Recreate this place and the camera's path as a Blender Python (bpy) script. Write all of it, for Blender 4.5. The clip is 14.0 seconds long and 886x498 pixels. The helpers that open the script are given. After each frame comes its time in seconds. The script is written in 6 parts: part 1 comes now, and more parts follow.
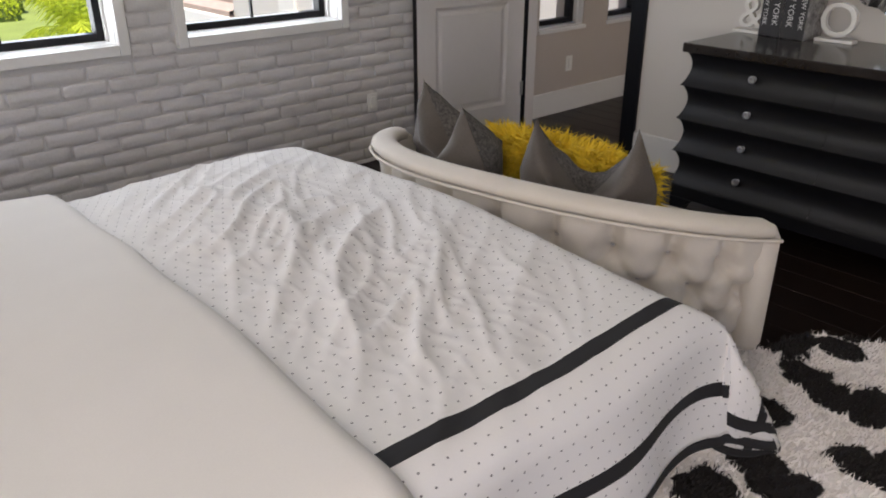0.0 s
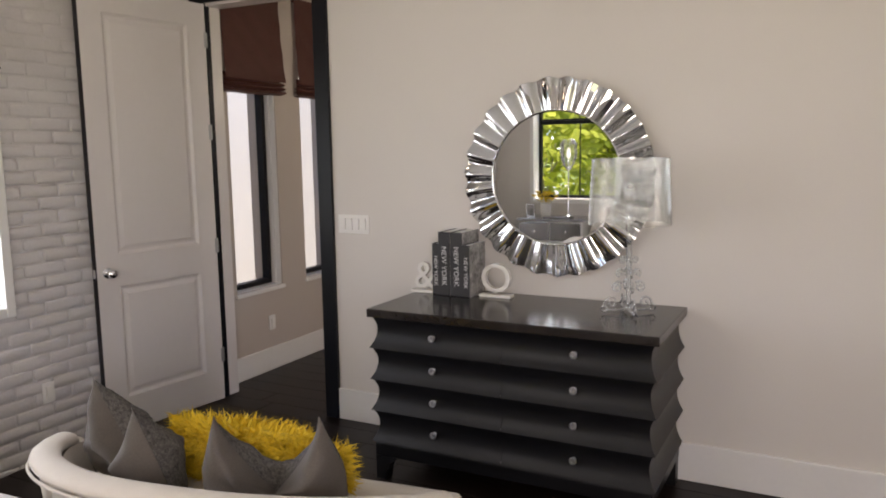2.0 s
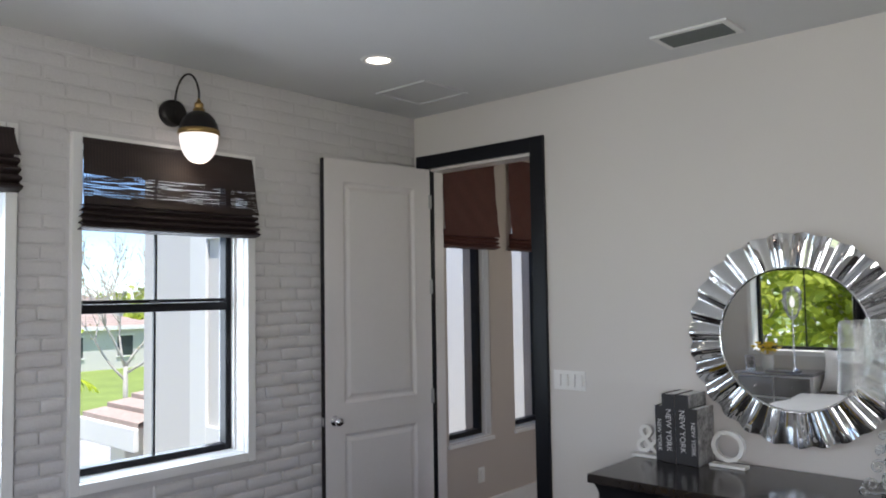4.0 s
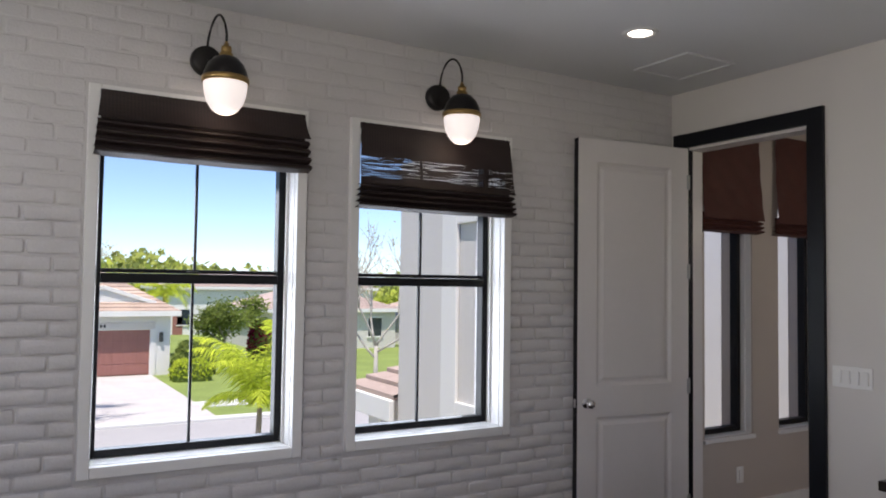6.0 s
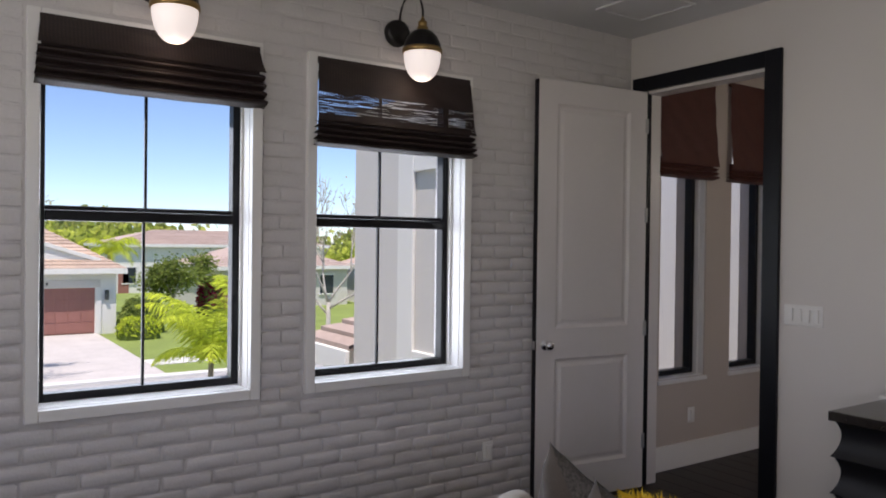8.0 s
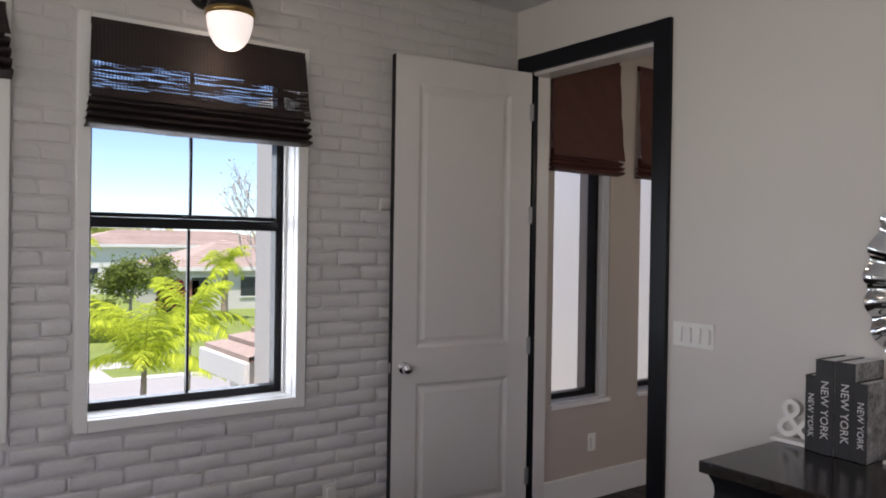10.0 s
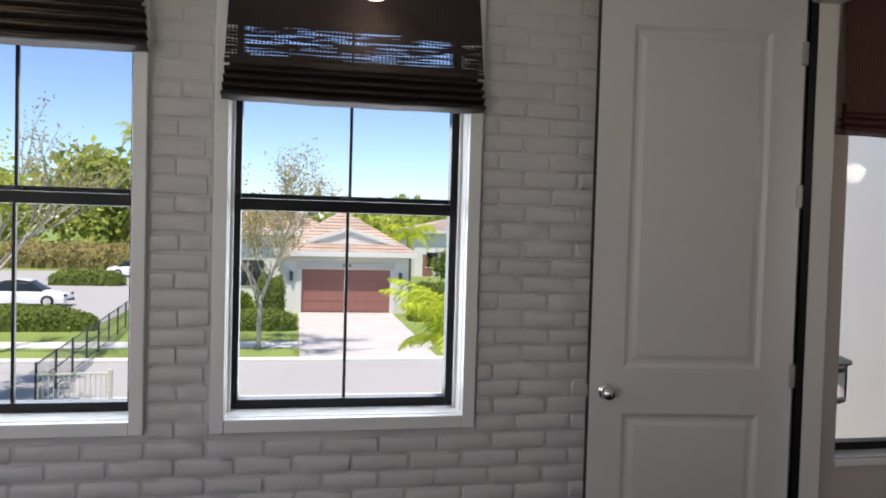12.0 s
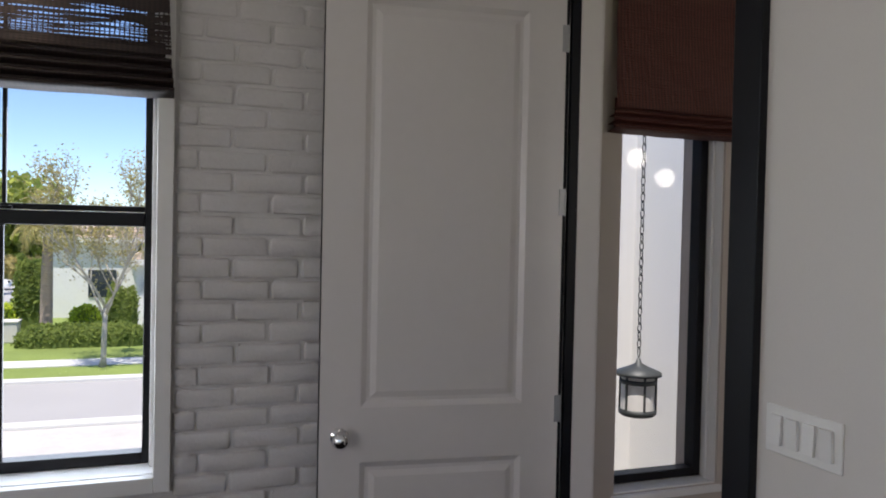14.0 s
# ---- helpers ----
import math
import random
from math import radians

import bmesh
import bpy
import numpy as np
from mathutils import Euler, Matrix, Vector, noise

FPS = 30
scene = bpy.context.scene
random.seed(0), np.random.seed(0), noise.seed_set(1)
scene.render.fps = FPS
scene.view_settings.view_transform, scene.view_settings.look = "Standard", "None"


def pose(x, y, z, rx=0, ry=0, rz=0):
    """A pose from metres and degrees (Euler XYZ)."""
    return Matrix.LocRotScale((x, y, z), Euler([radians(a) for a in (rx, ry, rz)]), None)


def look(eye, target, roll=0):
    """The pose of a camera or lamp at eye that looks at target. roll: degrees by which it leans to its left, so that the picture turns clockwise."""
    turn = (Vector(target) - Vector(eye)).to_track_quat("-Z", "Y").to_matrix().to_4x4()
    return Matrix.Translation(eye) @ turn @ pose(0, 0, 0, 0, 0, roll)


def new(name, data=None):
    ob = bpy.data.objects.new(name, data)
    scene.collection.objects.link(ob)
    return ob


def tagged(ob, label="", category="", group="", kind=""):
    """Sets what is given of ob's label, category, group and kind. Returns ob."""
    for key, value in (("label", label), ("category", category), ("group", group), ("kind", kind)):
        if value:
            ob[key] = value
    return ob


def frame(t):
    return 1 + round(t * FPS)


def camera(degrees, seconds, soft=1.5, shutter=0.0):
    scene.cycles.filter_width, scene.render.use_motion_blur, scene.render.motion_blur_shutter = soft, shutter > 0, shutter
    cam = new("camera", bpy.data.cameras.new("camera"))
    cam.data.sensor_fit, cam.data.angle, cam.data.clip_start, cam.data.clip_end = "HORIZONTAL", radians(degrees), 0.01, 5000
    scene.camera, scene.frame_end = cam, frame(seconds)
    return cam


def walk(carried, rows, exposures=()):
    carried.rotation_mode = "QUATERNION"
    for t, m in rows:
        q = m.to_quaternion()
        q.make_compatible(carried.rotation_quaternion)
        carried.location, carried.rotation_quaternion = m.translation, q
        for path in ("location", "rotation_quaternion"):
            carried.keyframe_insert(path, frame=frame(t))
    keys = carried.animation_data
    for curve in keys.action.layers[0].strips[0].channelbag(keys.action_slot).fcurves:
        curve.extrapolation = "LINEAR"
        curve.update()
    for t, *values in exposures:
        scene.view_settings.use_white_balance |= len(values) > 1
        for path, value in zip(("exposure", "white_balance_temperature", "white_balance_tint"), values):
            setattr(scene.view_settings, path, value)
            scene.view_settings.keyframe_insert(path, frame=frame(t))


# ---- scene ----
cam = camera(60.7, 14.0, soft=1.9)
EXPOSURES = [(0.0, 0.84, 7050, 16), (1.0, 1.0, 7250, 17), (1.6, 1.14, 7600, 20), (2.1, 1.14, 7300, 19), (2.5, 1.04, 6750, 17), (3.0, 0.96, 6450, 14), (4.2, 0.8, 6200, 13), (6.3, 0.32, 6600, 19), (7.5, 0.18, 6650, 20), (8.7, 0.32, 6650, 20), (10.8, 0.6, 6700, 19), (11.6, 0.6, 6700, 19), (12.0, 0.35, 6700, 16), (12.5, -0.35, 6350, 6), (13.2, -0.40, 6500, 3), (13.6, -0.05, 6600, 8), (14.0, 0.4, 6500, 16)]
PATH = [
    (0, (0.144, 0.098, 1.404), (1.358, 1.451, 0.569), -0.1),
    (0.5, (0.2, 0.05, 1.431), (1.624, 1.261, 0.72), -0.8),
    (1, (0.233, 0.005, 1.48), (1.823, 1.071, 0.902), -1.0),
    (1.5, (0.267, 0.005, 1.514), (1.969, 0.966, 1.089), -0.9),
    (2, (0.305, 0.008, 1.571), (2.064, 0.922, 1.309), -0.9),
    (2.5, (0.319, 0.016, 1.608), (2.077, 0.963, 1.491), -1.0),
    (3, (0.304, 0.029, 1.642), (2.01, 1.072, 1.643), -1.1),
    (3.5, (0.256, 0.06, 1.656), (1.868, 1.241, 1.733), -1.0),
    (4, (0.229, 0.096, 1.663), (1.715, 1.43, 1.775), -0.9),
    (4.2, (0.217, 0.111, 1.657), (1.65, 1.501, 1.777), -0.6),
    (6.3, (0.137, 0.19, 1.597), (1.104, 1.939, 1.669), 1.0),
    (6.5, (0.122, 0.198, 1.603), (1.063, 1.962, 1.654), 1.2),
    (7, (0.099, 0.214, 1.58), (0.971, 2.013, 1.604), 1.3),
    (7.5, (0.116, 0.236, 1.537), (1.078, 1.99, 1.533), 1.0),
    (8, (0.148, 0.251, 1.512), (1.271, 1.906, 1.494), 0.7),
    (8.5, (0.243, 0.314, 1.511), (1.452, 1.906, 1.481), 0.7),
    (8.7, (0.353, 0.302, 1.51), (1.566, 1.892, 1.481), 0.8),
    (10.8, (1.422, 0.548, 1.553), (2.469, 2.253, 1.547), 1.4),
    (11, (1.502, 0.583, 1.549), (2.468, 2.335, 1.534), 1.9),
    (11.5, (1.734, 0.691, 1.548), (2.436, 2.563, 1.509), 2.2),
    (12, (1.904, 0.814, 1.546), (2.291, 2.775, 1.483), 1.6),
    (12.5, (2.11, 0.841, 1.543), (2.11, 2.839, 1.463), 0.8),
    (13, (2.292, 0.903, 1.552), (2.272, 2.901, 1.459), 1.2),
    (13.5, (2.46, 1.054, 1.563), (2.836, 3.017, 1.491), 1.8),
    (14, (2.556, 1.17, 1.581), (3.252, 3.045, 1.54), 1.2),
]
walk(cam, [(t, look(eye, target, roll)) for t, eye, target, roll in PATH], EXPOSURES)

# ---- light ----
world = bpy.data.worlds.new("sky")
scene.world = world
world.use_nodes = True
wn = world.node_tree
sky = wn.nodes.new("ShaderNodeTexSky")
sky.sky_type, sky.sun_disc = "NISHITA", False
SUN_DIR = Vector((-0.22, -0.30, 1.0)).normalized()
sky.sun_elevation = math.asin(SUN_DIR.z)
sky.sun_rotation = math.atan2(SUN_DIR.x, SUN_DIR.y)
sky.air_density, sky.dust_density, sky.ozone_density = 1.0, 0.0, 3.0
sky.altitude = 2500
blue = wn.nodes.new("ShaderNodeVectorMath")
blue.operation = "MULTIPLY"
blue.inputs[1].default_value = (0.88, 0.965, 1.05)
haze = wn.nodes.new("ShaderNodeHueSaturation")
haze.inputs["Saturation"].default_value = 0.94
wn.links.new(sky.outputs["Color"], haze.inputs["Color"])
wn.links.new(haze.outputs[0], blue.inputs[0])
wn.links.new(blue.outputs[0], wn.nodes["Background"].inputs["Color"])
wn.nodes["Background"].inputs["Strength"].default_value = 0.15

sun = new("sun", bpy.data.lights.new("sun", "SUN"))
sun.data.energy, sun.data.angle, sun.data.color = 5.0, radians(0.5), (1.0, 0.95, 0.88)
sun.matrix_world = look(SUN_DIR * 30, (0, 0, 0))


def area_light(name, eye, target, w, h, watts, colour):
    ob = new(name, bpy.data.lights.new(name, "AREA"))
    ob.data.shape, ob.data.size, ob.data.size_y = "RECTANGLE", w, h
    ob.data.energy, ob.data.color = watts, colour
    ob.matrix_world = look(eye, target)
    return ob


# area lamps in place of daylight; the last three are fill at unseen openings
area_light("daylight_window_1", (0.93, 3.90, 1.45), (0.93, 0, 1.2), 0.80, 1.20, 11, (0.80, 0.90, 1.0))
area_light("daylight_window_2", (2.10, 3.90, 1.40), (2.10, 0, 1.2), 0.80, 1.10, 10, (0.80, 0.90, 1.0))
area_light("daylight_window_3", (-1.06, 2.62, 2.165), (3, 2.2, 1.0), 0.96, 0.21, 7, (0.92, 0.95, 1.0))
# added fill from the west, brightens the dresser wall and the bed
area_light("fill_west", (-1.08, -0.45, 1.55), (3, 0.9, 0.9), 1.3, 1.4, 27, (1.0, 0.94, 0.91))
# weak added fill from behind the camera, no known source there
area_light("fill_south", (0.5, -2.28, 1.6), (1.6, 3, 1.9), 2.2, 1.4, 3.5, (1.0, 0.94, 0.90))
# added lamp that lifts the hall, set clear of the pane reflections
area_light("fill_hall_end", (5.3, -2.28, 1.6), (4.9, 3, 1.4), 1.3, 1.5, 14, (1.0, 0.94, 0.88))

# ---- materials ----


def mat(name, c, rough=0.5, metal=0.0, var=0.12, big=2.5, fine=60.0, bump=0.15, grain=(1, 1, 1), spec=0.5, per=0.0, sheen=0.0, dist=0.004):
    """A painted, woven or stone-like surface: base colour varied at two scales, with fine relief."""
    m = bpy.data.materials.new(name)
    m.use_nodes = True
    t = m.node_tree
    n, l = t.nodes, t.links
    b = n["Principled BSDF"]
    geo = n.new("ShaderNodeNewGeometry")
    mp = n.new("ShaderNodeMapping")
    mp.inputs["Scale"].default_value = grain
    l.new(geo.outputs["Position"], mp.inputs["Vector"])
    n1, n2 = n.new("ShaderNodeTexNoise"), n.new("ShaderNodeTexNoise")
    n1.inputs["Scale"].default_value, n1.inputs["Detail"].default_value = big, 4
    n2.inputs["Scale"].default_value, n2.inputs["Detail"].default_value = fine, 5
    l.new(mp.outputs[0], n1.inputs["Vector"]), l.new(mp.outputs[0], n2.inputs["Vector"])
    add = n.new("ShaderNodeMath")
    add.operation = "ADD"
    l.new(n1.outputs["Fac"], add.inputs[0]), l.new(n2.outputs["Fac"], add.inputs[1])
    rng = n.new("ShaderNodeMapRange")
    rng.inputs["From Min"].default_value, rng.inputs["From Max"].default_value = 0.6, 1.4
    rng.inputs["To Min"].default_value, rng.inputs["To Max"].default_value = 1 - var, 1 + var
    l.new(add.outputs[0], rng.inputs["Value"])
    last = rng.outputs[0]
    if per:
        info = n.new("ShaderNodeObjectInfo")
        r2 = n.new("ShaderNodeMapRange")
        r2.inputs["To Min"].default_value, r2.inputs["To Max"].default_value = 1 - per, 1 + per
        l.new(info.outputs["Random"], r2.inputs["Value"])
        mu = n.new("ShaderNodeMath")
        mu.operation = "MULTIPLY"
        l.new(last, mu.inputs[0]), l.new(r2.outputs[0], mu.inputs[1])
        last = mu.outputs[0]
    sc = n.new("ShaderNodeVectorMath")
    sc.operation = "SCALE"
    sc.inputs[0].default_value = c
    l.new(last, sc.inputs["Scale"])
    l.new(sc.outputs[0], b.inputs["Base Color"])
    b.inputs["Roughness"].default_value, b.inputs["Metallic"].default_value = rough, metal
    b.inputs["Specular IOR Level"].default_value = spec
    if sheen:
        b.inputs["Sheen Weight"].default_value = sheen
    if bump:
        bp = n.new("ShaderNodeBump")
        bp.inputs["Strength"].default_value, bp.inputs["Distance"].default_value = bump, dist
        l.new(n2.outputs["Fac"], bp.inputs["Height"])
        l.new(bp.outputs[0], b.inputs["Normal"])
    return m


def glow(name, c, strength):
    m = bpy.data.materials.new(name)
    m.use_nodes = True
    b = m.node_tree.nodes["Principled BSDF"]
    b.inputs["Base Color"].default_value = (*c, 1)
    b.inputs["Emission Color"].default_value = (*c, 1)
    b.inputs["Emission Strength"].default_value = strength
    b.inputs["Roughness"].default_value = 0.25
    return m


def clear(name, tint=(1, 1, 1), gloss=0.03, ior=1.45, body=0.0, body_colour=(0.9, 0.9, 0.9)):
    """Thin clear pane or acrylic: see-through, with a Fresnel gloss, and a little cloudy body where wanted."""
    m = bpy.data.materials.new(name)
    m.use_nodes = True
    t = m.node_tree
    n, l = t.nodes, t.links
    tr, gl, fr, mx = n.new("ShaderNodeBsdfTransparent"), n.new("ShaderNodeBsdfGlossy"), n.new("ShaderNodeFresnel"), n.new("ShaderNodeMixShader")
    tr.inputs["Color"].default_value = (*tint, 1)
    gl.inputs["Roughness"].default_value = gloss
    fr.inputs["IOR"].default_value = ior
    l.new(fr.outputs[0], mx.inputs[0]), l.new(tr.outputs[0], mx.inputs[1]), l.new(gl.outputs[0], mx.inputs[2])
    out = mx.outputs[0]
    if body:
        df, m2 = n.new("ShaderNodeBsdfDiffuse"), n.new("ShaderNodeMixShader")
        df.inputs["Color"].default_value = (*body_colour, 1)
        m2.inputs[0].default_value = body
        l.new(out, m2.inputs[1]), l.new(df.outputs[0], m2.inputs[2])
        out = m2.outputs[0]
    l.new(out, n["Material Output"].inputs["Surface"])
    n.remove(n["Principled BSDF"])
    return m


M_BRICK = mat("painted_brick", (0.60, 0.578, 0.572), 0.55, var=0.05, big=5, fine=90, bump=0.35, per=0.03, dist=0.006)
M_MORTAR = mat("painted_mortar", (0.58, 0.560, 0.553), 0.7, var=0.05, big=6, fine=70, bump=0.4, dist=0.006)
M_WALL = mat("warm_white_wall_paint", (0.66, 0.625, 0.585), 0.6, var=0.02, big=1.2, fine=180, bump=0.06, dist=0.002)
M_HALL = mat("hall_beige_paint", (0.50, 0.44, 0.395), 0.6, var=0.02, big=1.2, fine=180, bump=0.06, dist=0.002)
M_CEIL = mat("ceiling_paint", (0.68, 0.68, 0.68), 0.8, var=0.02, fine=140, bump=0.15, dist=0.002)
M_TRIM = mat("white_gloss_trim", (0.76, 0.75, 0.73), 0.28, var=0.02, fine=40, bump=0.03)
M_DOOR = mat("white_door_paint", (0.68, 0.645, 0.63), 0.3, var=0.02, fine=30, bump=0.03)
M_BLACK = mat("black_window_metal", (0.008, 0.008, 0.010), 0.4, var=0.15, bump=0.04, spec=0.25)
M_CASING = mat("black_casing_paint", (0.005, 0.006, 0.009), 0.35, var=0.15, bump=0.05, spec=0.25)
M_FLOOR = mat("espresso_floor_board", (0.011, 0.006, 0.0045), 0.38, var=0.2, big=3, fine=40, bump=0.03, grain=(6, 0.5, 1), per=0.15, spec=0.25)
M_GROOVE = mat("floor_groove", (0.006, 0.004, 0.003), 0.7)
M_DRESSER = mat("black_stained_wood", (0.0055, 0.0055, 0.0065), 0.34, var=0.45, big=3, fine=45, bump=0.12, grain=(1, 0.6, 9), spec=0.3)
M_DRESSTOP = mat("black_polished_wood", (0.018, 0.015, 0.014), 0.16, var=0.3, big=3, fine=45, bump=0.04, grain=(9, 1, 1))
M_HINGE = mat("satin_nickel", (0.42, 0.42, 0.43), 0.42, 1.0, var=0.05, bump=0.03)
M_CHROME = mat("chrome", (0.8, 0.8, 0.82), 0.08, 1.0, var=0.03, bump=0)
M_MIRROR = mat("silvered_mirror", (0.9, 0.91, 0.9), 0.012, 1.0, var=0.01, bump=0)
M_RIM = mat("wavy_silver_glass", (0.78, 0.79, 0.8), 0.05, 1.0, var=0.06, bump=0)
M_BRASS = mat("aged_brass", (0.42, 0.28, 0.11), 0.3, 1.0, var=0.15, bump=0.05)
M_BRONZE = mat("dark_bronze", (0.03, 0.028, 0.027), 0.32, 0.7, var=0.2, bump=0.05)
M_GLOBE = glow("opal_glass_lit", (1.0, 0.93, 0.87), 0.5)
M_CAN = glow("recessed_lamp_lens", (1.0, 0.88, 0.72), 6.0)
M_GLASS = clear("window_glass", (0.97, 0.985, 0.98), 0.0, 1.13)
M_PANEBACK = bpy.data.materials.new("clear_pane_far_side")
M_PANEBACK.use_nodes = True
pb = M_PANEBACK.node_tree
pt = pb.nodes.new("ShaderNodeBsdfTransparent")
pb.links.new(pt.outputs[0], pb.nodes["Material Output"].inputs["Surface"])
pb.nodes.remove(pb.nodes["Principled BSDF"])
M_HALLGLASS = clear("hall_window_glass", (0.95, 0.96, 0.95), 0.0, 1.45)
M_ACRYL = clear("clear_acrylic", (0.95, 0.97, 0.97), 0.02, 1.6, 0.10, (0.95, 0.96, 0.97))
M_SHADEACR = clear("ribbed_acrylic_shade", (0.93, 0.95, 0.95), 0.05, 1.9, 0.13, (0.92, 0.93, 0.90))
M_VELVET = mat("ivory_velvet", (0.62, 0.565, 0.49), 0.75, var=0.05, big=9, fine=220, bump=0.12, sheen=0.2, dist=0.002)
M_GREYV = mat("taupe_velvet", (0.085, 0.070, 0.058), 0.65, var=0.25, big=9, fine=200, bump=0.2, sheen=0.12, dist=0.002)
M_YELLOW = mat("yellow_fur", (0.72, 0.50, 0.03), 0.8, var=0.3, big=20, fine=120, bump=0.1)
M_SHEET = mat("white_cotton_sheet", (0.70, 0.675, 0.64), 0.8, var=0.03, big=6, fine=300, bump=0.1, dist=0.002)
M_BLKCLOTH = mat("black_cloth", (0.015, 0.015, 0.017), 0.85, var=0.2, bump=0.2)
M_SWITCH = mat("white_plastic", (0.78, 0.77, 0.74), 0.35, var=0.02, bump=0)
M_PAPER = mat("white_paper", (0.80, 0.80, 0.80), 0.7, var=0.02, bump=0.03)
M_BOOK = mat("dark_grey_book_cloth", (0.022, 0.021, 0.023), 0.45, var=0.15, fine=150, bump=0.1)
M_BOOKCOVER = mat("speckled_book_cover", (0.30, 0.29, 0.28), 0.4, var=0.9, big=26, fine=60, bump=0.03)
M_SILVERINK = mat("silver_ink", (0.62, 0.61, 0.60), 0.4, 0.0, var=0.03, bump=0)
M_LETTER = mat("white_painted_letter", (0.74, 0.72, 0.68), 0.4, var=0.04, bump=0.05)
M_GOLD = mat("gold_ink", (0.72, 0.50, 0.08), 0.4, 0.3, var=0.1, bump=0)
M_POSTER = mat("dark_brown_poster", (0.045, 0.035, 0.03), 0.25, var=0.3, big=4, bump=0)
M_ROSEINK = mat("rose_ink", (0.42, 0.22, 0.22), 0.6, var=0.1, bump=0)
M_GREYINK = mat("grey_ink", (0.38, 0.38, 0.4), 0.6, var=0.1, bump=0)
M_VENT = mat("vent_grey_metal", (0.16, 0.17, 0.16), 0.5, 0.2, bump=0.05)
M_DARK = mat("dark_interior", (0.01, 0.01, 0.01), 0.9, bump=0)

# ---- geometry helpers ----


def part(name, bm, material, parent=None, label="", smooth=False):
    me = bpy.data.meshes.new(name)
    bm.normal_update()
    bm.to_mesh(me)
    bm.free()
    me.materials.append(material)
    if smooth:
        me.shade_smooth()
    ob = new(name, me)
    if parent is not None:
        ob.parent = parent
        ob.matrix_parent_inverse = Matrix.Translation(parent.matrix_basis.translation).inverted() if parent.type == "EMPTY" and parent.parent is None else Matrix()
    if label:
        ob["label"] = label
    return ob


def thing(name, at, label, category, group="", kind=""):
    ob = new(name)
    ob.empty_display_size = 0.1
    ob.location = at
    return tagged(ob, label, category, group, kind)


def box(lo, hi, bev=0.0, bm=None, seg=2):
    bm = bm or bmesh.new()
    vs = [bm.verts.new((x, y, z)) for x in (lo[0], hi[0]) for y in (lo[1], hi[1]) for z in (lo[2], hi[2])]
    fs = [bm.faces.new([vs[i] for i in f]) for f in ((0, 1, 3, 2), (4, 6, 7, 5), (0, 4, 5, 1), (2, 3, 7, 6), (0, 2, 6, 4), (1, 5, 7, 3))]
    if bev:
        es = list({e for f in fs for e in f.edges})
        bmesh.ops.bevel(bm, geom=es, offset=bev, segments=seg, affect="EDGES", profile=0.5)
    return bm


def surf(nu, nv, f, bm=None, wrap_u=False, wrap_v=False):
    bm = bm or bmesh.new()
    g = [[bm.verts.new(f(i / nu, j / nv)) for j in range(nv + (0 if wrap_v else 1))] for i in range(nu + (0 if wrap_u else 1))]
    for i in range(nu):
        for j in range(nv):
            a, b = (i + 1) % len(g), (j + 1) % len(g[0])
            bm.faces.new((g[i][j], g[a][j], g[a][b], g[i][b]))
    return bm


def lathe(profile, centre, seg=24, bm=None, axis="z"):
    n = len(profile) - 1

    def f(u, v):
        r, h = profile[round(v * n)]
        a = 2 * math.pi * u
        p = (r * math.cos(a), r * math.sin(a), h)
        if axis == "x":
            p = (h, r * math.cos(a), r * math.sin(a))
        if axis == "y":
            p = (r * math.sin(a), h, r * math.cos(a))
        return Vector(centre) + Vector(p)
    return surf(seg, n, f, bm, wrap_u=True)


def tube(pts, r, seg=8, bm=None):
    bm = bm or bmesh.new()
    pts = [Vector(p) for p in pts]
    rs = r if isinstance(r, (list, tuple)) else [r] * len(pts)
    rings = []
    for i, p in enumerate(pts):
        d = (pts[min(i + 1, len(pts) - 1)] - pts[max(i - 1, 0)]).normalized()
        up = Vector((0, 0, 1)) if abs(d.z) < 0.9 else Vector((1, 0, 0))
        s = d.cross(up).normalized()
        w = s.cross(d)
        rings.append([bm.verts.new(p + rs[i] * (math.cos(2 * math.pi * k / seg) * s + math.sin(2 * math.pi * k / seg) * w)) for k in range(seg)])
    for a, b in zip(rings, rings[1:]):
        for k in range(seg):
            bm.faces.new((a[k], a[(k + 1) % seg], b[(k + 1) % seg], b[k]))
    bm.faces.new(rings[0][::-1]), bm.faces.new(rings[-1])
    return bm


def move(bm, m):
    bmesh.ops.transform(bm, matrix=m, verts=bm.verts)
    return bm


def lettering(body, size, depth, m):
    """Built-in font as a mesh; m takes the text's plane (x right, y up, z out) to its place."""
    cu = bpy.data.curves.new("lettering", "FONT")
    cu.body, cu.size, cu.extrude, cu.align_x, cu.align_y, cu.resolution_u = body, size, depth, "CENTER", "CENTER", 3
    ob = bpy.data.objects.new("lettering", cu)
    me = bpy.data.meshes.new_from_object(ob)
    bm = bmesh.new()
    bm.from_mesh(me)
    bpy.data.objects.remove(ob)
    return move(bm, m)


def frame_on(origin, right, up):
    r, u = Vector(right).normalized(), Vector(up).normalized()
    o = r.cross(u)
    return Matrix(((r.x, u.x, o.x, origin[0]), (r.y, u.y, o.y, origin[1]), (r.z, u.z, o.z, origin[2]), (0, 0, 0, 1)))


def structure(name, bm, material, label, category, smooth=False):
    return tagged(part(name, bm, material, None, "", smooth), label, category, "", "structure")


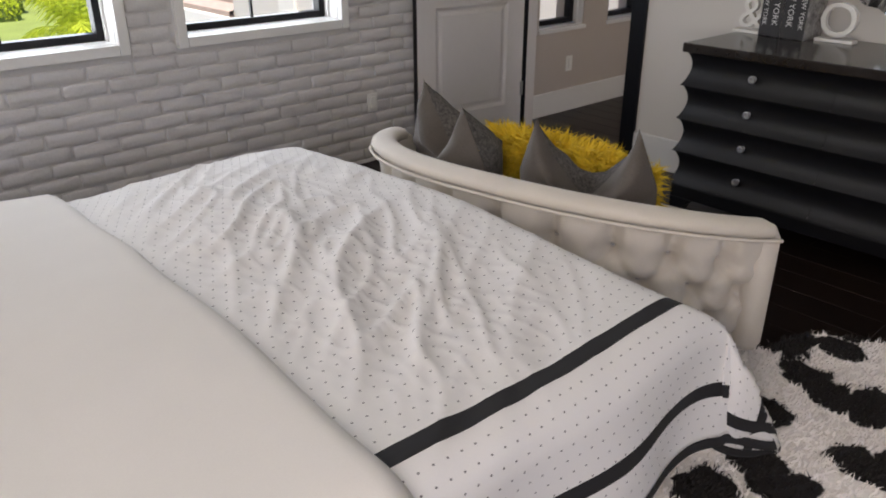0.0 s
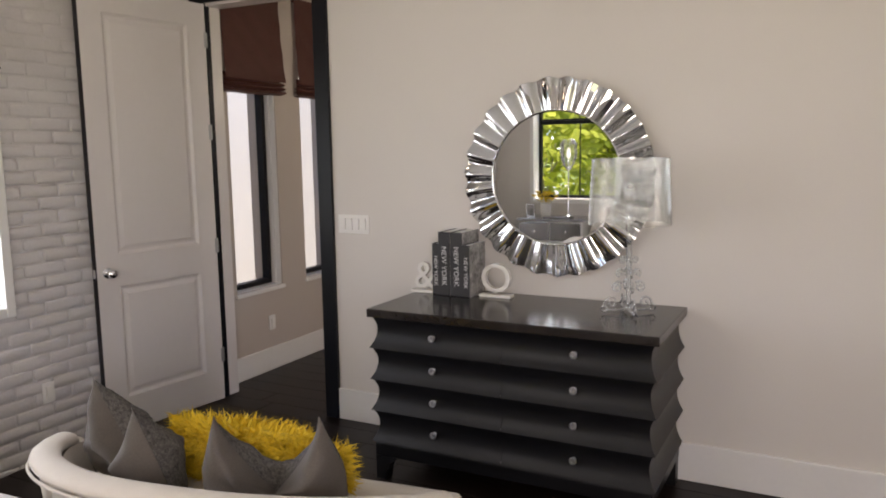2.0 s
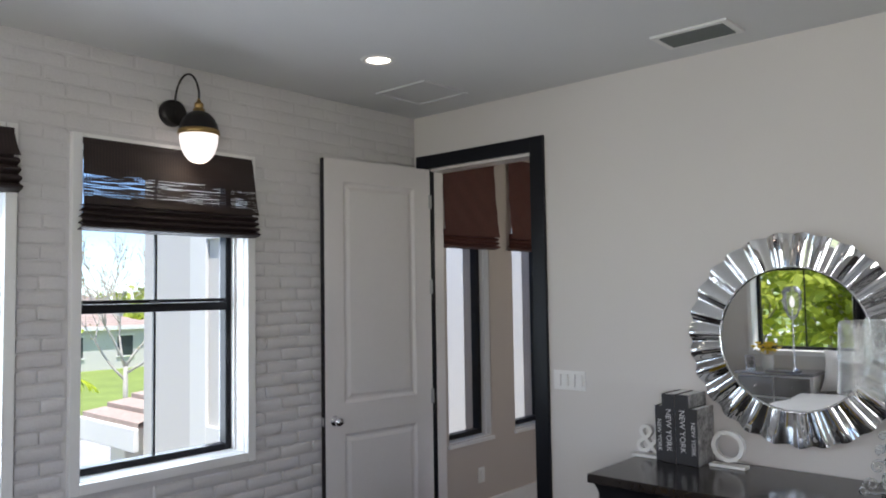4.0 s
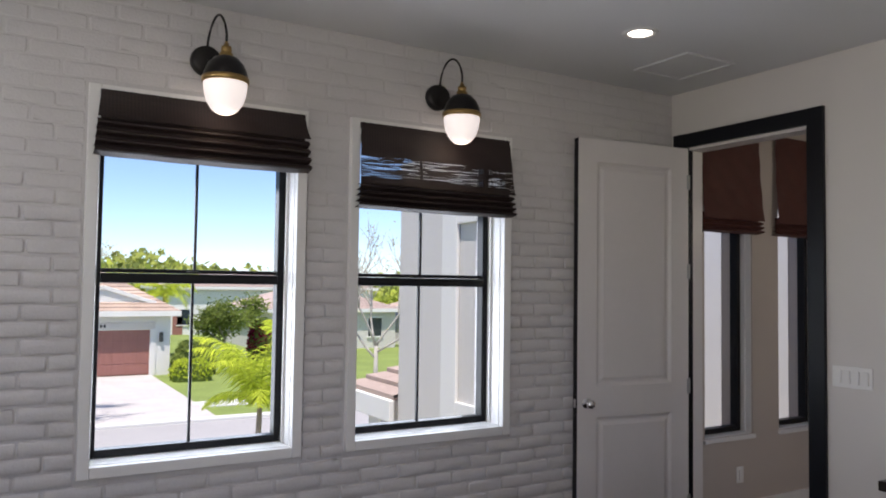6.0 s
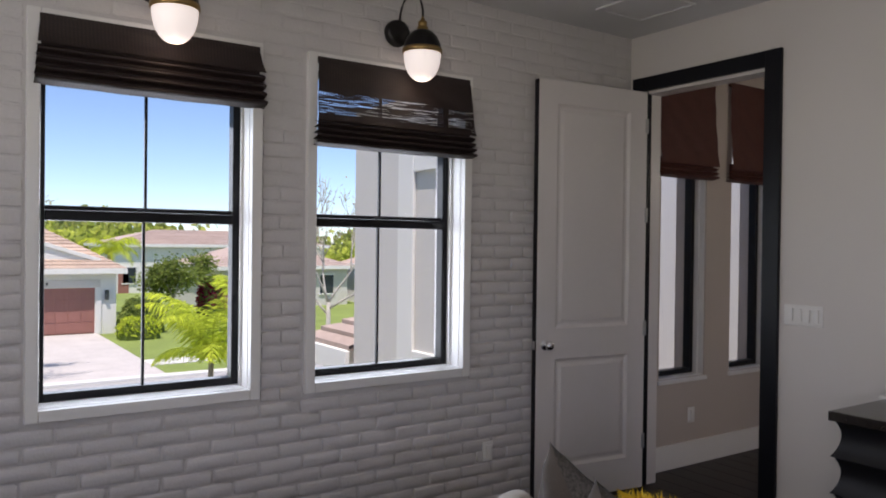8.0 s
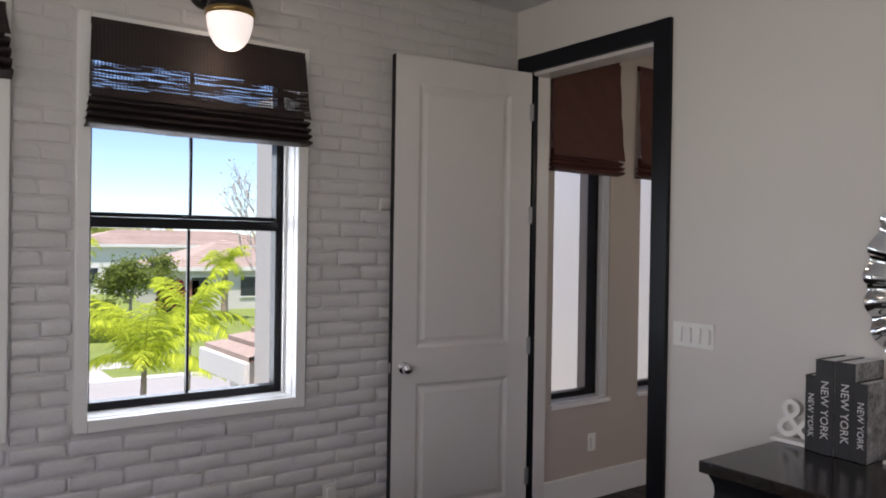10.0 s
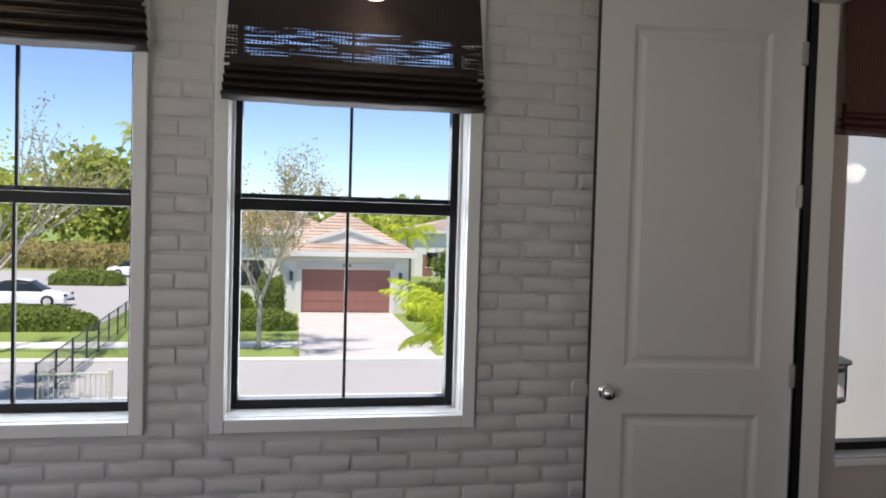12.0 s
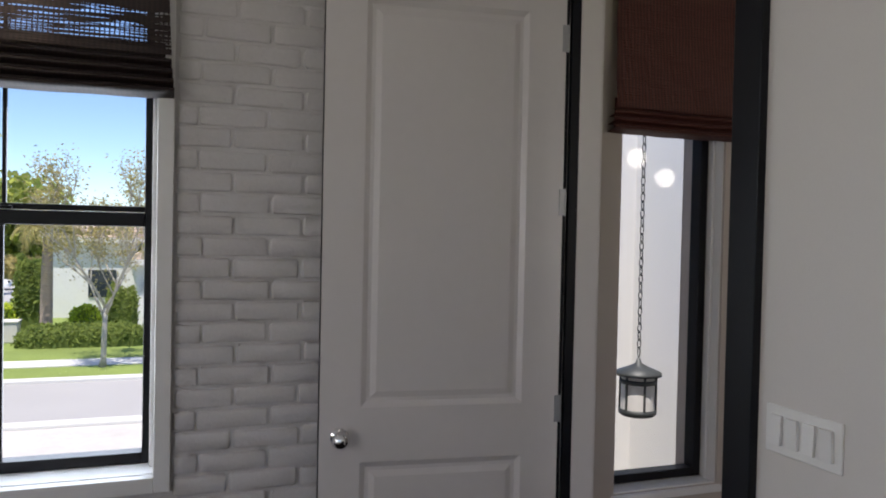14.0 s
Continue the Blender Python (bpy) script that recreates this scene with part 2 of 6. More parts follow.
def wall_with_holes(axis, at0, at1, a0, a1, z0, z1, holes):
    """A wall slab between at0 and at1 across, from a0 to a1 along; holes are (from, to, bottom, top)."""
    bm = bmesh.new()
    cuts = sorted({a0, a1, *[h[0] for h in holes], *[h[1] for h in holes]})
    for p, q in zip(cuts, cuts[1:]):
        zs = [z0]
        for h in sorted(holes, key=lambda h: h[2]):
            if h[0] <= p and q <= h[1]:
                zs += [h[2], h[3]]
        zs.append(z1)
        for lo, hi in zip(zs[::2], zs[1::2]):
            if hi - lo > 1e-4:
                box((p, at0, lo) if axis == "y" else (at0, p, lo), (q, at1, hi) if axis == "y" else (at1, q, hi), 0, bm)
    bmesh.ops.remove_doubles(bm, verts=bm.verts, dist=1e-5)
    return bm


# ---- bedroom and hall shell ----
BY, WX, CEIL = 3.60, 3.86, 2.825      # brick wall, dresser wall, ceiling
X0, Y0, HX1 = -1.0, -2.2, 6.4         # west wall, south wall, end of the hall
W1 = (0.497, 1.358, 0.828, 2.364)     # window openings in the brick wall: from, to, sill, head
W2 = (1.668, 2.543, 0.828, 2.366)
H1, H2, H3 = (4.165, 4.645, 0.605, 2.52), (4.925, 5.405, 0.605, 2.52), (5.685, 6.165, 0.605, 2.52)
W3 = (2.12, 3.12, 0.98, 2.30)         # window in the west wall, above the nightstand
# unseen opening added in the west wall to hold the west fill lamp
W4 = (-1.15, 0.25, 0.80, 2.30)
W9 = (-0.65, 1.65, 0.85, 2.35)         # wide unseen opening added in the south wall for a fill lamp
W8 = (4.6, 6.0, 0.80, 2.40)          # unseen opening added at the far end of the hall for its fill lamp
DOOR_Y0, DOOR_Y1, DOOR_TOP = 2.645, 3.475, 2.47

structure("wall_north", wall_with_holes("y", BY, 3.86, X0 - 0.2, WX + 0.12, -3.4, 3.1, [W1, W2]), M_MORTAR, "bedroom wall of white painted brick with two windows", "wall")
structure("wall_hall_north", wall_with_holes("y", BY, 3.86, WX + 0.12, HX1 + 0.2, -3.4, 3.1, [H1, H2, H3]), M_HALL, "beige painted hall wall with tall narrow windows", "wall")
structure("wall_east", wall_with_holes("x", WX, WX + 0.12, Y0, BY, 0, CEIL, [(DOOR_Y0, DOOR_Y1, 0, DOOR_TOP)]), M_WALL, "warm white painted bedroom wall with doorway", "wall")
structure("wall_west", wall_with_holes("x", X0 - 0.2, X0, Y0 - 0.2, BY, -3.4, 3.1, [W3, W4]), M_WALL, "plain painted bedroom wall with a window and an added opening", "wall")
structure("wall_south", wall_with_holes("y", Y0 - 0.2, Y0, X0, HX1 + 0.2, -3.4, 3.1, [W9, W8]), M_WALL, "plain painted wall closing the room", "wall")
structure("wall_hall_east", wall_with_holes("x", HX1, HX1 + 0.2, Y0, BY, -3.4, 3.1, []), M_HALL, "plain beige wall closing the hall", "wall")
structure("ceiling", box((X0, Y0, CEIL), (HX1, BY, CEIL + 0.15)), M_CEIL, "flat matt white ceiling", "ceiling")
structure("subfloor", box((X0, Y0, -0.3), (HX1, BY, -0.018)), M_GROOVE, "dark floor under the boards", "floor")


def window(name, span, label, axis="y", inner=BY, out=1, trim=True, rail=1.612, muntin=True, depth=0.13, trim_w=0.043, glass=None):
    """A window: painted trim on the room side, reveal lining, sill, black sash with meeting rail, thin bars and panes."""
    a0, a1, z0, z1 = span

    def P(a, d, z):   # along, outward from the room face, height
        return (a, inner + out * d, z) if axis == "y" else (inner + out * d, a, z)

    def bar(lo, hi, bev=0.003):
        p, q = P(*lo), P(*hi)
        return box([min(u, v) for u, v in zip(p, q)], [max(u, v) for u, v in zip(p, q)], bev)
    w = thing(name, P((a0 + a1) / 2, depth, z0), label, "window", "", "structure")
    t = 0.006
    if trim:
        tw = trim_w
        part("trim", bar((a0 - tw, -0.03, z0 - tw), (a0 + 0.004, 0.01, z1 + tw)), M_TRIM, w)
        part("trim", bar((a1 - 0.004, -0.03, z0 - tw), (a1 + tw, 0.01, z1 + tw)), M_TRIM, w)
        part("trim", bar((a0 + 0.005, -0.028, z1 - 0.004), (a1 - 0.005, 0.01, z1 + tw)), M_TRIM, w)
        part("window_sill", bar((a0 + 0.005, -0.028, z0 - tw), (a1 - 0.005, 0.01, z0 + 0.004)), M_TRIM, w)
    part("reveal", bar((a0, 0.011, z0), (a0 + t, depth, z1), 0.001), M_TRIM, w)
    part("reveal", bar((a1 - t, 0.011, z0), (a1, depth, z1), 0.001), M_TRIM, w)
    part("reveal", bar((a0 + t, 0.011, z1 - t), (a1 - t, depth, z1), 0.001), M_TRIM, w)
    part("reveal", bar((a0 + t, 0.011, z0), (a1 - t, depth, z0 + t), 0.001), M_TRIM, w)
    part("reveal_bead", bar((a1 - t - 0.012, depth - 0.045, z0 + t), (a1 - t, depth - 0.033, z1 - t), 0.002), M_TRIM, w)
    part("reveal_bead", bar((a0 + t, depth - 0.045, z0 + t), (a0 + t + 0.012, depth - 0.033, z1 - t), 0.002), M_TRIM, w)
    f = 0.034
    b0, b1, c0, c1 = a0 + t, a1 - t, z0 + t, z1 - t
    part("window_frame", bar((b0, depth, c0), (b0 + f, depth + 0.06, c1)), M_BLACK, w)
    part("window_frame", bar((b1 - f, depth, c0), (b1, depth + 0.06, c1)), M_BLACK, w)
    part("window_frame", bar((b0 + f, depth, c1 - f), (b1 - f, depth + 0.06, c1)), M_BLACK, w)
    part("window_frame", bar((b0 + f, depth, c0), (b1 - f, depth + 0.06, c0 + f)), M_BLACK, w)
    panes = [(b0 + f, b1 - f, c0 + f, c1 - f)]
    if rail:
        part("meeting_rail", bar((b0 + f, depth - 0.012, rail - 0.03), (b1 - f, depth + 0.05, rail + 0.014), 0.004), M_BLACK, w)
        part("meeting_rail", bar((b0 + f, depth + 0.02, rail + 0.016), (b1 - f, depth + 0.055, rail + 0.034), 0.003), M_BLACK, w)
        part("sash_lock", bar(((b0 + b1) / 2 - 0.03, depth - 0.006, rail + 0.017), ((b0 + b1) / 2 + 0.03, depth + 0.018, rail + 0.026), 0.003), M_BLACK, w)
        panes = [(b0 + f, b1 - f, c0 + f, rail - 0.03), (b0 + f, b1 - f, rail + 0.034, c1 - f)]
    for i, (p0, p1, q0, q1) in enumerate(panes):
        if muntin:
            m = (p0 + p1) / 2 + (0.006 if i else 0)
            part("glazing_bar", bar((m - 0.006, depth + 0.012, q0), (m + 0.006, depth + 0.03, q1), 0.002), M_BLACK, w)
        g = part("pane", bar((p0 - 0.004, depth + 0.034, q0 - 0.004), (p1 + 0.004, depth + 0.037, q1 + 0.004), 0), glass or M_GLASS, w)
        g.visible_shadow = False
        g.data.materials.append(M_PANEBACK)
        inward = Vector((0, -out, 0)) if axis == "y" else Vector((-out, 0, 0))
        for poly in g.data.polygons:
            poly.material_index = 0 if poly.normal.dot(inward) > 0.9 else 1
    return w


window("window_1", W1, "white-trimmed sash window with black frame and bars")
window("window_2", W2, "white-trimmed sash window with black frame beside the door")
for nm, sp in (("window_5", H1), ("window_6", H2), ("window_7", H3)):
    window(nm, sp, "tall narrow hall window with black frame", trim=False, rail=0, muntin=False, depth=0.095, glass=M_HALLGLASS)
    s = box((sp[0] - 0.012, BY - 0.018, sp[2] - 0.028), (sp[1] + 0.012, BY + 0.15, sp[2] - 0.001), 0.004)
    structure("hall_window_sill", s, M_TRIM, "white marble sill below a hall window", "sill")
window("window_3", W3, "black-framed window with garden greenery outside", "x", X0, -1, rail=1.86)
# added window that no view shows, houses the south fill
window("added_window_south", W9, "unseen wide window added in the south wall for fill light", "y", Y0, -1, rail=1.7)
# unseen hall window, added around the hall fill lamp
window("added_window_hall", W8, "unseen tall window added at the hall end for fill light", "y", Y0, -1, rail=1.7)
# unseen window, added only to fit the west fill lamp
window("added_window_west", W4, "unseen black-framed window added behind the bed for fill light", "x", X0, -1, rail=1.7)

# ---- woven wood shades ----


def weave(name, c, holes):
    """Woven slats: dark horizontal reeds with warp threads; where holes is set, slivers of light pass between the reeds."""
    m = bpy.data.materials.new(name)
    m.use_nodes = True
    t = m.node_tree
    n, l = t.nodes, t.links
    b = n["Principled BSDF"]
    geo = n.new("ShaderNodeNewGeometry")
    mp = n.new("ShaderNodeMapping")
    mp.inputs["Scale"].default_value = (9, 9, 260)
    l.new(geo.outputs["Position"], mp.inputs["Vector"])
    ns = n.new("ShaderNodeTexNoise")
    ns.inputs["Scale"].default_value, ns.inputs["Detail"].default_value = 1.0, 3
    l.new(mp.outputs[0], ns.inputs["Vector"])
    wv = n.new("ShaderNodeTexWave")
    wv.wave_type, wv.bands_direction = "BANDS", "X"
    wv.inputs["Scale"].default_value, wv.inputs["Distortion"].default_value = 22.0, 0.6
    l.new(geo.outputs["Position"], wv.inputs["Vector"])
    mx = n.new("ShaderNodeMix")
    mx.data_type = "RGBA"
    mx.inputs["A"].default_value = (*[v * 0.45 for v in c], 1)
    mx.inputs["B"].default_value = (*[v * 1.5 for v in c], 1)
    mu = n.new("ShaderNodeMath")
    mu.operation = "MULTIPLY"
    l.new(ns.outputs["Fac"], mu.inputs[0]), l.new(wv.outputs["Fac"], mu.inputs[1])
    l.new(mu.outputs[0], mx.inputs["Factor"])
    l.new(mx.outputs["Result"], b.inputs["Base Color"])
    b.inputs["Roughness"].default_value = 0.6
    bp = n.new("ShaderNodeBump")
    bp.inputs["Strength"].default_value, bp.inputs["Distance"].default_value = 0.6, 0.004
    l.new(ns.outputs["Fac"], bp.inputs["Height"]), l.new(bp.outputs[0], b.inputs["Normal"])
    if holes:
        mp2 = n.new("ShaderNodeMapping")
        mp2.inputs["Scale"].default_value = (6, 6, 190)
        l.new(geo.outputs["Position"], mp2.inputs["Vector"])
        n3 = n.new("ShaderNodeTexNoise")
        n3.inputs["Scale"].default_value, n3.inputs["Detail"].default_value = 1.0, 1.5
        l.new(mp2.outputs[0], n3.inputs["Vector"])
        w2 = n.new("ShaderNodeTexWave")
        w2.wave_type, w2.bands_direction = "BANDS", "X"
        w2.inputs["Scale"].default_value, w2.inputs["Distortion"].default_value = 24.0, 0.15
        l.new(geo.outputs["Position"], w2.inputs["Vector"])
        g1, g2, g3 = n.new("ShaderNodeMath"), n.new("ShaderNodeMath"), n.new("ShaderNodeMath")
        g1.operation, g1.inputs[1].default_value = "GREATER_THAN", holes
        g2.operation, g2.inputs[1].default_value = "GREATER_THAN", 0.2
        g3.operation = "MULTIPLY"
        l.new(n3.outputs["Fac"], g1.inputs[0]), l.new(w2.outputs["Fac"], g2.inputs[0])
        l.new(g1.outputs[0], g3.inputs[0]), l.new(g2.outputs[0], g3.inputs[1])
        tr, ms = n.new("ShaderNodeBsdfTransparent"), n.new("ShaderNodeMixShader")
        l.new(g3.outputs[0], ms.inputs[0]), l.new(b.outputs[0], ms.inputs[1]), l.new(tr.outputs[0], ms.inputs[2])
        l.new(ms.outputs[0], n["Material Output"].inputs["Surface"])
    return m


M_REED = weave("dark_woven_reed", (0.024, 0.012, 0.010), 0)
M_REEDGAP = weave("open_woven_reed", (0.024, 0.012, 0.010), 0.57)
M_REEDRED = weave("red_brown_woven_reed", (0.105, 0.026, 0.016), 0)


def roman_shade(x0, x1, top, bottom, fold_h, label, panel=M_REED, open_band=None, y=BY - 0.034, folds=5, flare=0.012, stack=M_REED):
    """A pulled-up roman shade: flat woven panel above, soft stacked folds below that stand out from the wall."""
    s = thing("roman_shade", ((x0 + x1) / 2, y, top), label, "window shade", "woven window shades")
    part("headrail", box((x0, y - 0.004, top - 0.03), (x1, y + 0.03, top), 0.003), panel, s)
    zs = top - 0.03
    zf = bottom + fold_h
    bands = [(zs, zf, panel)]
    if open_band:
        bands = [(zs, open_band[0], panel), (open_band[0], open_band[1], M_REEDGAP), (open_band[1], zf, panel)]
    for hi, lo, m in bands:
        def f(u, v, hi=hi, lo=lo):
            z = hi + (lo - hi) * v
            k = (zs - z) / max(zs - zf, 0.01)
            return (x0 + (x1 - x0) * u + (u - 0.5) * 2 * flare * k, y - 0.012 - 0.035 * k ** 2 + 0.003 * math.sin(u * 19 + z * 30), z)
        part("woven_panel", surf(24, 6, f), m, s)
    part("back_panel", box((x0 + 0.004, y - 0.008, bottom + 0.014), (x1 - 0.004, y - 0.003, zf + 0.04)), stack, s)
    for k in range(folds):
        z1 = zf - fold_h * k / folds
        h = fold_h / folds
        d = 0.034 + 0.012 * k / folds

        def g(u, v, z1=z1, h=h, d=d, k=k):
            a = math.pi * (v * 1.25 - 0.1)
            sag = 0.006 * math.sin(math.pi * u) * (k / folds)
            return (x0 + (x1 - x0) * u + (u - 0.5) * 2 * (flare + 0.003 * k), y - d * max(math.sin(a), -0.2) - 0.012 * (1 - v), z1 - h * v * 1.12 - sag + 0.0008 * math.sin(u * 23 + k))
        part("fold", surf(24, 7, g), stack, s, smooth=True)
    return s


roman_shade(0.497, 1.384, 2.385, 2.112, 0.15, "dark woven wood roman shade pulled up over window", folds=4)
roman_shade(1.668, 2.562, 2.388, 1.967, 0.115, "dark woven reed shade with open see-through band", open_band=(2.222, 2.10), folds=4, flare=0.013)
for (a, b, _, _) in (H1, H2, H3):
    roman_shade(a - 0.05, b + 0.05, 2.68, 1.972, 0.085, "red-brown woven roman shade in hall window", M_REEDRED, folds=3, stack=M_REEDRED, y=BY - 0.01)

# ---- door, casing, skirting ----
door = thing("door_1", (WX - 0.01, 3.45, 0.0), "open white two-panel door against brick wall", "door", "", "structure")
HINGE, FREE = Vector((3.825, 3.450, 0)), Vector((3.030, 3.552, 0))
DM = frame_on(HINGE, FREE - HINGE, (0, 0, 1))   # along the leaf, up, out to the wall side
DW, DH, DT = (FREE - HINGE).length, 2.456, 0.040


def door_box(lo, hi, bev=0.0):
    return move(box(lo, hi, bev), DM)


def raised_panel(z0, z1):
    """A sunk panel with sloped moulding round a flat raised field."""
    bm = bmesh.new()
    rings = []
    for inset, d in ((0, 0), (0.018, -0.010), (0.03, -0.010), (0.05, -0.004)):
        rings.append([bm.verts.new((x, z, DT / 2 + d)) for x, z in ((0.13 + inset, z0 + inset), (DW - 0.13 - inset, z0 + inset), (DW - 0.13 - inset, z1 - inset), (0.13 + inset, z1 - inset))])
    for a, b in zip(rings, rings[1:]):
        for k in range(4):
            bm.faces.new((a[k], a[(k + 1) % 4], b[(k + 1) % 4], b[k]))
    bm.faces.new(rings[-1])
    return bm


def door_face(sign):
    m = DM @ Matrix.Diagonal((1, 1, sign, 1))
    for z0, z1 in ((0.205, 0.842), (1.018, 2.325)):
        part("door_panel", move(raised_panel(z0, z1), m), M_DOOR, door)


for lo, hi in (((0, 0.008, -DT / 2), (0.13, DH, DT / 2)), ((DW - 0.13, 0.008, -DT / 2), (DW, DH, DT / 2)), ((0.13, 0.008, -DT / 2), (DW - 0.13, 0.205, DT / 2)),
               ((0.13, 0.842, -DT / 2), (DW - 0.13, 1.018, DT / 2)), ((0.13, 2.325, -DT / 2), (DW - 0.13, DH, DT / 2))):
    part("door_rail", door_box(lo, hi), M_DOOR, door)
# thin black strips cover both upright edges of the leaf
part("door_edge", door_box((DW + 0.0005, 0.008, -DT / 2), (DW + 0.002, DH, DT / 2)), M_BLACK, door, "dark strip down the door edge")
part("door_edge", door_box((-0.002, 0.008, -DT / 2), (-0.0005, DH, DT / 2)), M_BLACK, door, "dark strip down the door edge")
door_face(1), door_face(-1)
for sgn in (1, -1):
    prof = [(0.0, 0.062), (0.016, 0.061), (0.026, 0.052), (0.029, 0.042), (0.025, 0.032), (0.012, 0.026), (0.011, 0.012), (0.028, 0.008), (0.032, 0.0)]
    kb = lathe([(r, sgn * (h + DT / 2)) for r, h in prof], (DW - 0.065, 0.925, 0), 20)
    part("door_knob", move(kb, DM), M_CHROME, door, "polished chrome knob", True)
part("latch", door_box((DW + 0.002, 0.90, -0.012), (DW + 0.004, 0.95, 0.012)), M_CHROME, door)
for hz in (0.25, 0.95, 1.65, 2.2):
    part("hinge", move(box((-0.004, hz, -DT / 2 - 0.004), (0.014, hz + 0.09, -DT / 2 - 0.0005), 0.002), DM), M_HINGE, door)
    part("hinge_barrel", tube([(WX - 0.030, 3.430, hz), (WX - 0.030, 3.430, hz + 0.09)], 0.006), M_HINGE, door)

cas = thing("door_casing", (WX, DOOR_Y0, 0), "black painted doorway casing with white jamb", "door frame", "", "structure")
part("casing_leg", box((WX - 0.022, DOOR_Y0 - 0.092, 0), (WX + 0.002, DOOR_Y0, 2.558), 0.003), M_CASING, cas)
part("casing_leg", box((WX - 0.022, DOOR_Y1, 0), (WX + 0.002, DOOR_Y1 + 0.092, 2.558), 0.003), M_CASING, cas)
part("casing_head", box((WX - 0.021, DOOR_Y0 + 0.0005, DOOR_TOP), (WX + 0.002, DOOR_Y1 - 0.0005, 2.557), 0.003), M_CASING, cas)
part("jamb", box((WX + 0.002, DOOR_Y0, 0), (WX + 0.121, DOOR_Y0 + 0.018, DOOR_TOP), 0.001), M_CASING, cas)
part("jamb", box((WX + 0.036, DOOR_Y1 - 0.018, 0), (WX + 0.121, DOOR_Y1, DOOR_TOP), 0.001), M_DOOR, cas, "white jamb")
part("hinge_rebate", box((WX + 0.002, DOOR_Y1 - 0.016, 0), (WX + 0.0355, DOOR_Y1, DOOR_TOP), 0.001), M_CASING, cas, "black painted hinge rebate")
part("jamb_head", box((WX + 0.002, DOOR_Y0 + 0.018, DOOR_TOP - 0.018), (WX + 0.121, DOOR_Y1 - 0.018, DOOR_TOP), 0.001), M_DOOR, cas, "white jamb head")
part("hall_casing_leg", box((WX + 0.121, DOOR_Y0 - 0.09, 0), (WX + 0.14, DOOR_Y0, 2.558), 0.003), M_CASING, cas)
part("hall_casing_leg", box((WX + 0.121, DOOR_Y1, 0), (WX + 0.14, DOOR_Y1 + 0.09, 2.558), 0.003), M_DOOR, cas)


def skirting(lo, hi, label):
    bm = box(lo, hi, 0.005)
    return structure("baseboard", bm, M_TRIM, label, "baseboard")


skirting((WX - 0.02, Y0, 0), (WX, DOOR_Y0 - 0.093, 0.185), "tall white baseboard along the dresser wall")
skirting((WX + 0.141, BY - 0.02, 0), (HX1, BY, 0.165), "white baseboard along the hall wall")
skirting((X0, Y0, 0), (WX - 0.021, Y0 + 0.02, 0.185), "tall white baseboard")

# ---- switch, outlets, ceiling fittings ----


def switch_plate(m, gangs, label, name="light_switch"):
    w = 0.046 * gangs + 0.024
    s = thing(name, m.translation, label, "switch")
    part("plate", move(box((-w / 2, -0.054, 0), (w / 2, 0.054, 0.006), 0.003), m), M_SWITCH, s)
    for g in range(gangs):
        x = (g - (gangs - 1) / 2) * 0.046
        part("rocker", move(box((-0.0165, -0.033, -0.004), (0.0165, 0.033, 0.004), 0.001), m @ pose(x, 0, 0.0115, 3 if g % 2 else -3, 0, 0)), M_SWITCH, s)
    return s


switch_plate(frame_on((WX, 2.420, 1.158), (0, -1, 0), (0, 0, 1)), 4, "white four-gang rocker switch plate beside the doorway")
ol = switch_plate(frame_on((2.725, BY - 0.014, 0.352), (1, 0, 0), (0, 0, 1)), 1, "white painted outlet plate set in the brick", "outlet")
ol = switch_plate(frame_on((4.506, BY, 0.343), (1, 0, 0), (0, 0, 1)), 1, "white outlet plate on the hall wall", "outlet")


def can_light(x, y):
    c = thing("recessed_light", (x, y, CEIL), "round white recessed ceiling light, lit", "ceiling light", "recessed ceiling lights")
    part("trim_ring", lathe([(0.058, -0.001), (0.062, -0.007), (0.083, -0.006), (0.088, -0.0005)], (x, y, CEIL), 32), M_TRIM, c, smooth=True)
    part("lens", lathe([(0.0005, -0.002), (0.058, -0.0025)], (x, y, CEIL), 32), M_CAN, c, "glowing warm lens")


can_light(2.795, 2.815), can_light(0.6, 2.85), can_light(2.81, -0.4), can_light(0.6, -0.4), can_light(5.2, 2.3)
ap = thing("ceiling_access_panel", (3.4, 3.09, CEIL), "square white access panel in the ceiling", "access panel")
part("panel", box((3.235, 2.915, CEIL - 0.004), (3.565, 3.265, CEIL + 0.002), 0.001), M_CEIL, ap)
for lo, hi in (((3.215, 2.895, CEIL - 0.010), (3.232, 3.285, CEIL)), ((3.568, 2.895, CEIL - 0.010), (3.585, 3.285, CEIL)), ((3.2325, 2.895, CEIL - 0.010), (3.5675, 2.912, CEIL)), ((3.2325, 3.268, CEIL - 0.010), (3.5675, 3.285, CEIL))):
    part("frame", box(lo, hi, 0.002), M_CEIL, ap)
vt = thing("ceiling_vent", (3.55, 1.5, CEIL), "grey slatted air vent with white frame", "air vent")
vx0, vx1, vy0, vy1 = 3.47, 3.63, 1.345, 1.645
part("backing", box((vx0, vy0, CEIL - 0.002), (vx1, vy1, CEIL)), M_DARK, vt)
for lo, hi in (((vx0 - 0.03, vy0 - 0.03, CEIL - 0.012), (vx0, vy1 + 0.03, CEIL)), ((vx1, vy0 - 0.03, CEIL - 0.012), (vx1 + 0.03, vy1 + 0.03, CEIL)), ((vx0, vy0 - 0.03, CEIL - 0.012), (vx1, vy0, CEIL)), ((vx0, vy1, CEIL - 0.012), (vx1, vy1 + 0.03, CEIL))):
    part("frame", box(lo, hi, 0.003), M_TRIM, vt)
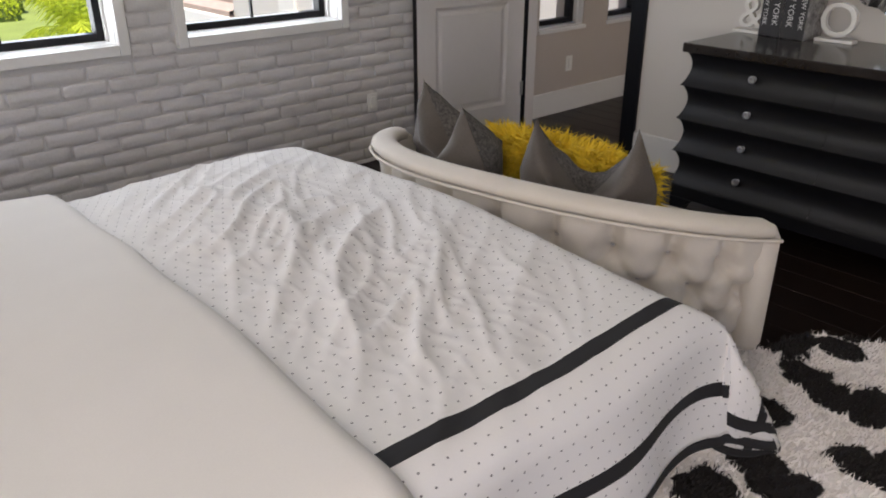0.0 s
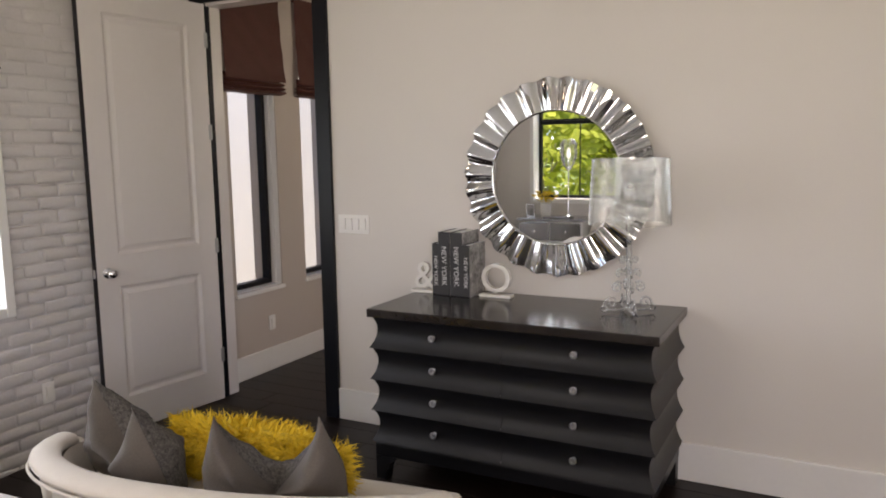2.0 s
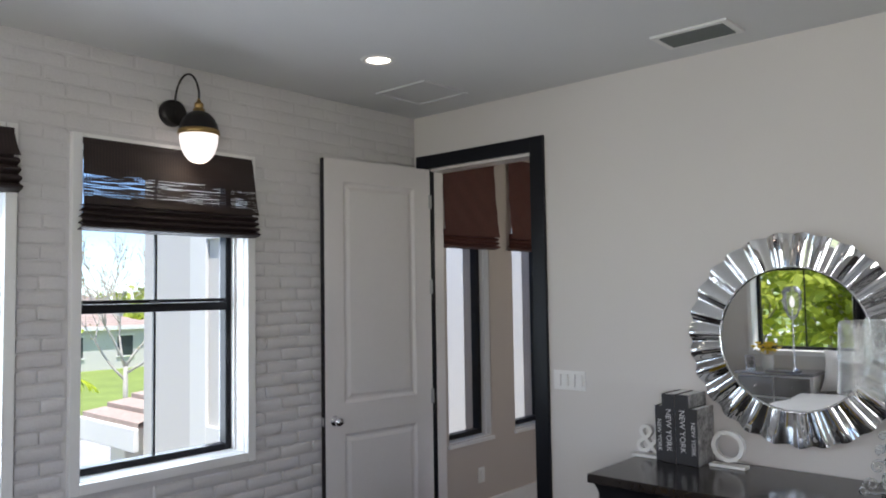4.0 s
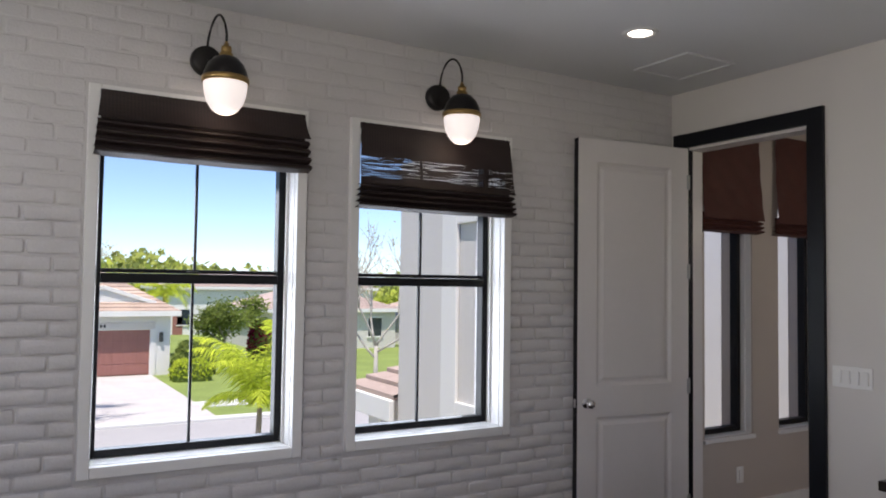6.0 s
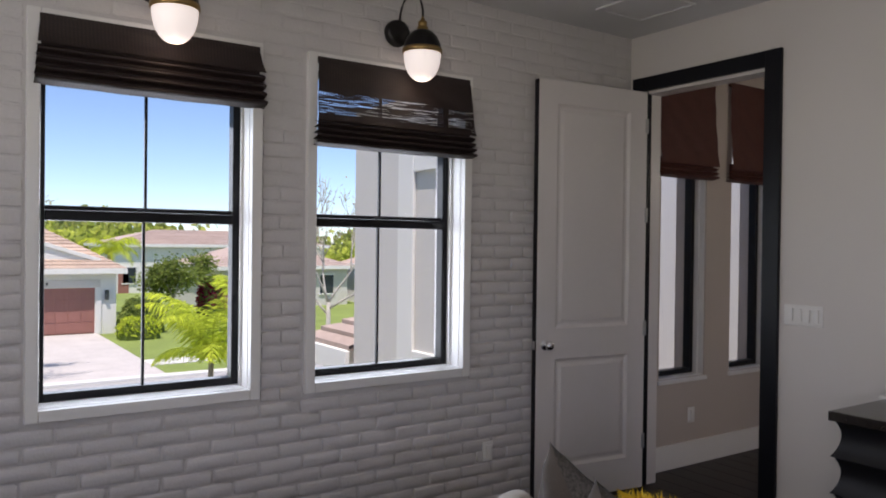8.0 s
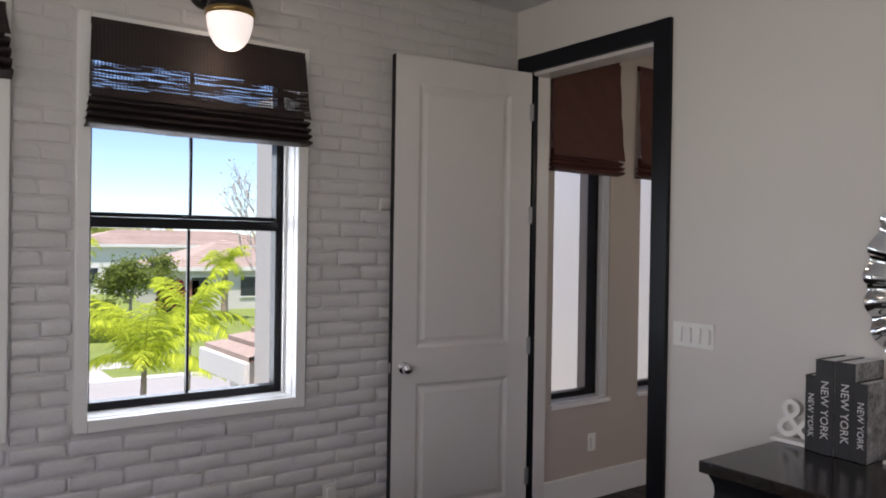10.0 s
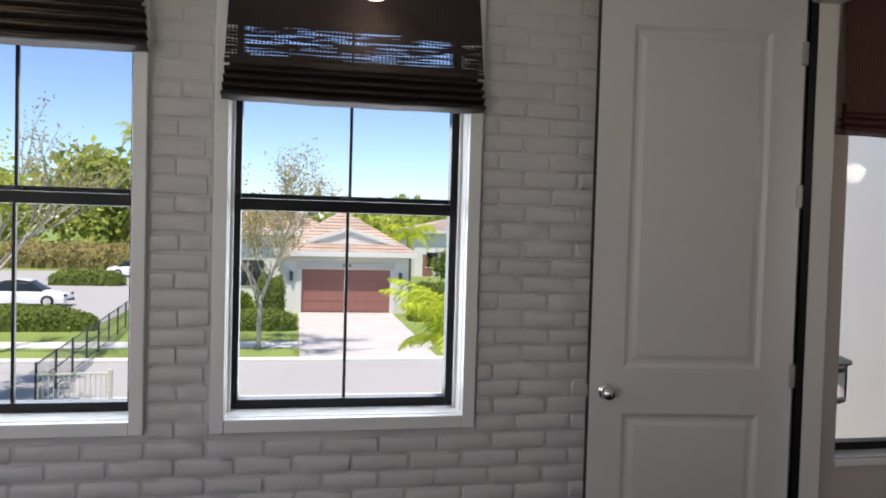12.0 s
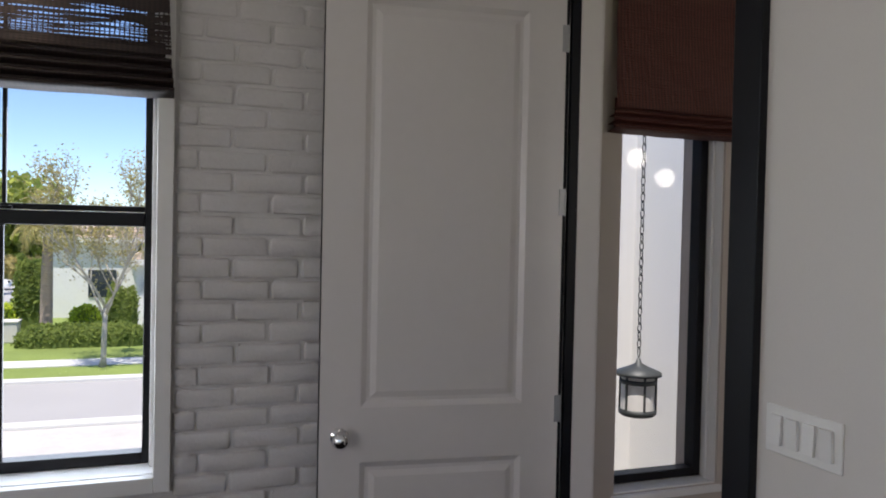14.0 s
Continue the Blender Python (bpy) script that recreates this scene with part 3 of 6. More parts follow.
for k in range(7):
    x = vx0 + 0.012 + k * 0.0225
    part("slat", move(box((-0.011, vy0, -0.001), (0.011, vy1, 0.001)), pose(x, 0, CEIL - 0.009, 0, 35, 0)), M_VENT, vt)

# ---- wall sconces ----


def sconce(x):
    z = 2.571
    s = thing("wall_sconce", (x, BY - 0.015, z), "bronze and brass gooseneck sconce with opal glass shade, lit", "wall lamp", "sconces above the windows")
    part("backplate", lathe([(0.001, -0.030), (0.05, -0.029), (0.064, -0.022), (0.068, 0.0), (0.068, 0.012)], (x, BY - 0.016, z), 32, axis="y"), M_BRONZE, s, smooth=True)
    gx, gy = x + 0.046, BY - 0.185
    pts = [(x + 0.0, BY - 0.03, z + 0.02)]
    for k in range(15):
        a = math.pi * k / 14
        pts.append((x + 0.046 * k / 14, BY - 0.115 + 0.07 * math.cos(a), z + 0.085 + 0.098 * math.sin(a)))
    pts.append((gx, gy, z + 0.05))
    part("gooseneck", tube(pts, 0.0055, 8), M_BRONZE, s, smooth=True)
    part("hook_ring", lathe([(0.0045, 0.0), (0.007, 0.006), (0.0045, 0.012)], (gx, gy, z + 0.042), 10), M_BRASS, s, smooth=True)
    part("neck", lathe([(0.0, 0.045), (0.010, 0.044), (0.012, 0.032), (0.021, 0.029), (0.023, 0.010), (0.018, 0.006), (0.028, 0.0), (0.030, -0.02)], (gx, gy, z), 20), M_BRASS, s, "aged brass neck", True)
    part("cap", lathe([(0.026, -0.012), (0.05, -0.022), (0.075, -0.048), (0.090, -0.082), (0.094, -0.105)], (gx, gy, z), 32), M_BRONZE, s, smooth=True)
    part("band", lathe([(0.094, -0.104), (0.099, -0.106), (0.099, -0.128), (0.092, -0.130)], (gx, gy, z), 32), M_BRASS, s, "brass band", True)
    gl = [(0.092 * math.cos(a) ** 0.8 if a < 1.56 else 0.0, -0.126 - 0.140 * math.sin(a)) for a in [k * math.pi / 2 / 12 for k in range(13)]]
    part("shade", lathe(gl, (gx, gy, z), 32), M_GLOBE, s, "lit opal glass shade", True)
    lamp = new("sconce_bulb", bpy.data.lights.new("sconce_bulb", "POINT"))
    lamp.data.energy, lamp.data.color, lamp.data.shadow_soft_size = 0.45, (1.0, 0.80, 0.58), 0.05
    lamp.location = (gx, gy + 0.0, z - 0.30)


sconce(0.921), sconce(2.111)

# ---- framed prints on the brick ----


def print_frame(x0, x1, z0, z1, label, ground, border):
    s = thing("framed_print", ((x0 + x1) / 2, BY - 0.016, z0), label, "picture", "framed prints on the brick wall")
    y0, y1 = BY - 0.048, BY - 0.014
    w = 0.022
    for lo, hi in (((x0, y0, z0), (x0 + w, y1, z1)), ((x1 - w, y0, z0), (x1, y1, z1)), ((x0 + w, y0, z0), (x1 - w, y1, z0 + w)), ((x0 + w, y0, z1 - w), (x1 - w, y1, z1))):
        part("frame", box(lo, hi, 0.003), M_TRIM, s)
    part("print", box((x0 + w, y1 - 0.012, z0 + w), (x1 - w, y1 - 0.006, z1 - w)), ground, s)
    return s


def wall_text(s, body, x, z, size, material, name="lettering"):
    part(name, lettering(body, size, 0.0006, frame_on((x, BY - 0.0275, z), (1, 0, 0), (0, 0, 1))), material, s)


p1 = print_frame(-0.41, 0.0, 1.73, 2.131, "white-framed dark print with gold capital lettering", M_POSTER, 0)
for body, dz in (("YORK", 0.205), ("ALWAYS A", 0.135), ("IDEA", 0.07)):
    wall_text(p1, body, -0.145 if body != "ALWAYS A" else -0.18, 1.73 + dz, 0.062, M_GOLD)
p2 = print_frame(-0.41, 0.094, 1.313, 1.631, "white-framed white print with rose lettering", M_PAPER, 0)
wall_text(p2, "NEW YORK", -0.17, 1.532, 0.062, M_ROSEINK), wall_text(p2, "NEW YORK", -0.17, 1.487, 0.03, M_GREYINK)
wall_text(p2, "NEW YORK, NY", -0.16, 1.392, 0.02, M_GREYINK)
p3 = print_frame(-0.41, -0.01, 2.22, 2.60, "white-framed pale print on painted brick", M_PAPER, 0)

# ---- dresser ----
DX0, DX1, DY0, DY1, DTOP = 3.226, 3.835, 0.592, 1.926, 0.836
dr = thing("dresser", (3.53, 1.255, 0), "black stained eight-drawer dresser with scalloped tiers", "dresser")
part("top", box((DX0 - 0.007, DY0 - 0.007, DTOP - 0.040), (DX1, DY1 + 0.007, DTOP), 0.004), M_DRESSTOP, dr, "polished black top")
TIER, TZ = 0.152, 0.186


def flare(v):
    """Concave sweep of a drawer front: out at the lower lip, hollow above the middle, out again under the next tier."""
    return 0.030 * (1 - v / 0.62) ** 2 if v < 0.62 else 0.016 * ((v - 0.62) / 0.38) ** 2


for k in range(4):
    z0 = TZ + k * TIER
    for end, sg in ((DY1 - 0.03, 1), (DY0 + 0.03, -1)):
        def f(u, v, end=end, sg=sg, z0=z0):
            o = flare(v)
            return (DX0 + 0.030 - o + (DX1 - DX0 - 0.03 + o) * u, end + sg * o, z0 + 0.006 + (TIER - 0.008) * v)
        part("side_panel", surf(2, 10, f), M_DRESSER, dr, smooth=True)
    mid = (DY0 + DY1) / 2
    for a, b in ((DY0 + 0.03, mid - 0.0015), (mid + 0.0015, DY1 - 0.03)):
        def g(u, v, a=a, b=b, z0=z0):
            o = flare(v)
            lo = a - (o if a < DY0 + 0.04 else 0)
            hi = b + (o if b > DY1 - 0.04 else 0)
            return (DX0 + 0.030 - o, lo + (hi - lo) * u, z0 + 0.006 + (TIER - 0.008) * v)
        d = part("drawer", surf(2, 10, g), M_DRESSER, dr, smooth=True)
        ky, kz = (a + b) / 2 + (0.02 if a > mid else -0.005), z0 + TIER * 0.52
        kx = DX0 + 0.030 - flare(0.52)
        part("knob", lathe([(0.0, -0.020), (0.0085, -0.021), (0.0105, -0.026), (0.0155, -0.025), (0.017, -0.020), (0.0155, -0.014), (0.007, -0.011), (0.006, -0.003), (0.012, 0.001)], (kx, ky, kz), 16, axis="x"), M_HINGE, d, "chrome-rimmed crystal knob")
    part("tier_lip", box((DX0 + 0.012, DY0 + 0.012, z0 - 0.002), (DX1 - 0.005, DY1 - 0.012, z0 + 0.0065), 0.002), M_DRESSER, dr)
part("carcass", box((DX0 + 0.034, DY0 + 0.036, TZ - 0.005), (DX1 - 0.004, DY1 - 0.036, DTOP - 0.043)), M_DRESSER, dr)
part("base_rail", box((DX0 + 0.012, DY0 + 0.012, 0.118), (DX1 - 0.006, DY1 - 0.012, TZ - 0.001), 0.006), M_DRESSER, dr)
for fx in (DX0 + 0.014, DX1 - 0.075):
    for fy, sg in ((DY0 + 0.014, 1), (DY1 - 0.014, -1)):
        bm = bmesh.new()
        ring = [(0, 0.001), (0.052, 0.001), (0.056, 0.045), (0.075, 0.085), (0.12, 0.118), (0, 0.118)]
        lo = [bm.verts.new((fx, fy + sg * y, z)) for y, z in ring]
        hi = [bm.verts.new((fx + 0.06, fy + sg * y, z)) for y, z in ring]
        bm.faces.new(lo), bm.faces.new(hi[::-1])
        for k in range(6):
            bm.faces.new((lo[k], hi[k], hi[(k + 1) % 6], lo[(k + 1) % 6]))
        bmesh.ops.recalc_face_normals(bm, faces=bm.faces)
        part("foot", bm, M_DRESSER, dr)

# ---- round mirror with wavy silver border ----
MC = Vector((WX - 0.02, 1.214, 1.424))
mr = thing("round_mirror", MC, "round wall mirror with wide rippled silver glass border", "mirror")


def ripple(u, v):
    a = 2 * math.pi * u
    r = 0.327 + 0.151 * v
    w = math.sin(27 * a + 0.5 * math.sin(3 * a) + 0.3 * math.sin(7 * a))
    k = r / 0.478
    r += 0.004 * w * v
    return MC + Vector((-0.030 - k * (0.011 * w + 0.0022 * math.sin(54 * a + 1.1)) - 0.006 * (1 - v) + 0.004 * v ** 6, r * math.cos(a), r * math.sin(a)))


part("rippled_border", surf(810, 8, ripple, wrap_u=True), M_RIM, mr, "rippled silver glass border", True)
part("mirror_glass", lathe([(0.0005, -0.030), (0.318, -0.030)], MC, 96, axis="x"), M_MIRROR, mr, "flat mirror glass")
part("bevel_ring", lathe([(0.3185, -0.030), (0.322, -0.040), (0.328, -0.041), (0.331, -0.03)], MC, 96, axis="x"), M_CHROME, mr, smooth=True)
part("backing", lathe([(0.001, 0.019), (0.462, 0.019), (0.465, 0.0), (0.44, -0.008), (0.001, -0.008)], MC, 64, axis="x"), M_BLACK, mr)

# ---- books and letters on the dresser ----


def book(y0, y1, h, depth, x0, lean, label):
    zc = DTOP + 0.001
    b = thing("book", (x0, (y0 + y1) / 2, zc), label, "book", "city picture books on the dresser")
    m = pose(x0, (y0 + y1) / 2, zc, lean, 0, 0)
    w = (y1 - y0) / 2
    part("spine", move(box((0, -w, 0), (0.006, w, h), 0.002), m), M_BOOK, b)
    part("cover", move(box((0.0062, -w, 0), (depth, -w + 0.003, h), 0.0008), m), M_BOOKCOVER, b, "speckled printed cover")
    part("cover", move(box((0.0062, w - 0.003, 0), (depth, w, h), 0.0008), m), M_BOOK, b)
    part("pages", move(box((0.0065, -w + 0.0035, 0.004), (depth - 0.005, w - 0.0035, h - 0.004)), m), M_PAPER, b)
    t = lettering("NEW YORK", min(0.038, (y1 - y0) * 0.72), 0.0004, m @ frame_on((-0.0006, 0, h * 0.47), (0, 0, -1), (0, -1, 0)))
    part("title", t, M_SILVERINK, b, "silver lettering")


book(1.772, 1.812, 0.262, 0.17, 3.655, 0, "thin dark grey book with silver spine lettering")
book(1.706, 1.769, 0.322, 0.20, 3.640, 0, "thick tall grey book with silver spine lettering")
book(1.636, 1.703, 0.322, 0.20, 3.640, 0, "thick tall grey book with silver spine lettering")
book(1.592, 1.633, 0.262, 0.19, 3.630, 0, "thin dark grey book with silver spine lettering")


def bookend(body, y, x, size, label, w):
    s = thing("letter_bookend", (x, y, DTOP), label, "bookend", "letter bookends")
    part("letter", lettering(body, size, 0.014, frame_on((x, y, DTOP + 0.012 + size * 0.36), (0, -1, 0), (0, 0, 1))), M_LETTER, s)
    part("foot_plate", box((x - 0.03, y - w, DTOP + 0.0005), (x + 0.03, y + w, DTOP + 0.014), 0.002), M_LETTER, s)


bookend("O", 1.485, 3.72, 0.21, "white wooden letter bookend", 0.083)
bookend("&", 1.875, 3.70, 0.20, "white wooden ampersand bookend beside books", 0.075)

# ---- clear acrylic table lamp ----
LX, LY = 3.60, 0.80
lp = thing("table_lamp", (LX, LY, DTOP), "clear acrylic baroque table lamp with ribbed shade", "table lamp")


def shade_pt(u, v):
    a = 2 * math.pi * u
    r = 0.176 - 0.014 * v + 0.0022 * math.cos(90 * a)
    return (LX + r * math.cos(a), LY + r * math.sin(a), 1.234 + 0.283 * v)


sh = part("shade", surf(720, 2, shade_pt, wrap_u=True), M_SHADEACR, lp, "ribbed clear acrylic shade", True)
part("shade_rim", lathe([(0.176, -0.002), (0.178, 0.0), (0.176, 0.002)], (LX, LY, 1.234), 48), M_ACRYL, lp)
part("shade_rim", lathe([(0.162, -0.002), (0.164, 0.0), (0.162, 0.002)], (LX, LY, 1.517), 48), M_ACRYL, lp)
part("bulb_holder", lathe([(0.018, 0), (0.018, 0.05), (0.012, 0.06), (0.024, 0.10), (0.028, 0.13), (0.018, 0.16), (0.001, 0.168)], (LX, LY, 1.241), 14), M_CHROME, lp, smooth=True)
part("stem", lathe([(0.028, 0.0), (0.02, 0.02), (0.012, 0.05), (0.010, 0.18), (0.014, 0.24), (0.011, 0.30), (0.015, 0.38), (0.02, 0.405)], (LX, LY, DTOP + 0.01), 12), M_ACRYL, lp, smooth=True)


def spiral(c, r0, r1, a0, turns, n=26):
    return [(c[0] + (r0 + (r1 - r0) * k / n) * math.cos(a0 + turns * 2 * math.pi * k / n), c[1] + (r0 + (r1 - r0) * k / n) * math.sin(a0 + turns * 2 * math.pi * k / n)) for k in range(n + 1)]


for k in range(4):
    ang = math.radians(30 + 90 * k)
    ca, sa = math.cos(ang), math.sin(ang)
    curls = [spiral((0.075, 0.045), 0.034, 0.006, -1.5, 1.4), spiral((0.05, 0.115), 0.026, 0.005, 2.4, -1.4), spiral((0.036, 0.18), 0.020, 0.004, -1.2, 1.3), spiral((0.028, 0.235), 0.015, 0.003, 2.2, -1.3),
             [(0.0, 0.02), (0.04, 0.012), (0.085, 0.012), (0.11, 0.006)], [(0.112, 0.006), (0.122, 0.02), (0.112, 0.034), (0.10, 0.03)]]
    for c in curls:
        part("scroll", tube([(LX + ca * r, LY + sa * r, DTOP + 0.004 + z) for r, z in c], 0.0055, 6), M_ACRYL, lp, smooth=True)

# ---- bed ----
BX1, BYA, BYB, BTOP = 1.635, 0.862, 2.55, 0.585
bed = thing("bed", (0.35, 1.72, 0), "bed with dark base and white mattress, made up in white", "bed")
part("base", box((X0 + 0.12, BYA + 0.07, 0.10), (BX1 - 0.10, BYB - 0.07, 0.30), 0.02), M_BLKCLOTH, bed, "dark upholstered base")
part("mattress", box((X0 + 0.12, BYA + 0.05, 0.302), (BX1 - 0.08, BYB - 0.05, BTOP - 0.055), 0.06, seg=4), M_SHEET, bed, smooth=True)
part("headboard", box((X0 + 0.004, BYA - 0.05, 0.0), (X0 + 0.115, 2.10, 1.25), 0.03, seg=3), M_VELVET, bed, "ivory upholstered headboard")
for lx in (X0 + 0.3, BX1 - 0.25):
    for ly in (BYA + 0.2, BYB - 0.2):
        part("leg", box((lx - 0.03, ly - 0.03, 0), (lx + 0.03, ly + 0.03, 0.10), 0.005), M_BLKCLOTH, bed)


def duvet_material():
    """White cotton with small dark woven dots and black border bands, laid out by the cloth's own coordinates."""
    m = mat("dotted_white_cotton", (0.73, 0.715, 0.70), 0.8, var=0.03, big=6, fine=300, bump=0.1, dist=0.002)
    n, l = m.node_tree.nodes, m.node_tree.links
    b = n["Principled BSDF"]
    src = b.inputs["Base Color"].links[0].from_socket
    uv = n.new("ShaderNodeUVMap")
    uv.uv_map = "cloth"
    sep = n.new("ShaderNodeSeparateXYZ")
    l.new(uv.outputs[0], sep.inputs[0])

    def math_node(op, a, c=None):
        k = n.new("ShaderNodeMath")
        k.operation = op
        for i, v in enumerate((a, c)):
            if v is None:
                continue
            if isinstance(v, (int, float)):
                k.inputs[i].default_value = v
            else:
                l.new(v, k.inputs[i])
        return k.outputs[0]
    U, V = sep.outputs["X"], sep.outputs["Y"]
    pitch = 0.032
    row = math_node("FLOOR", math_node("DIVIDE", V, pitch))
    off = math_node("MULTIPLY", math_node("MODULO", row, 2.0), pitch * 0.5)
    fu = math_node("SUBTRACT", math_node("FRACT", math_node("DIVIDE", math_node("ADD", U, off), pitch)), 0.5)
    fv = math_node("SUBTRACT", math_node("FRACT", math_node("DIVIDE", V, pitch)), 0.5)
    d2 = math_node("ADD", math_node("MULTIPLY", fu, fu), math_node("MULTIPLY", math_node("MULTIPLY", fv, fv), 2.2))
    dot = math_node("MULTIPLY", math_node("LESS_THAN", d2, 0.0085), 0.75)

    def band(c, lo, hi):
        return math_node("MULTIPLY", math_node("GREATER_THAN", c, lo), math_node("LESS_THAN", c, hi))
    # V counts from the near edge of the mattress outward as negative; U counts past the foot as positive
    s1 = band(V, -0.018, 0.024)
    s2 = band(V, -0.285, -0.245)
    s3 = math_node("MULTIPLY", band(U, BX1 + 0.225, BX1 + 0.265), math_node("LESS_THAN", V, 0.12))
    hem = band(V, -0.43, -0.40)
    dark = math_node("MAXIMUM", math_node("MAXIMUM", dot, s1), math_node("MAXIMUM", s2, math_node("MAXIMUM", s3, hem)))
    mx = n.new("ShaderNodeMix")
    mx.data_type = "RGBA"
    l.new(dark, mx.inputs["Factor"]), l.new(src, mx.inputs["A"])
    mx.inputs["B"].default_value = (0.012, 0.012, 0.014, 1)
    l.new(mx.outputs["Result"], b.inputs["Base Color"])
    return m


def roll(a, r=0.10):
    """How far a cloth lying over a rounded edge goes out and down, a metres past where the edge begins."""
    if a <= 0:
        return a, 0.0
    if a < r * 1.45:
        return r * math.sin(a / r), r * (1 - math.cos(a / r))
    e = r * 1.45
    return r * math.sin(1.45) + (a - e) * 0.09, r * (1 - math.cos(1.45)) + (a - e) * 0.99


def duvet_point(u, v, rid=1.0):
    """u: along the bed to the foot; v: across, 0 at the near edge, negative hanging on the near side."""
    px, dz1 = roll(u - (BX1 - 0.10))
    py, dz2 = roll(-v)
    qy, dz3 = roll(v - (BYB - BYA - 0.10))
    x = BX1 - 0.10 + px if u > BX1 - 0.10 else u
    y = BYA + 0.02 - py if v < 0 else (BYA + 0.02 + v if qy < 0 else BYB - 0.08 + qy)
    top = max(0.0, 1 - (dz1 + dz2 + dz3) / 0.15)
    s, t = u - v, u + v
    n1 = noise.noise(Vector((s * 4.6, t * 1.1, 0.3)))
    n2 = noise.noise(Vector((s * 9.5 + 0.8 * n1, t * 2.2, 4.1)))
    n4 = noise.noise(Vector((u * 14 + v * 6, v * 9 - u * 5, 2.1)))
    n3 = noise.noise(Vector((u * 2.2, v * 1.6, 9.0)))
    edge = min(1.0, max(0.0, v / 0.35)) * min(1.0, max(0.0, (BYB - BYA - v) / 0.45))
    ridge = rid * (0.22 + 0.78 * edge) * ((1 - abs(n1)) ** 5 * 0.027 + (1 - abs(n2)) ** 5 * 0.017 + (1 - abs(n4)) ** 7 * 0.006) * (0.12 + 0.88 * min(1.0, max(0.0, (BX1 - 0.05 - u) / 0.45))) * min(1.0, 0.15 + max(0.0, (u - 0.74) / 0.25)) + 0.022 * n3
    z = BTOP - 0.02 + ridge * (0.35 + 0.65 * top) + 0.045 * math.exp(-((v - 0.95) / 0.55) ** 2) * top - dz1 - dz2 - dz3
    hang = min(1.0, (dz1 + dz2 + dz3) / 0.25)
    x += hang * 0.022 * math.sin(v * 13 + 1.0) * (1 if dz1 > 0.05 else 0)
    y -= hang * 0.022 * math.sin(u * 11 + 0.6) * (1 if dz2 > 0.05 else 0)
    corner = min(dz1, dz2)
    if corner > 0:
        x, y, z = x + 0.50 * corner, y - 0.20 * corner, z + 0.72 * corner
    if z < 0.10:
        z = 0.10
    return Vector((x, y, z))


def cloth(name, u0, u1, v0, v1, nu, nv, fn, material, label="", category="", parent=None):
    bm = bmesh.new()
    uvl = bm.loops.layers.uv.new("cloth")
    vs = [[bm.verts.new(fn(u0 + (u1 - u0) * i / nu, v0 + (v1 - v0) * j / nv)) for j in range(nv + 1)] for i in range(nu + 1)]
    for i in range(nu):
        for j in range(nv):
            f = bm.faces.new((vs[i][j], vs[i + 1][j], vs[i + 1][j + 1], vs[i][j + 1]))
            for lp_, (a, b) in zip(f.loops, ((i, j), (i + 1, j), (i + 1, j + 1), (i, j + 1))):
                lp_[uvl].uv = (u0 + (u1 - u0) * a / nu, v0 + (v1 - v0) * b / nv)
    ob = part(name, bm, material, parent, "", True)
    sol = ob.modifiers.new("thickness", "SOLIDIFY")
    sol.thickness, sol.offset = 0.012, -1
    return tagged(ob, label, category)


M_DUVET = duvet_material()
duvet = thing("duvet", (1.1, 1.7, BTOP), "rumpled white duvet with small black dots and black bands", "bedding")
cloth("cover", 0.60, BX1 + 0.33, -0.40, BYB - BYA + 0.32, 190, 200, duvet_point, M_DUVET, parent=duvet)
cloth("side_hem", 0.60, BX1 + 0.33, -0.43, -0.401, 170, 4, duvet_point, M_BLKCLOTH, "black hem", parent=duvet)
cloth("foot_hem", BX1 + 0.331, BX1 + 0.36, -0.43, BYB - BYA + 0.32, 4, 170, duvet_point, M_BLKCLOTH, "black hem", parent=duvet)


def sheet_point(u, v):
    p = duvet_point(min(u, 0.9), v, 0.12)
    k = noise.noise(Vector((u * 3, v * 2.0, 7.7)))
    lip = 0.0 if u < 0.69 else -0.035 * ((u - 0.69) / 0.03)
    wob = 0.02 * noise.noise(Vector((v * 3.0, 2.2, 0)))
    return Vector((u + wob, p.y - 0.02 * min(1.0, max(0.0, -v / 0.1)), p.z + 0.036 + 0.008 * k + lip))


cloth("turned_down_sheet", X0 + 0.55, 0.72, -0.40, BYB - BYA + 0.30, 60, 110, sheet_point, M_SHEET, "smooth white turned-down sheet across the bed", "bedding")


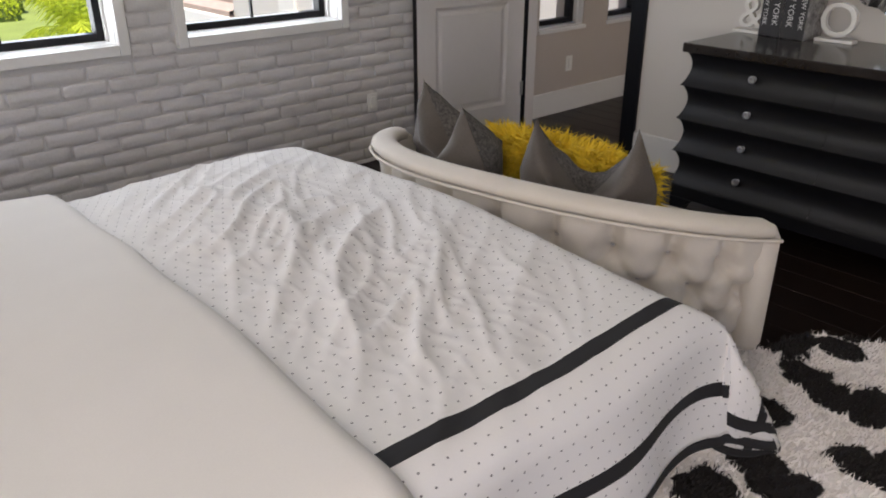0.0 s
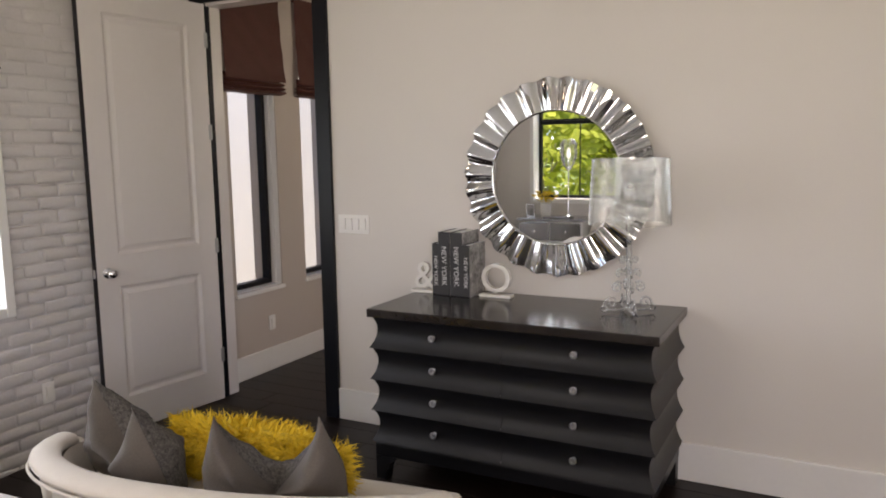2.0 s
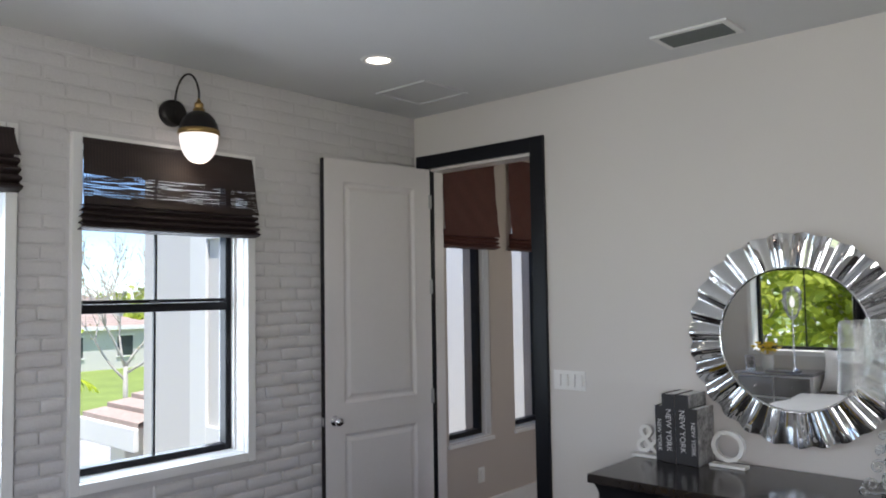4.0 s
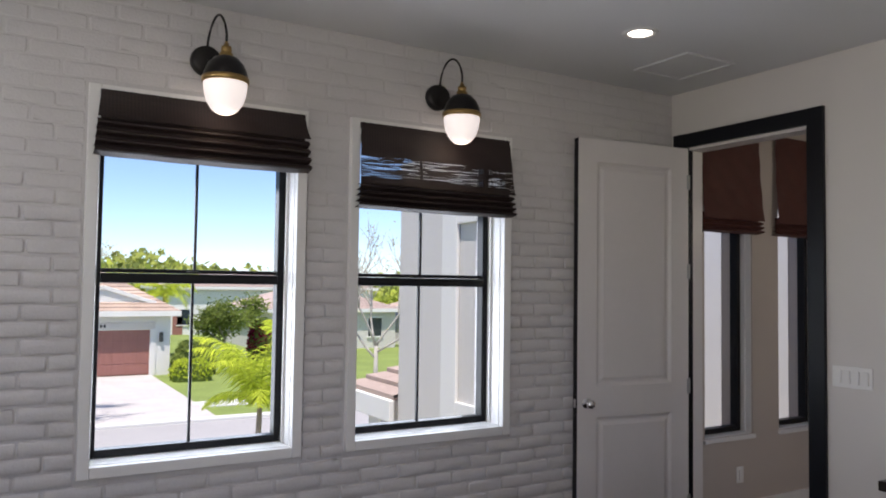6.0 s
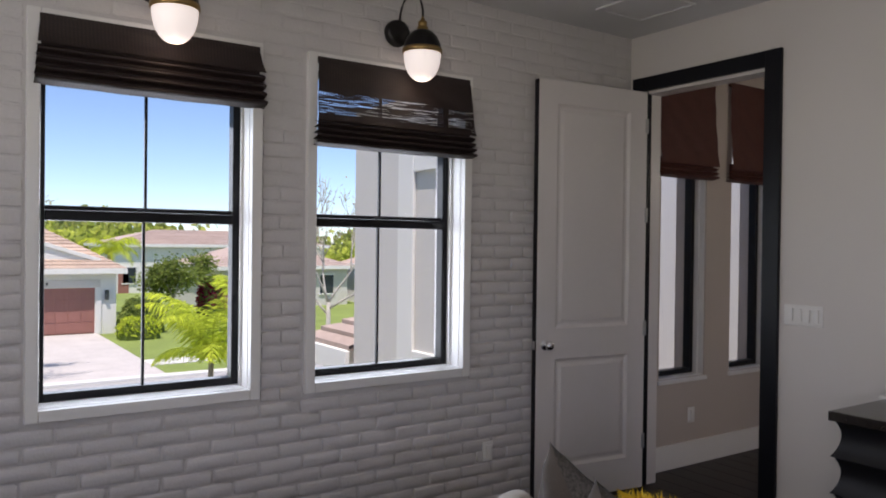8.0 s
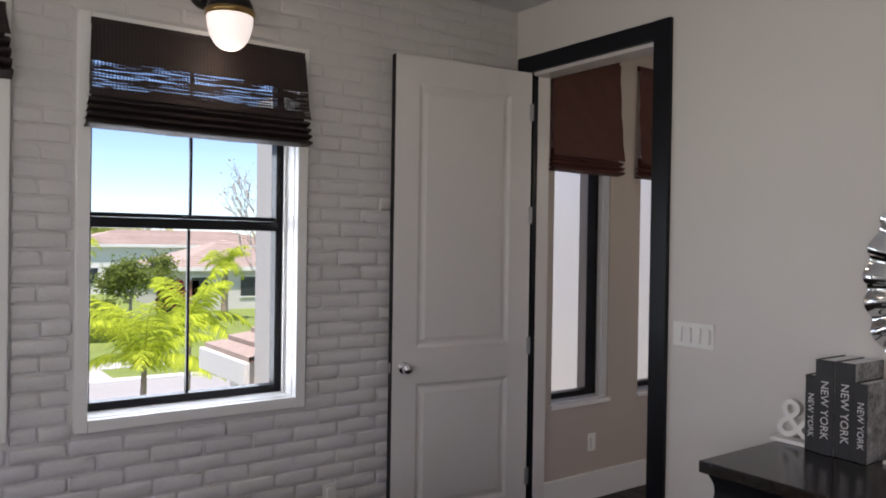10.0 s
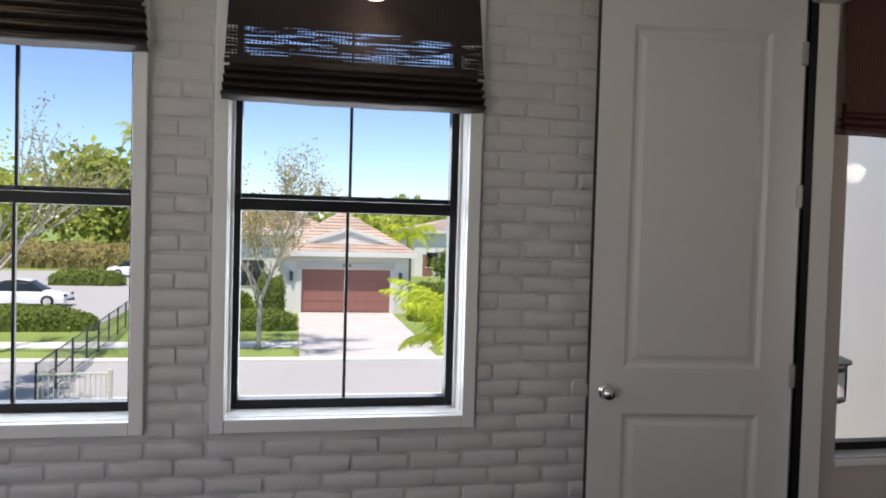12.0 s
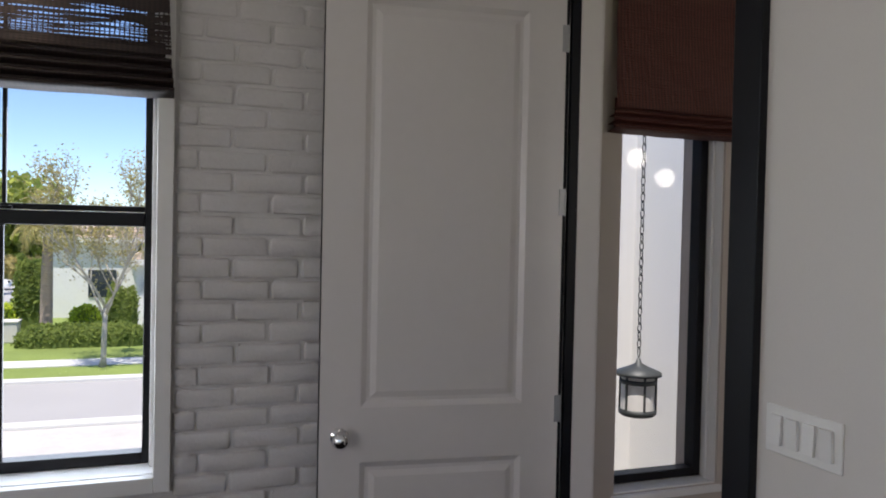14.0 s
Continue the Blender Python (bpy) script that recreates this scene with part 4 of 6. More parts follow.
def cushion(name, m, w, h, d, material, label, group="", category="pillow", chop=0.0, back=None, n=22):
    """A stuffed cushion standing on its lower edge: x across, z up, y thick; chop dents the top edge between two ears."""
    pw = 5.0 if chop else 3.0

    def f(side):
        def g(u, v):
            a, b = 2 * u - 1, 2 * v - 1
            ex = 1 - 0.10 * (1 - abs(b) ** 3) * abs(a)
            ez = 1 - 0.07 * (1 - abs(a) ** 3) * abs(b)
            t = (max(0, 1 - abs(a) ** pw) * max(0, 1 - abs(b) ** pw)) ** 0.5
            dent = 0.0
            if chop:
                ex = 1 + 0.42 * min(1.0, (0.5 - 0.5 * b) / 0.55)
                ez = 1.0
                dent = chop * (0.5 + 0.5 * b) ** 2.2 * max(0.0, 1 - abs(a)) ** 0.65
                t *= 1 - 0.35 * max(0, b) * (1 - abs(a))
                t += 0.28 * math.exp(-((abs(a) - 0.55) / 0.25) ** 2) * max(0, 1 - abs(b) ** 4)
            wr = (0.02 if chop else 0.012) * noise.noise(Vector((a * 3, b * 3, d * 9 + side)))
            return m @ Vector((a * ex * w / 2, side * (d / 2 * t + wr * t), h / 2 + b * ez * h / 2 - dent))
        return g
    c = thing(name, m.translation, label, category, group)
    part("front", surf(n, n, f(1)), material, c, "", True)
    part("back", surf(n, n, f(-1)), back or material, c, "", True)
    return c


for i, (px, py, tilt) in enumerate(((-0.72, 1.30, -68), (-0.72, 2.05, -68))):
    cushion("bed_pillow", pose(px, py, BTOP + 0.03, 0, 0, 90) @ pose(0, 0, 0, -24, 0, 0), 0.68, 0.44, 0.2, M_SHEET, "plump white bed pillow", "bed pillows")
cushion("throw_pillow", pose(-0.45, 1.95, BTOP + 0.04, 0, 0, 90) @ pose(0, 0, 0, -28, 0, 0), 0.42, 0.34, 0.14, M_BLKCLOTH, "black patterned bed cushion", "")

# ---- crescent loveseat ----
LO = Vector((1.755, 1.635, 0))
LA, LF = Vector((0.19, -0.982, 0)), Vector((0.982, 0.19, 0))
SEAT_TOP = 0.64


def arc(theta, off=0.0):
    """Plan line of the back, off metres outward."""
    p = LO + LA * (0.74 * math.sin(theta)) + LF * (0.46 * (1 - math.cos(theta)))
    t = (LA * (0.74 * math.cos(theta)) + LF * (0.46 * math.sin(theta))).normalized()
    return p + Vector((-t.y, t.x, 0)) * (-off if (Vector((-t.y, t.x, 0)).dot(LF)) > 0 else off)


TH0, TH1 = math.radians(-88), math.radians(74)
ls = thing("loveseat", (2.1, 1.66, 0), "ivory velvet crescent loveseat with button-tufted back", "loveseat")


def rise(u):
    return -0.075 * max(0.0, 1 - u / 0.55) ** 1.5 - 0.078 * max(0.0, (u - 0.5) / 0.5) ** 2


NT = 11   # tufts along the back


def tuft(s, z):
    """Depth of button tufting: diamonds of buttons on two staggered rows, soft pleats between, vertical channels above."""
    best, out = 9.0, 0.0
    for row, (rz, sh) in enumerate(((0.475, 0.0), (0.370, 0.5), (0.265, 0.0))):
        k = round(s * NT - sh) + sh
        d = math.hypot((s * NT - k) * 0.105, z - rz)
        best = min(best, d)
    q = abs((s * NT) - round(s * NT))
    channel = math.exp(-(q / 0.15) ** 2) * max(0, min(1, (z - 0.475) / 0.03)) * (1 if z < 0.60 else 0)
    a = (s * NT * 0.105) / 0.105
    e1 = abs(((a / 1.0 + (z - 0.475) / 0.22) % 1.0) - 0.5)
    e2 = abs(((a / 1.0 - (z - 0.475) / 0.22) % 1.0) - 0.5)
    pleat = (math.exp(-((0.5 - e1) / 0.10) ** 2) + math.exp(-((0.5 - e2) / 0.10) ** 2)) * (1 if 0.18 < z < 0.485 else 0)
    return -0.048 * math.exp(-(best / 0.028) ** 2) - 0.045 * channel - 0.020 * pleat


def back_outer(u, v):
    th = TH0 + (TH1 - TH0) * u
    z = 0.13 + (SEAT_TOP - 0.038 - 0.13) * v
    lean = 0.055 * v ** 1.5
    swell = 0.018 * math.sin(math.pi * min(1, v * 1.1))
    p = arc(th, lean + swell + tuft(u, z))
    return Vector((p.x, p.y, z + rise(u) * v))


part("tufted_back", surf(330, 60, back_outer), M_VELVET, ls, "button-tufted ivory velvet outer back", True)


def roll_rail(u, v):
    th = TH0 + (TH1 - TH0) * u
    a = 2 * math.pi * v
    endk = min(1, u / 0.015, (1 - u) / 0.015) ** 0.5 if 0 < u < 1 else 0.05
    p = arc(th, 0.024 + 0.050 * math.cos(a) * max(endk, 0.05))
    return Vector((p.x, p.y, SEAT_TOP - 0.027 + 0.028 * math.sin(a) * max(endk, 0.05) + rise(u)))


part("top_roll", surf(120, 14, roll_rail, wrap_v=True), M_VELVET, ls, "", True)
pip = [arc(TH0 + (TH1 - TH0) * k / 90, 0.077) + Vector((0, 0, SEAT_TOP - 0.048 + rise(k / 90))) for k in range(91)]
part("piping", tube(pip, 0.0055, 6), M_VELVET, ls, "", True)


def back_inner(u, v):
    th = TH0 + (TH1 - TH0) * u
    p = arc(th, -0.03 - 0.05 * (1 - v))
    return Vector((p.x, p.y, 0.36 + (SEAT_TOP - 0.04 - 0.36) * v + rise(u) * v))


part("inner_back", surf(80, 6, back_inner), M_VELVET, ls, "", True)
for th, ah in ((TH0, 0.40), (TH1, 0.410)):
    part("arm_front", move(lathe([(0.001, 0.0), (0.040, 0.0), (0.048, 0.02), (0.048, ah - 0.04), (0.03, ah - 0.005), (0.001, ah)], (0, 0, 0.135), 16), Matrix.Translation(arc(th, 0.012))), M_VELVET, ls, "", True)


def seat_top(u, v):
    th = TH0 + (TH1 - TH0) * u
    e = arc(th, -0.07)
    c = LO + LF * 0.40 + LA * (0.62 * math.sin(th))
    f = LO + LF * (0.62 + 0.05 * math.cos(th)) + LA * (0.66 * math.sin(th))
    if v < 0.75:
        p = e.lerp(f, v / 0.75)
        return Vector((p.x, p.y, 0.40 + 0.025 * math.sin(math.pi * v / 0.75)))
    k = (v - 0.75) / 0.25
    return Vector((f.x + 0.012 * math.sin(math.pi * k), f.y, 0.40 - 0.27 * k))


part("seat", surf(60, 20, seat_top), M_VELVET, ls, "", True)
part("underside", surf(60, 4, lambda u, v: Vector((*arc(TH0 + (TH1 - TH0) * u, 0.0).lerp(LO + LF * (0.62 + 0.05 * math.cos(TH0 + (TH1 - TH0) * u)) + LA * (0.66 * math.sin(TH0 + (TH1 - TH0) * u)), v).to_2d(), 0.132))), M_BLKCLOTH, ls)
for th in (-75, -25, 30, 72):
    p = arc(radians(th), -0.05)
    part("foot", lathe([(0.001, 0.0), (0.016, 0.0), (0.026, 0.10), (0.028, 0.133)], (p.x, p.y, 0.0), 12), M_BRONZE, ls, smooth=True)
bt = lathe([(0.0, 0.006), (0.007, 0.004), (0.009, 0.0), (0.009, -0.004)], (0, 0, 0), 8)
for row, (rz, sh) in enumerate(((0.475, 0.0), (0.370, 0.5), (0.265, 0.0))):
    for k in range(NT + 1):
        s = (k + sh) / NT
        if not 0.02 < s < 0.985:
            continue
        th = TH0 + (TH1 - TH0) * s
        v = (rz - 0.13) / (SEAT_TOP - 0.038 - 0.13)
        p = back_outer(s, v)
        nrm = (arc(th, 0.1) - arc(th, 0)).normalized()
        part("button", move(lathe([(0.0, 0.014), (0.006, 0.013), (0.0125, 0.004), (0.0125, -0.005)], (0, 0, 0), 8), Matrix.Translation(p) @ nrm.to_track_quat("Z", "Y").to_matrix().to_4x4()), M_CHROME, ls, "crystal button")


M_WOVEN = mat("knotted_dark_weave", (0.10, 0.092, 0.085), 0.9, var=0.85, big=70, fine=160, bump=0.9, dist=0.006)


def ear_pillow(a, b, base_z, label):
    """A chopped square pillow whose two top ears stand at a and b."""
    a, b = Vector(a), Vector(b)
    mid = (a + b) / 2
    d = (b - a).normalized()
    side = Vector((-d.y, d.x, 0))
    if side.dot(LF) < 0:
        side = -side
    h = mid.z - base_z
    foot = Vector((mid.x, mid.y, 0)) + side * 0.10
    up = (Vector((mid.x, mid.y, mid.z)) - Vector((foot.x, foot.y, base_z))).normalized()
    r = d if d.cross(up).dot(side) < 0 else -d
    yv = up.cross(r)
    m = Matrix(((r.x, yv.x, up.x, foot.x), (r.y, yv.y, up.y, foot.y), (r.z, yv.z, up.z, base_z), (0, 0, 0, 1)))
    s = 1 if yv.dot(side) > 0 else -1
    w = (b - a).length / 0.98
    return cushion("throw_pillow", m, w, h / up.z, 0.18, M_WOVEN if s > 0 else M_GREYV, label, "velvet throw pillows on the loveseat", chop=0.29, back=M_GREYV if s > 0 else M_WOVEN, n=26)


ear_pillow((2.065, 2.35, 0.78), (1.905, 1.97, 0.775), 0.415, "taupe velvet pillow with knotted dark woven face")
ear_pillow((1.95, 1.655, 0.78), (2.085, 1.37, 0.775), 0.415, "taupe velvet pillow with knotted dark woven face")


def fur(name, core, n, length, material, parent, seed):
    """Tufts of long fleece: thin bent blades rooted over a cushion."""
    rnd = random.Random(seed)
    bm = bmesh.new()
    for _ in range(n):
        p, nr = core(rnd)
        s = nr.cross(Vector((rnd.uniform(-1, 1), rnd.uniform(-1, 1), rnd.uniform(-1, 1)))).normalized()
        bend = Vector((rnd.uniform(-1, 1), rnd.uniform(-1, 1), rnd.uniform(-1.2, 0.5))) * 0.6
        L = length * rnd.uniform(0.5, 1.2)
        w = 0.0035
        q = p + (nr + bend * 0.3) * L * 0.5
        e = p + (nr + bend).normalized() * L
        v = [bm.verts.new(x) for x in (p - s * w, p + s * w, q + s * w * 0.8, q - s * w * 0.8, e)]
        bm.faces.new(v[:4]), bm.faces.new((v[3], v[2], v[4]))
    return part(name, bm, material, parent)


yc = Vector((2.27, 1.86, 0.40))
yp = cushion("fur_pillow", pose(yc.x, yc.y, yc.z, 0, 0, -84), 0.56, 0.20, 0.14, M_YELLOW, "shaggy yellow fleece pillow", "", "pillow")


def fur_core(r):
    a, b, s = r.uniform(-1, 1), r.uniform(-1, 1), r.choice((-1, 1))
    m = pose(yc.x, yc.y, yc.z, 0, 0, -84)
    t = (max(0, 1 - abs(a) ** 3) * max(0, 1 - abs(b) ** 3)) ** 0.5
    p = m @ Vector((a * 0.27, s * 0.08 * t, 0.10 + b * 0.095))
    nr = (m.to_3x3() @ Vector((a * 0.7, s * (0.3 + t), b * 0.8 + 0.1))).normalized()
    return p, nr


fur("fleece", fur_core, 8000, 0.055, M_YELLOW, yp, 5)
yt = Vector((2.26, 1.545, 0.40))
y2 = cushion("fur_pillow", pose(yt.x, yt.y, yt.z, 0, 0, -70), 0.26, 0.17, 0.10, M_YELLOW, "small shaggy yellow fleece pillow", "", "pillow")


def fur_core2(r):
    a, b, s = r.uniform(-1, 1), r.uniform(-1, 1), r.choice((-1, 1))
    m = pose(yt.x, yt.y, yt.z, 0, 0, -70)
    t = (max(0, 1 - abs(a) ** 3) * max(0, 1 - abs(b) ** 3)) ** 0.5
    return m @ Vector((a * 0.125, s * 0.05 * t, 0.085 + b * 0.08)), (m.to_3x3() @ Vector((a * 0.7, s * (0.3 + t), b * 0.8))).normalized()


fur("fleece", fur_core2, 4000, 0.06, M_YELLOW, y2, 6)

# ---- cowhide rug ----


def hide_material():
    m = mat("cowhide", (0.90, 0.86, 0.83), 0.85, var=0.1, big=12, fine=220, bump=0.4)
    n, l = m.node_tree.nodes, m.node_tree.links
    b = n["Principled BSDF"]
    src = b.inputs["Base Color"].links[0].from_socket
    geo, ns, vor, mad = n.new("ShaderNodeNewGeometry"), n.new("ShaderNodeTexNoise"), n.new("ShaderNodeTexVoronoi"), n.new("ShaderNodeVectorMath")
    ns.inputs["Scale"].default_value, ns.inputs["Detail"].default_value = 9.0, 3.0
    l.new(geo.outputs["Position"], ns.inputs["Vector"])
    mad.operation = "MULTIPLY_ADD"
    mad.inputs[1].default_value = (0.17, 0.17, 0.0)
    l.new(ns.outputs["Color"], mad.inputs[0]), l.new(geo.outputs["Position"], mad.inputs[2])
    vor.voronoi_dimensions = "2D"
    vor.inputs["Scale"].default_value, vor.inputs["Randomness"].default_value = 4.9, 0.9
    l.new(mad.outputs[0], vor.inputs["Vector"])
    cr = n.new("ShaderNodeValToRGB")
    cr.color_ramp.elements[0].position, cr.color_ramp.elements[1].position = 0.375, 0.405
    cr.color_ramp.elements[0].color, cr.color_ramp.elements[1].color = (1, 1, 1, 1), (0, 0, 0, 1)
    l.new(vor.outputs["Distance"], cr.inputs[0])
    mx = n.new("ShaderNodeMix")
    mx.data_type = "RGBA"
    l.new(cr.outputs["Color"], mx.inputs["Factor"]), l.new(src, mx.inputs["A"])
    mx.inputs["B"].default_value = (0.012, 0.010, 0.010, 1)
    l.new(mx.outputs["Result"], b.inputs["Base Color"])
    return m


def hide(u, v):
    a = 2 * math.pi * u
    r = (0.93 + 0.06 * math.sin(3 * a + 0.4) + 0.05 * math.sin(5 * a) + 0.03 * math.sin(11 * a)) * v
    return (2.06 + 0.80 * r * math.cos(a), 0.36 + 0.95 * r * math.sin(a), 0.004 + 0.010 * (1 - v ** 6) + 0.003 * math.sin(9 * a + 6 * v))


M_HIDE = hide_material()
rug = tagged(part("cowhide_rug", surf(120, 24, hide, wrap_u=True), M_HIDE, None, "", True), "shaggy black and white cowhide rug on dark floor", "rug")


def pile_core(r):
    u, v = r.random(), math.sqrt(r.random()) * 1.0
    p = Vector(hide(u, v))
    o = Vector((math.cos(2 * math.pi * u), math.sin(2 * math.pi * u), 0))
    return p, (Vector((0.25, -0.35, 1.0)) + o * 0.5 * v ** 4 + Vector((r.uniform(-0.4, 0.4), r.uniform(-0.4, 0.4), 0))).normalized()


fur("fur", pile_core, 16000, 0.026, M_HIDE, rug, 12)

# ---- nightstand corner seen in the mirror ----
M_ANTIQ = mat("mirrored_furniture", (0.55, 0.56, 0.57), 0.10, 1.0, var=0.15, bump=0.02)
NX0, NX1, NY0, NY1, NZ = X0 + 0.02, X0 + 0.47, 2.62 - 0.22, 3.14, 0.80
ns_ = thing("nightstand", ((NX0 + NX1) / 2, (NY0 + NY1) / 2, 0), "mirrored silver nightstand with drawers under the window", "nightstand")
part("top", box((NX0, NY0 - 0.01, NZ - 0.03), (NX1 + 0.012, NY1 + 0.01, NZ), 0.004), M_ANTIQ, ns_)
part("body", box((NX0, NY0, 0.12), (NX1 - 0.015, NY1, NZ - 0.031), 0.003), M_TRIM, ns_)
for r in range(3):
    for c in range(2):
        ya, yb = (NY0 + 0.02, (NY0 + NY1) / 2 - 0.008) if c == 0 else ((NY0 + NY1) / 2 + 0.008, NY1 - 0.02)
        d = part("drawer", box((NX1 - 0.014, ya, 0.14 + r * 0.21), (NX1 + 0.004, yb, 0.33 + r * 0.21), 0.006), M_ANTIQ, ns_)
        part("knob", lathe([(0.001, 0.022), (0.012, 0.018), (0.012, 0.010), (0.005, 0.006), (0.005, -0.004)], (NX1 + 0.006, (ya + yb) / 2, 0.235 + r * 0.21), 10, axis="x"), M_CHROME, d)
for fx in (NX0 + 0.03, NX1 - 0.05):
    for fy in (NY0 + 0.04, NY1 - 0.04):
        part("foot", lathe([(0.001, 0), (0.014, 0.0), (0.022, 0.121)], (fx, fy, 0), 10), M_TRIM, ns_)
cl = thing("crystal_lamp", (X0 + 0.24, 2.63, NZ), "tall slim crystal candelabra lamp, lit", "table lamp")
part("base", lathe([(0.001, 0.0), (0.07, 0.0), (0.065, 0.012), (0.015, 0.025), (0.008, 0.05), (0.007, 0.62), (0.001, 0.63)], (X0 + 0.24, 2.63, NZ + 0.001), 16), M_CHROME, cl, smooth=True)
part("crystal_shade", lathe([(0.02, 0.52), (0.05, 0.56), (0.085, 0.64), (0.10, 0.72), (0.085, 0.76), (0.10, 0.80), (0.06, 0.86)], (X0 + 0.24, 2.63, NZ), 14), M_ACRYL, cl)
part("bulb", lathe([(0.001, 0.64), (0.02, 0.66), (0.026, 0.70), (0.015, 0.75), (0.001, 0.77)], (X0 + 0.24, 2.63, NZ), 12), M_GLOBE, cl, smooth=True)
vs_ = thing("flower_vase", (X0 + 0.22, 2.90, NZ), "white vase with yellow flowers", "vase")
part("vase", lathe([(0.001, 0.001), (0.045, 0.001), (0.06, 0.06), (0.055, 0.14), (0.062, 0.16), (0.055, 0.155)], (X0 + 0.22, 2.90, NZ), 20), M_LETTER, vs_, smooth=True)
rnd = random.Random(3)
for k in range(26):
    a, r = rnd.uniform(0, 6.28), rnd.uniform(0.0, 0.11)
    p = Vector((X0 + 0.24 + r * math.cos(a), 2.90 + 1.2 * r * math.sin(a), NZ + 0.20 + rnd.uniform(-0.02, 0.07)))
    part("bloom", lathe([(0.001, 0.0), (0.018, 0.008), (0.030, 0.022), (0.020, 0.020), (0.001, 0.012)], p, 9), M_YELLOW, vs_, "yellow bloom", True)
    part("stem", tube([(X0 + 0.22, 2.90, NZ + 0.12), tuple(p)], 0.002, 5), M_YELLOW, vs_)
pf = thing("photo_frame", (X0 + 0.35, 3.03, NZ), "small silver photo frame on the nightstand", "photo frame")
for lo, hi in (((-0.05, 0, 0), (-0.035, 0.012, 0.15)), ((0.035, 0, 0), (0.05, 0.012, 0.15)), ((-0.035, 0, 0), (0.035, 0.012, 0.015)), ((-0.035, 0, 0.135), (0.035, 0.012, 0.15))):
    part("frame", move(box(lo, hi, 0.002), pose(X0 + 0.35, 3.03, NZ + 0.002, 10, 0, 90)), M_CHROME, pf)
part("photo", move(box((-0.035, 0.004, 0.015), (0.035, 0.008, 0.135)), pose(X0 + 0.35, 3.03, NZ + 0.002, 10, 0, 90)), M_BOOKCOVER, pf)
tr_ = thing("mirrored_tray", (X0 + 0.36, 2.72, NZ), "flat mirrored tray on the nightstand", "tray")
part("tray", box((X0 + 0.26, 2.56, NZ + 0.001), (X0 + 0.44, 2.86, NZ + 0.018), 0.004), M_ANTIQ, tr_)

ct = thing("curtain", (X0 + 0.06, 2.0, 0.02), "black pleated curtain hanging beside the window", "curtain")
part("cloth", surf(60, 8, lambda u, v: (X0 + 0.06 + 0.025 * math.sin(u * 38) * (0.6 + 0.4 * v), 1.84 + 0.27 * u, 0.02 + 2.43 * (1 - v))), M_BLKCLOTH, ct, "", True)
part("rod", tube([(X0 + 0.06, 1.80, 2.46), (X0 + 0.06, 3.30, 2.46)], 0.012, 10), M_BRONZE, ct)
for ry in (1.82, 3.28):
    part("bracket", box((X0, ry - 0.01, 2.45), (X0 + 0.06, ry + 0.01, 2.47), 0.002), M_BRONZE, ct)

# ---- outdoors ----
GZ = -3.4


def leaf_mat(name, c, spread=0.35):
    m = bpy.data.materials.new(name)
    m.use_nodes = True
    n, l = m.node_tree.nodes, m.node_tree.links
    geo = n.new("ShaderNodeNewGeometry")
    cr = n.new("ShaderNodeValToRGB")
    lo = [v * (1 - spread) for v in c]
    hi = [min(1, v * (1 + spread)) for v in c]
    cr.color_ramp.elements[0].color = (*lo, 1)
    cr.color_ramp.elements[1].color = (hi[0] * 1.15, hi[1], hi[2] * 0.8, 1)
    l.new(geo.outputs["Random Per Island"], cr.inputs[0])
    df, tl, mx = n.new("ShaderNodeBsdfDiffuse"), n.new("ShaderNodeBsdfTranslucent"), n.new("ShaderNodeMixShader")
    l.new(cr.outputs[0], df.inputs["Color"]), l.new(cr.outputs[0], tl.inputs["Color"])
    mx.inputs[0].default_value = 0.5
    l.new(df.outputs[0], mx.inputs[1]), l.new(tl.outputs[0], mx.inputs[2])
    l.new(mx.outputs[0], n["Material Output"].inputs["Surface"])
    n.remove(n["Principled BSDF"])
    return m


M_GRASS = mat("lawn_grass", (0.19, 0.25, 0.055), 0.9, var=0.25, big=0.5, fine=18, bump=0.3)
M_ROAD = mat("pale_asphalt", (0.36, 0.35, 0.345), 0.85, var=0.07, big=0.35, fine=20, bump=0.2)
M_CONC = mat("white_concrete", (0.62, 0.61, 0.58), 0.8, var=0.08, big=0.8, fine=20, bump=0.2)
M_PAVER = mat("grey_pink_pavers", (0.50, 0.47, 0.445), 0.85, var=0.14, big=0.9, fine=7, bump=0.2)
M_STUCCO = mat("white_stucco", (0.74, 0.73, 0.70), 0.85, var=0.03, big=0.7, fine=60, bump=0.25)
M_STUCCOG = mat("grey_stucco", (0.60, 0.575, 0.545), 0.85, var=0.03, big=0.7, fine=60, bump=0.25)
M_TILE = mat("brown_roof_tile", (0.43, 0.32, 0.25), 0.75, var=0.25, big=0.8, fine=9, bump=0.3, per=0.15)
M_TILEG = mat("pale_roof_tile", (0.44, 0.34, 0.29), 0.75, var=0.18, big=1.1, fine=14, bump=0.3, per=0.1)
M_GARAGE = mat("brown_garage_door", (0.31, 0.135, 0.11), 0.5, var=0.12, big=1.2, fine=12, bump=0.1, grain=(6, 1, 1))
M_BARK = mat("grey_bark", (0.40, 0.37, 0.32), 0.9, var=0.25, big=3, fine=24, bump=0.5)
M_PALMBARK = mat("palm_bark", (0.26, 0.21, 0.16), 0.9, var=0.25, big=3, fine=24, bump=0.5, grain=(1, 1, 5))
M_CARW = mat("white_car_paint", (0.78, 0.78, 0.78), 0.18, var=0.02, bump=0)
M_CARGLASS = mat("dark_car_glass", (0.02, 0.024, 0.028), 0.06, var=0.1, bump=0)
M_TYRE = mat("black_rubber", (0.02, 0.02, 0.02), 0.8, bump=0.1)
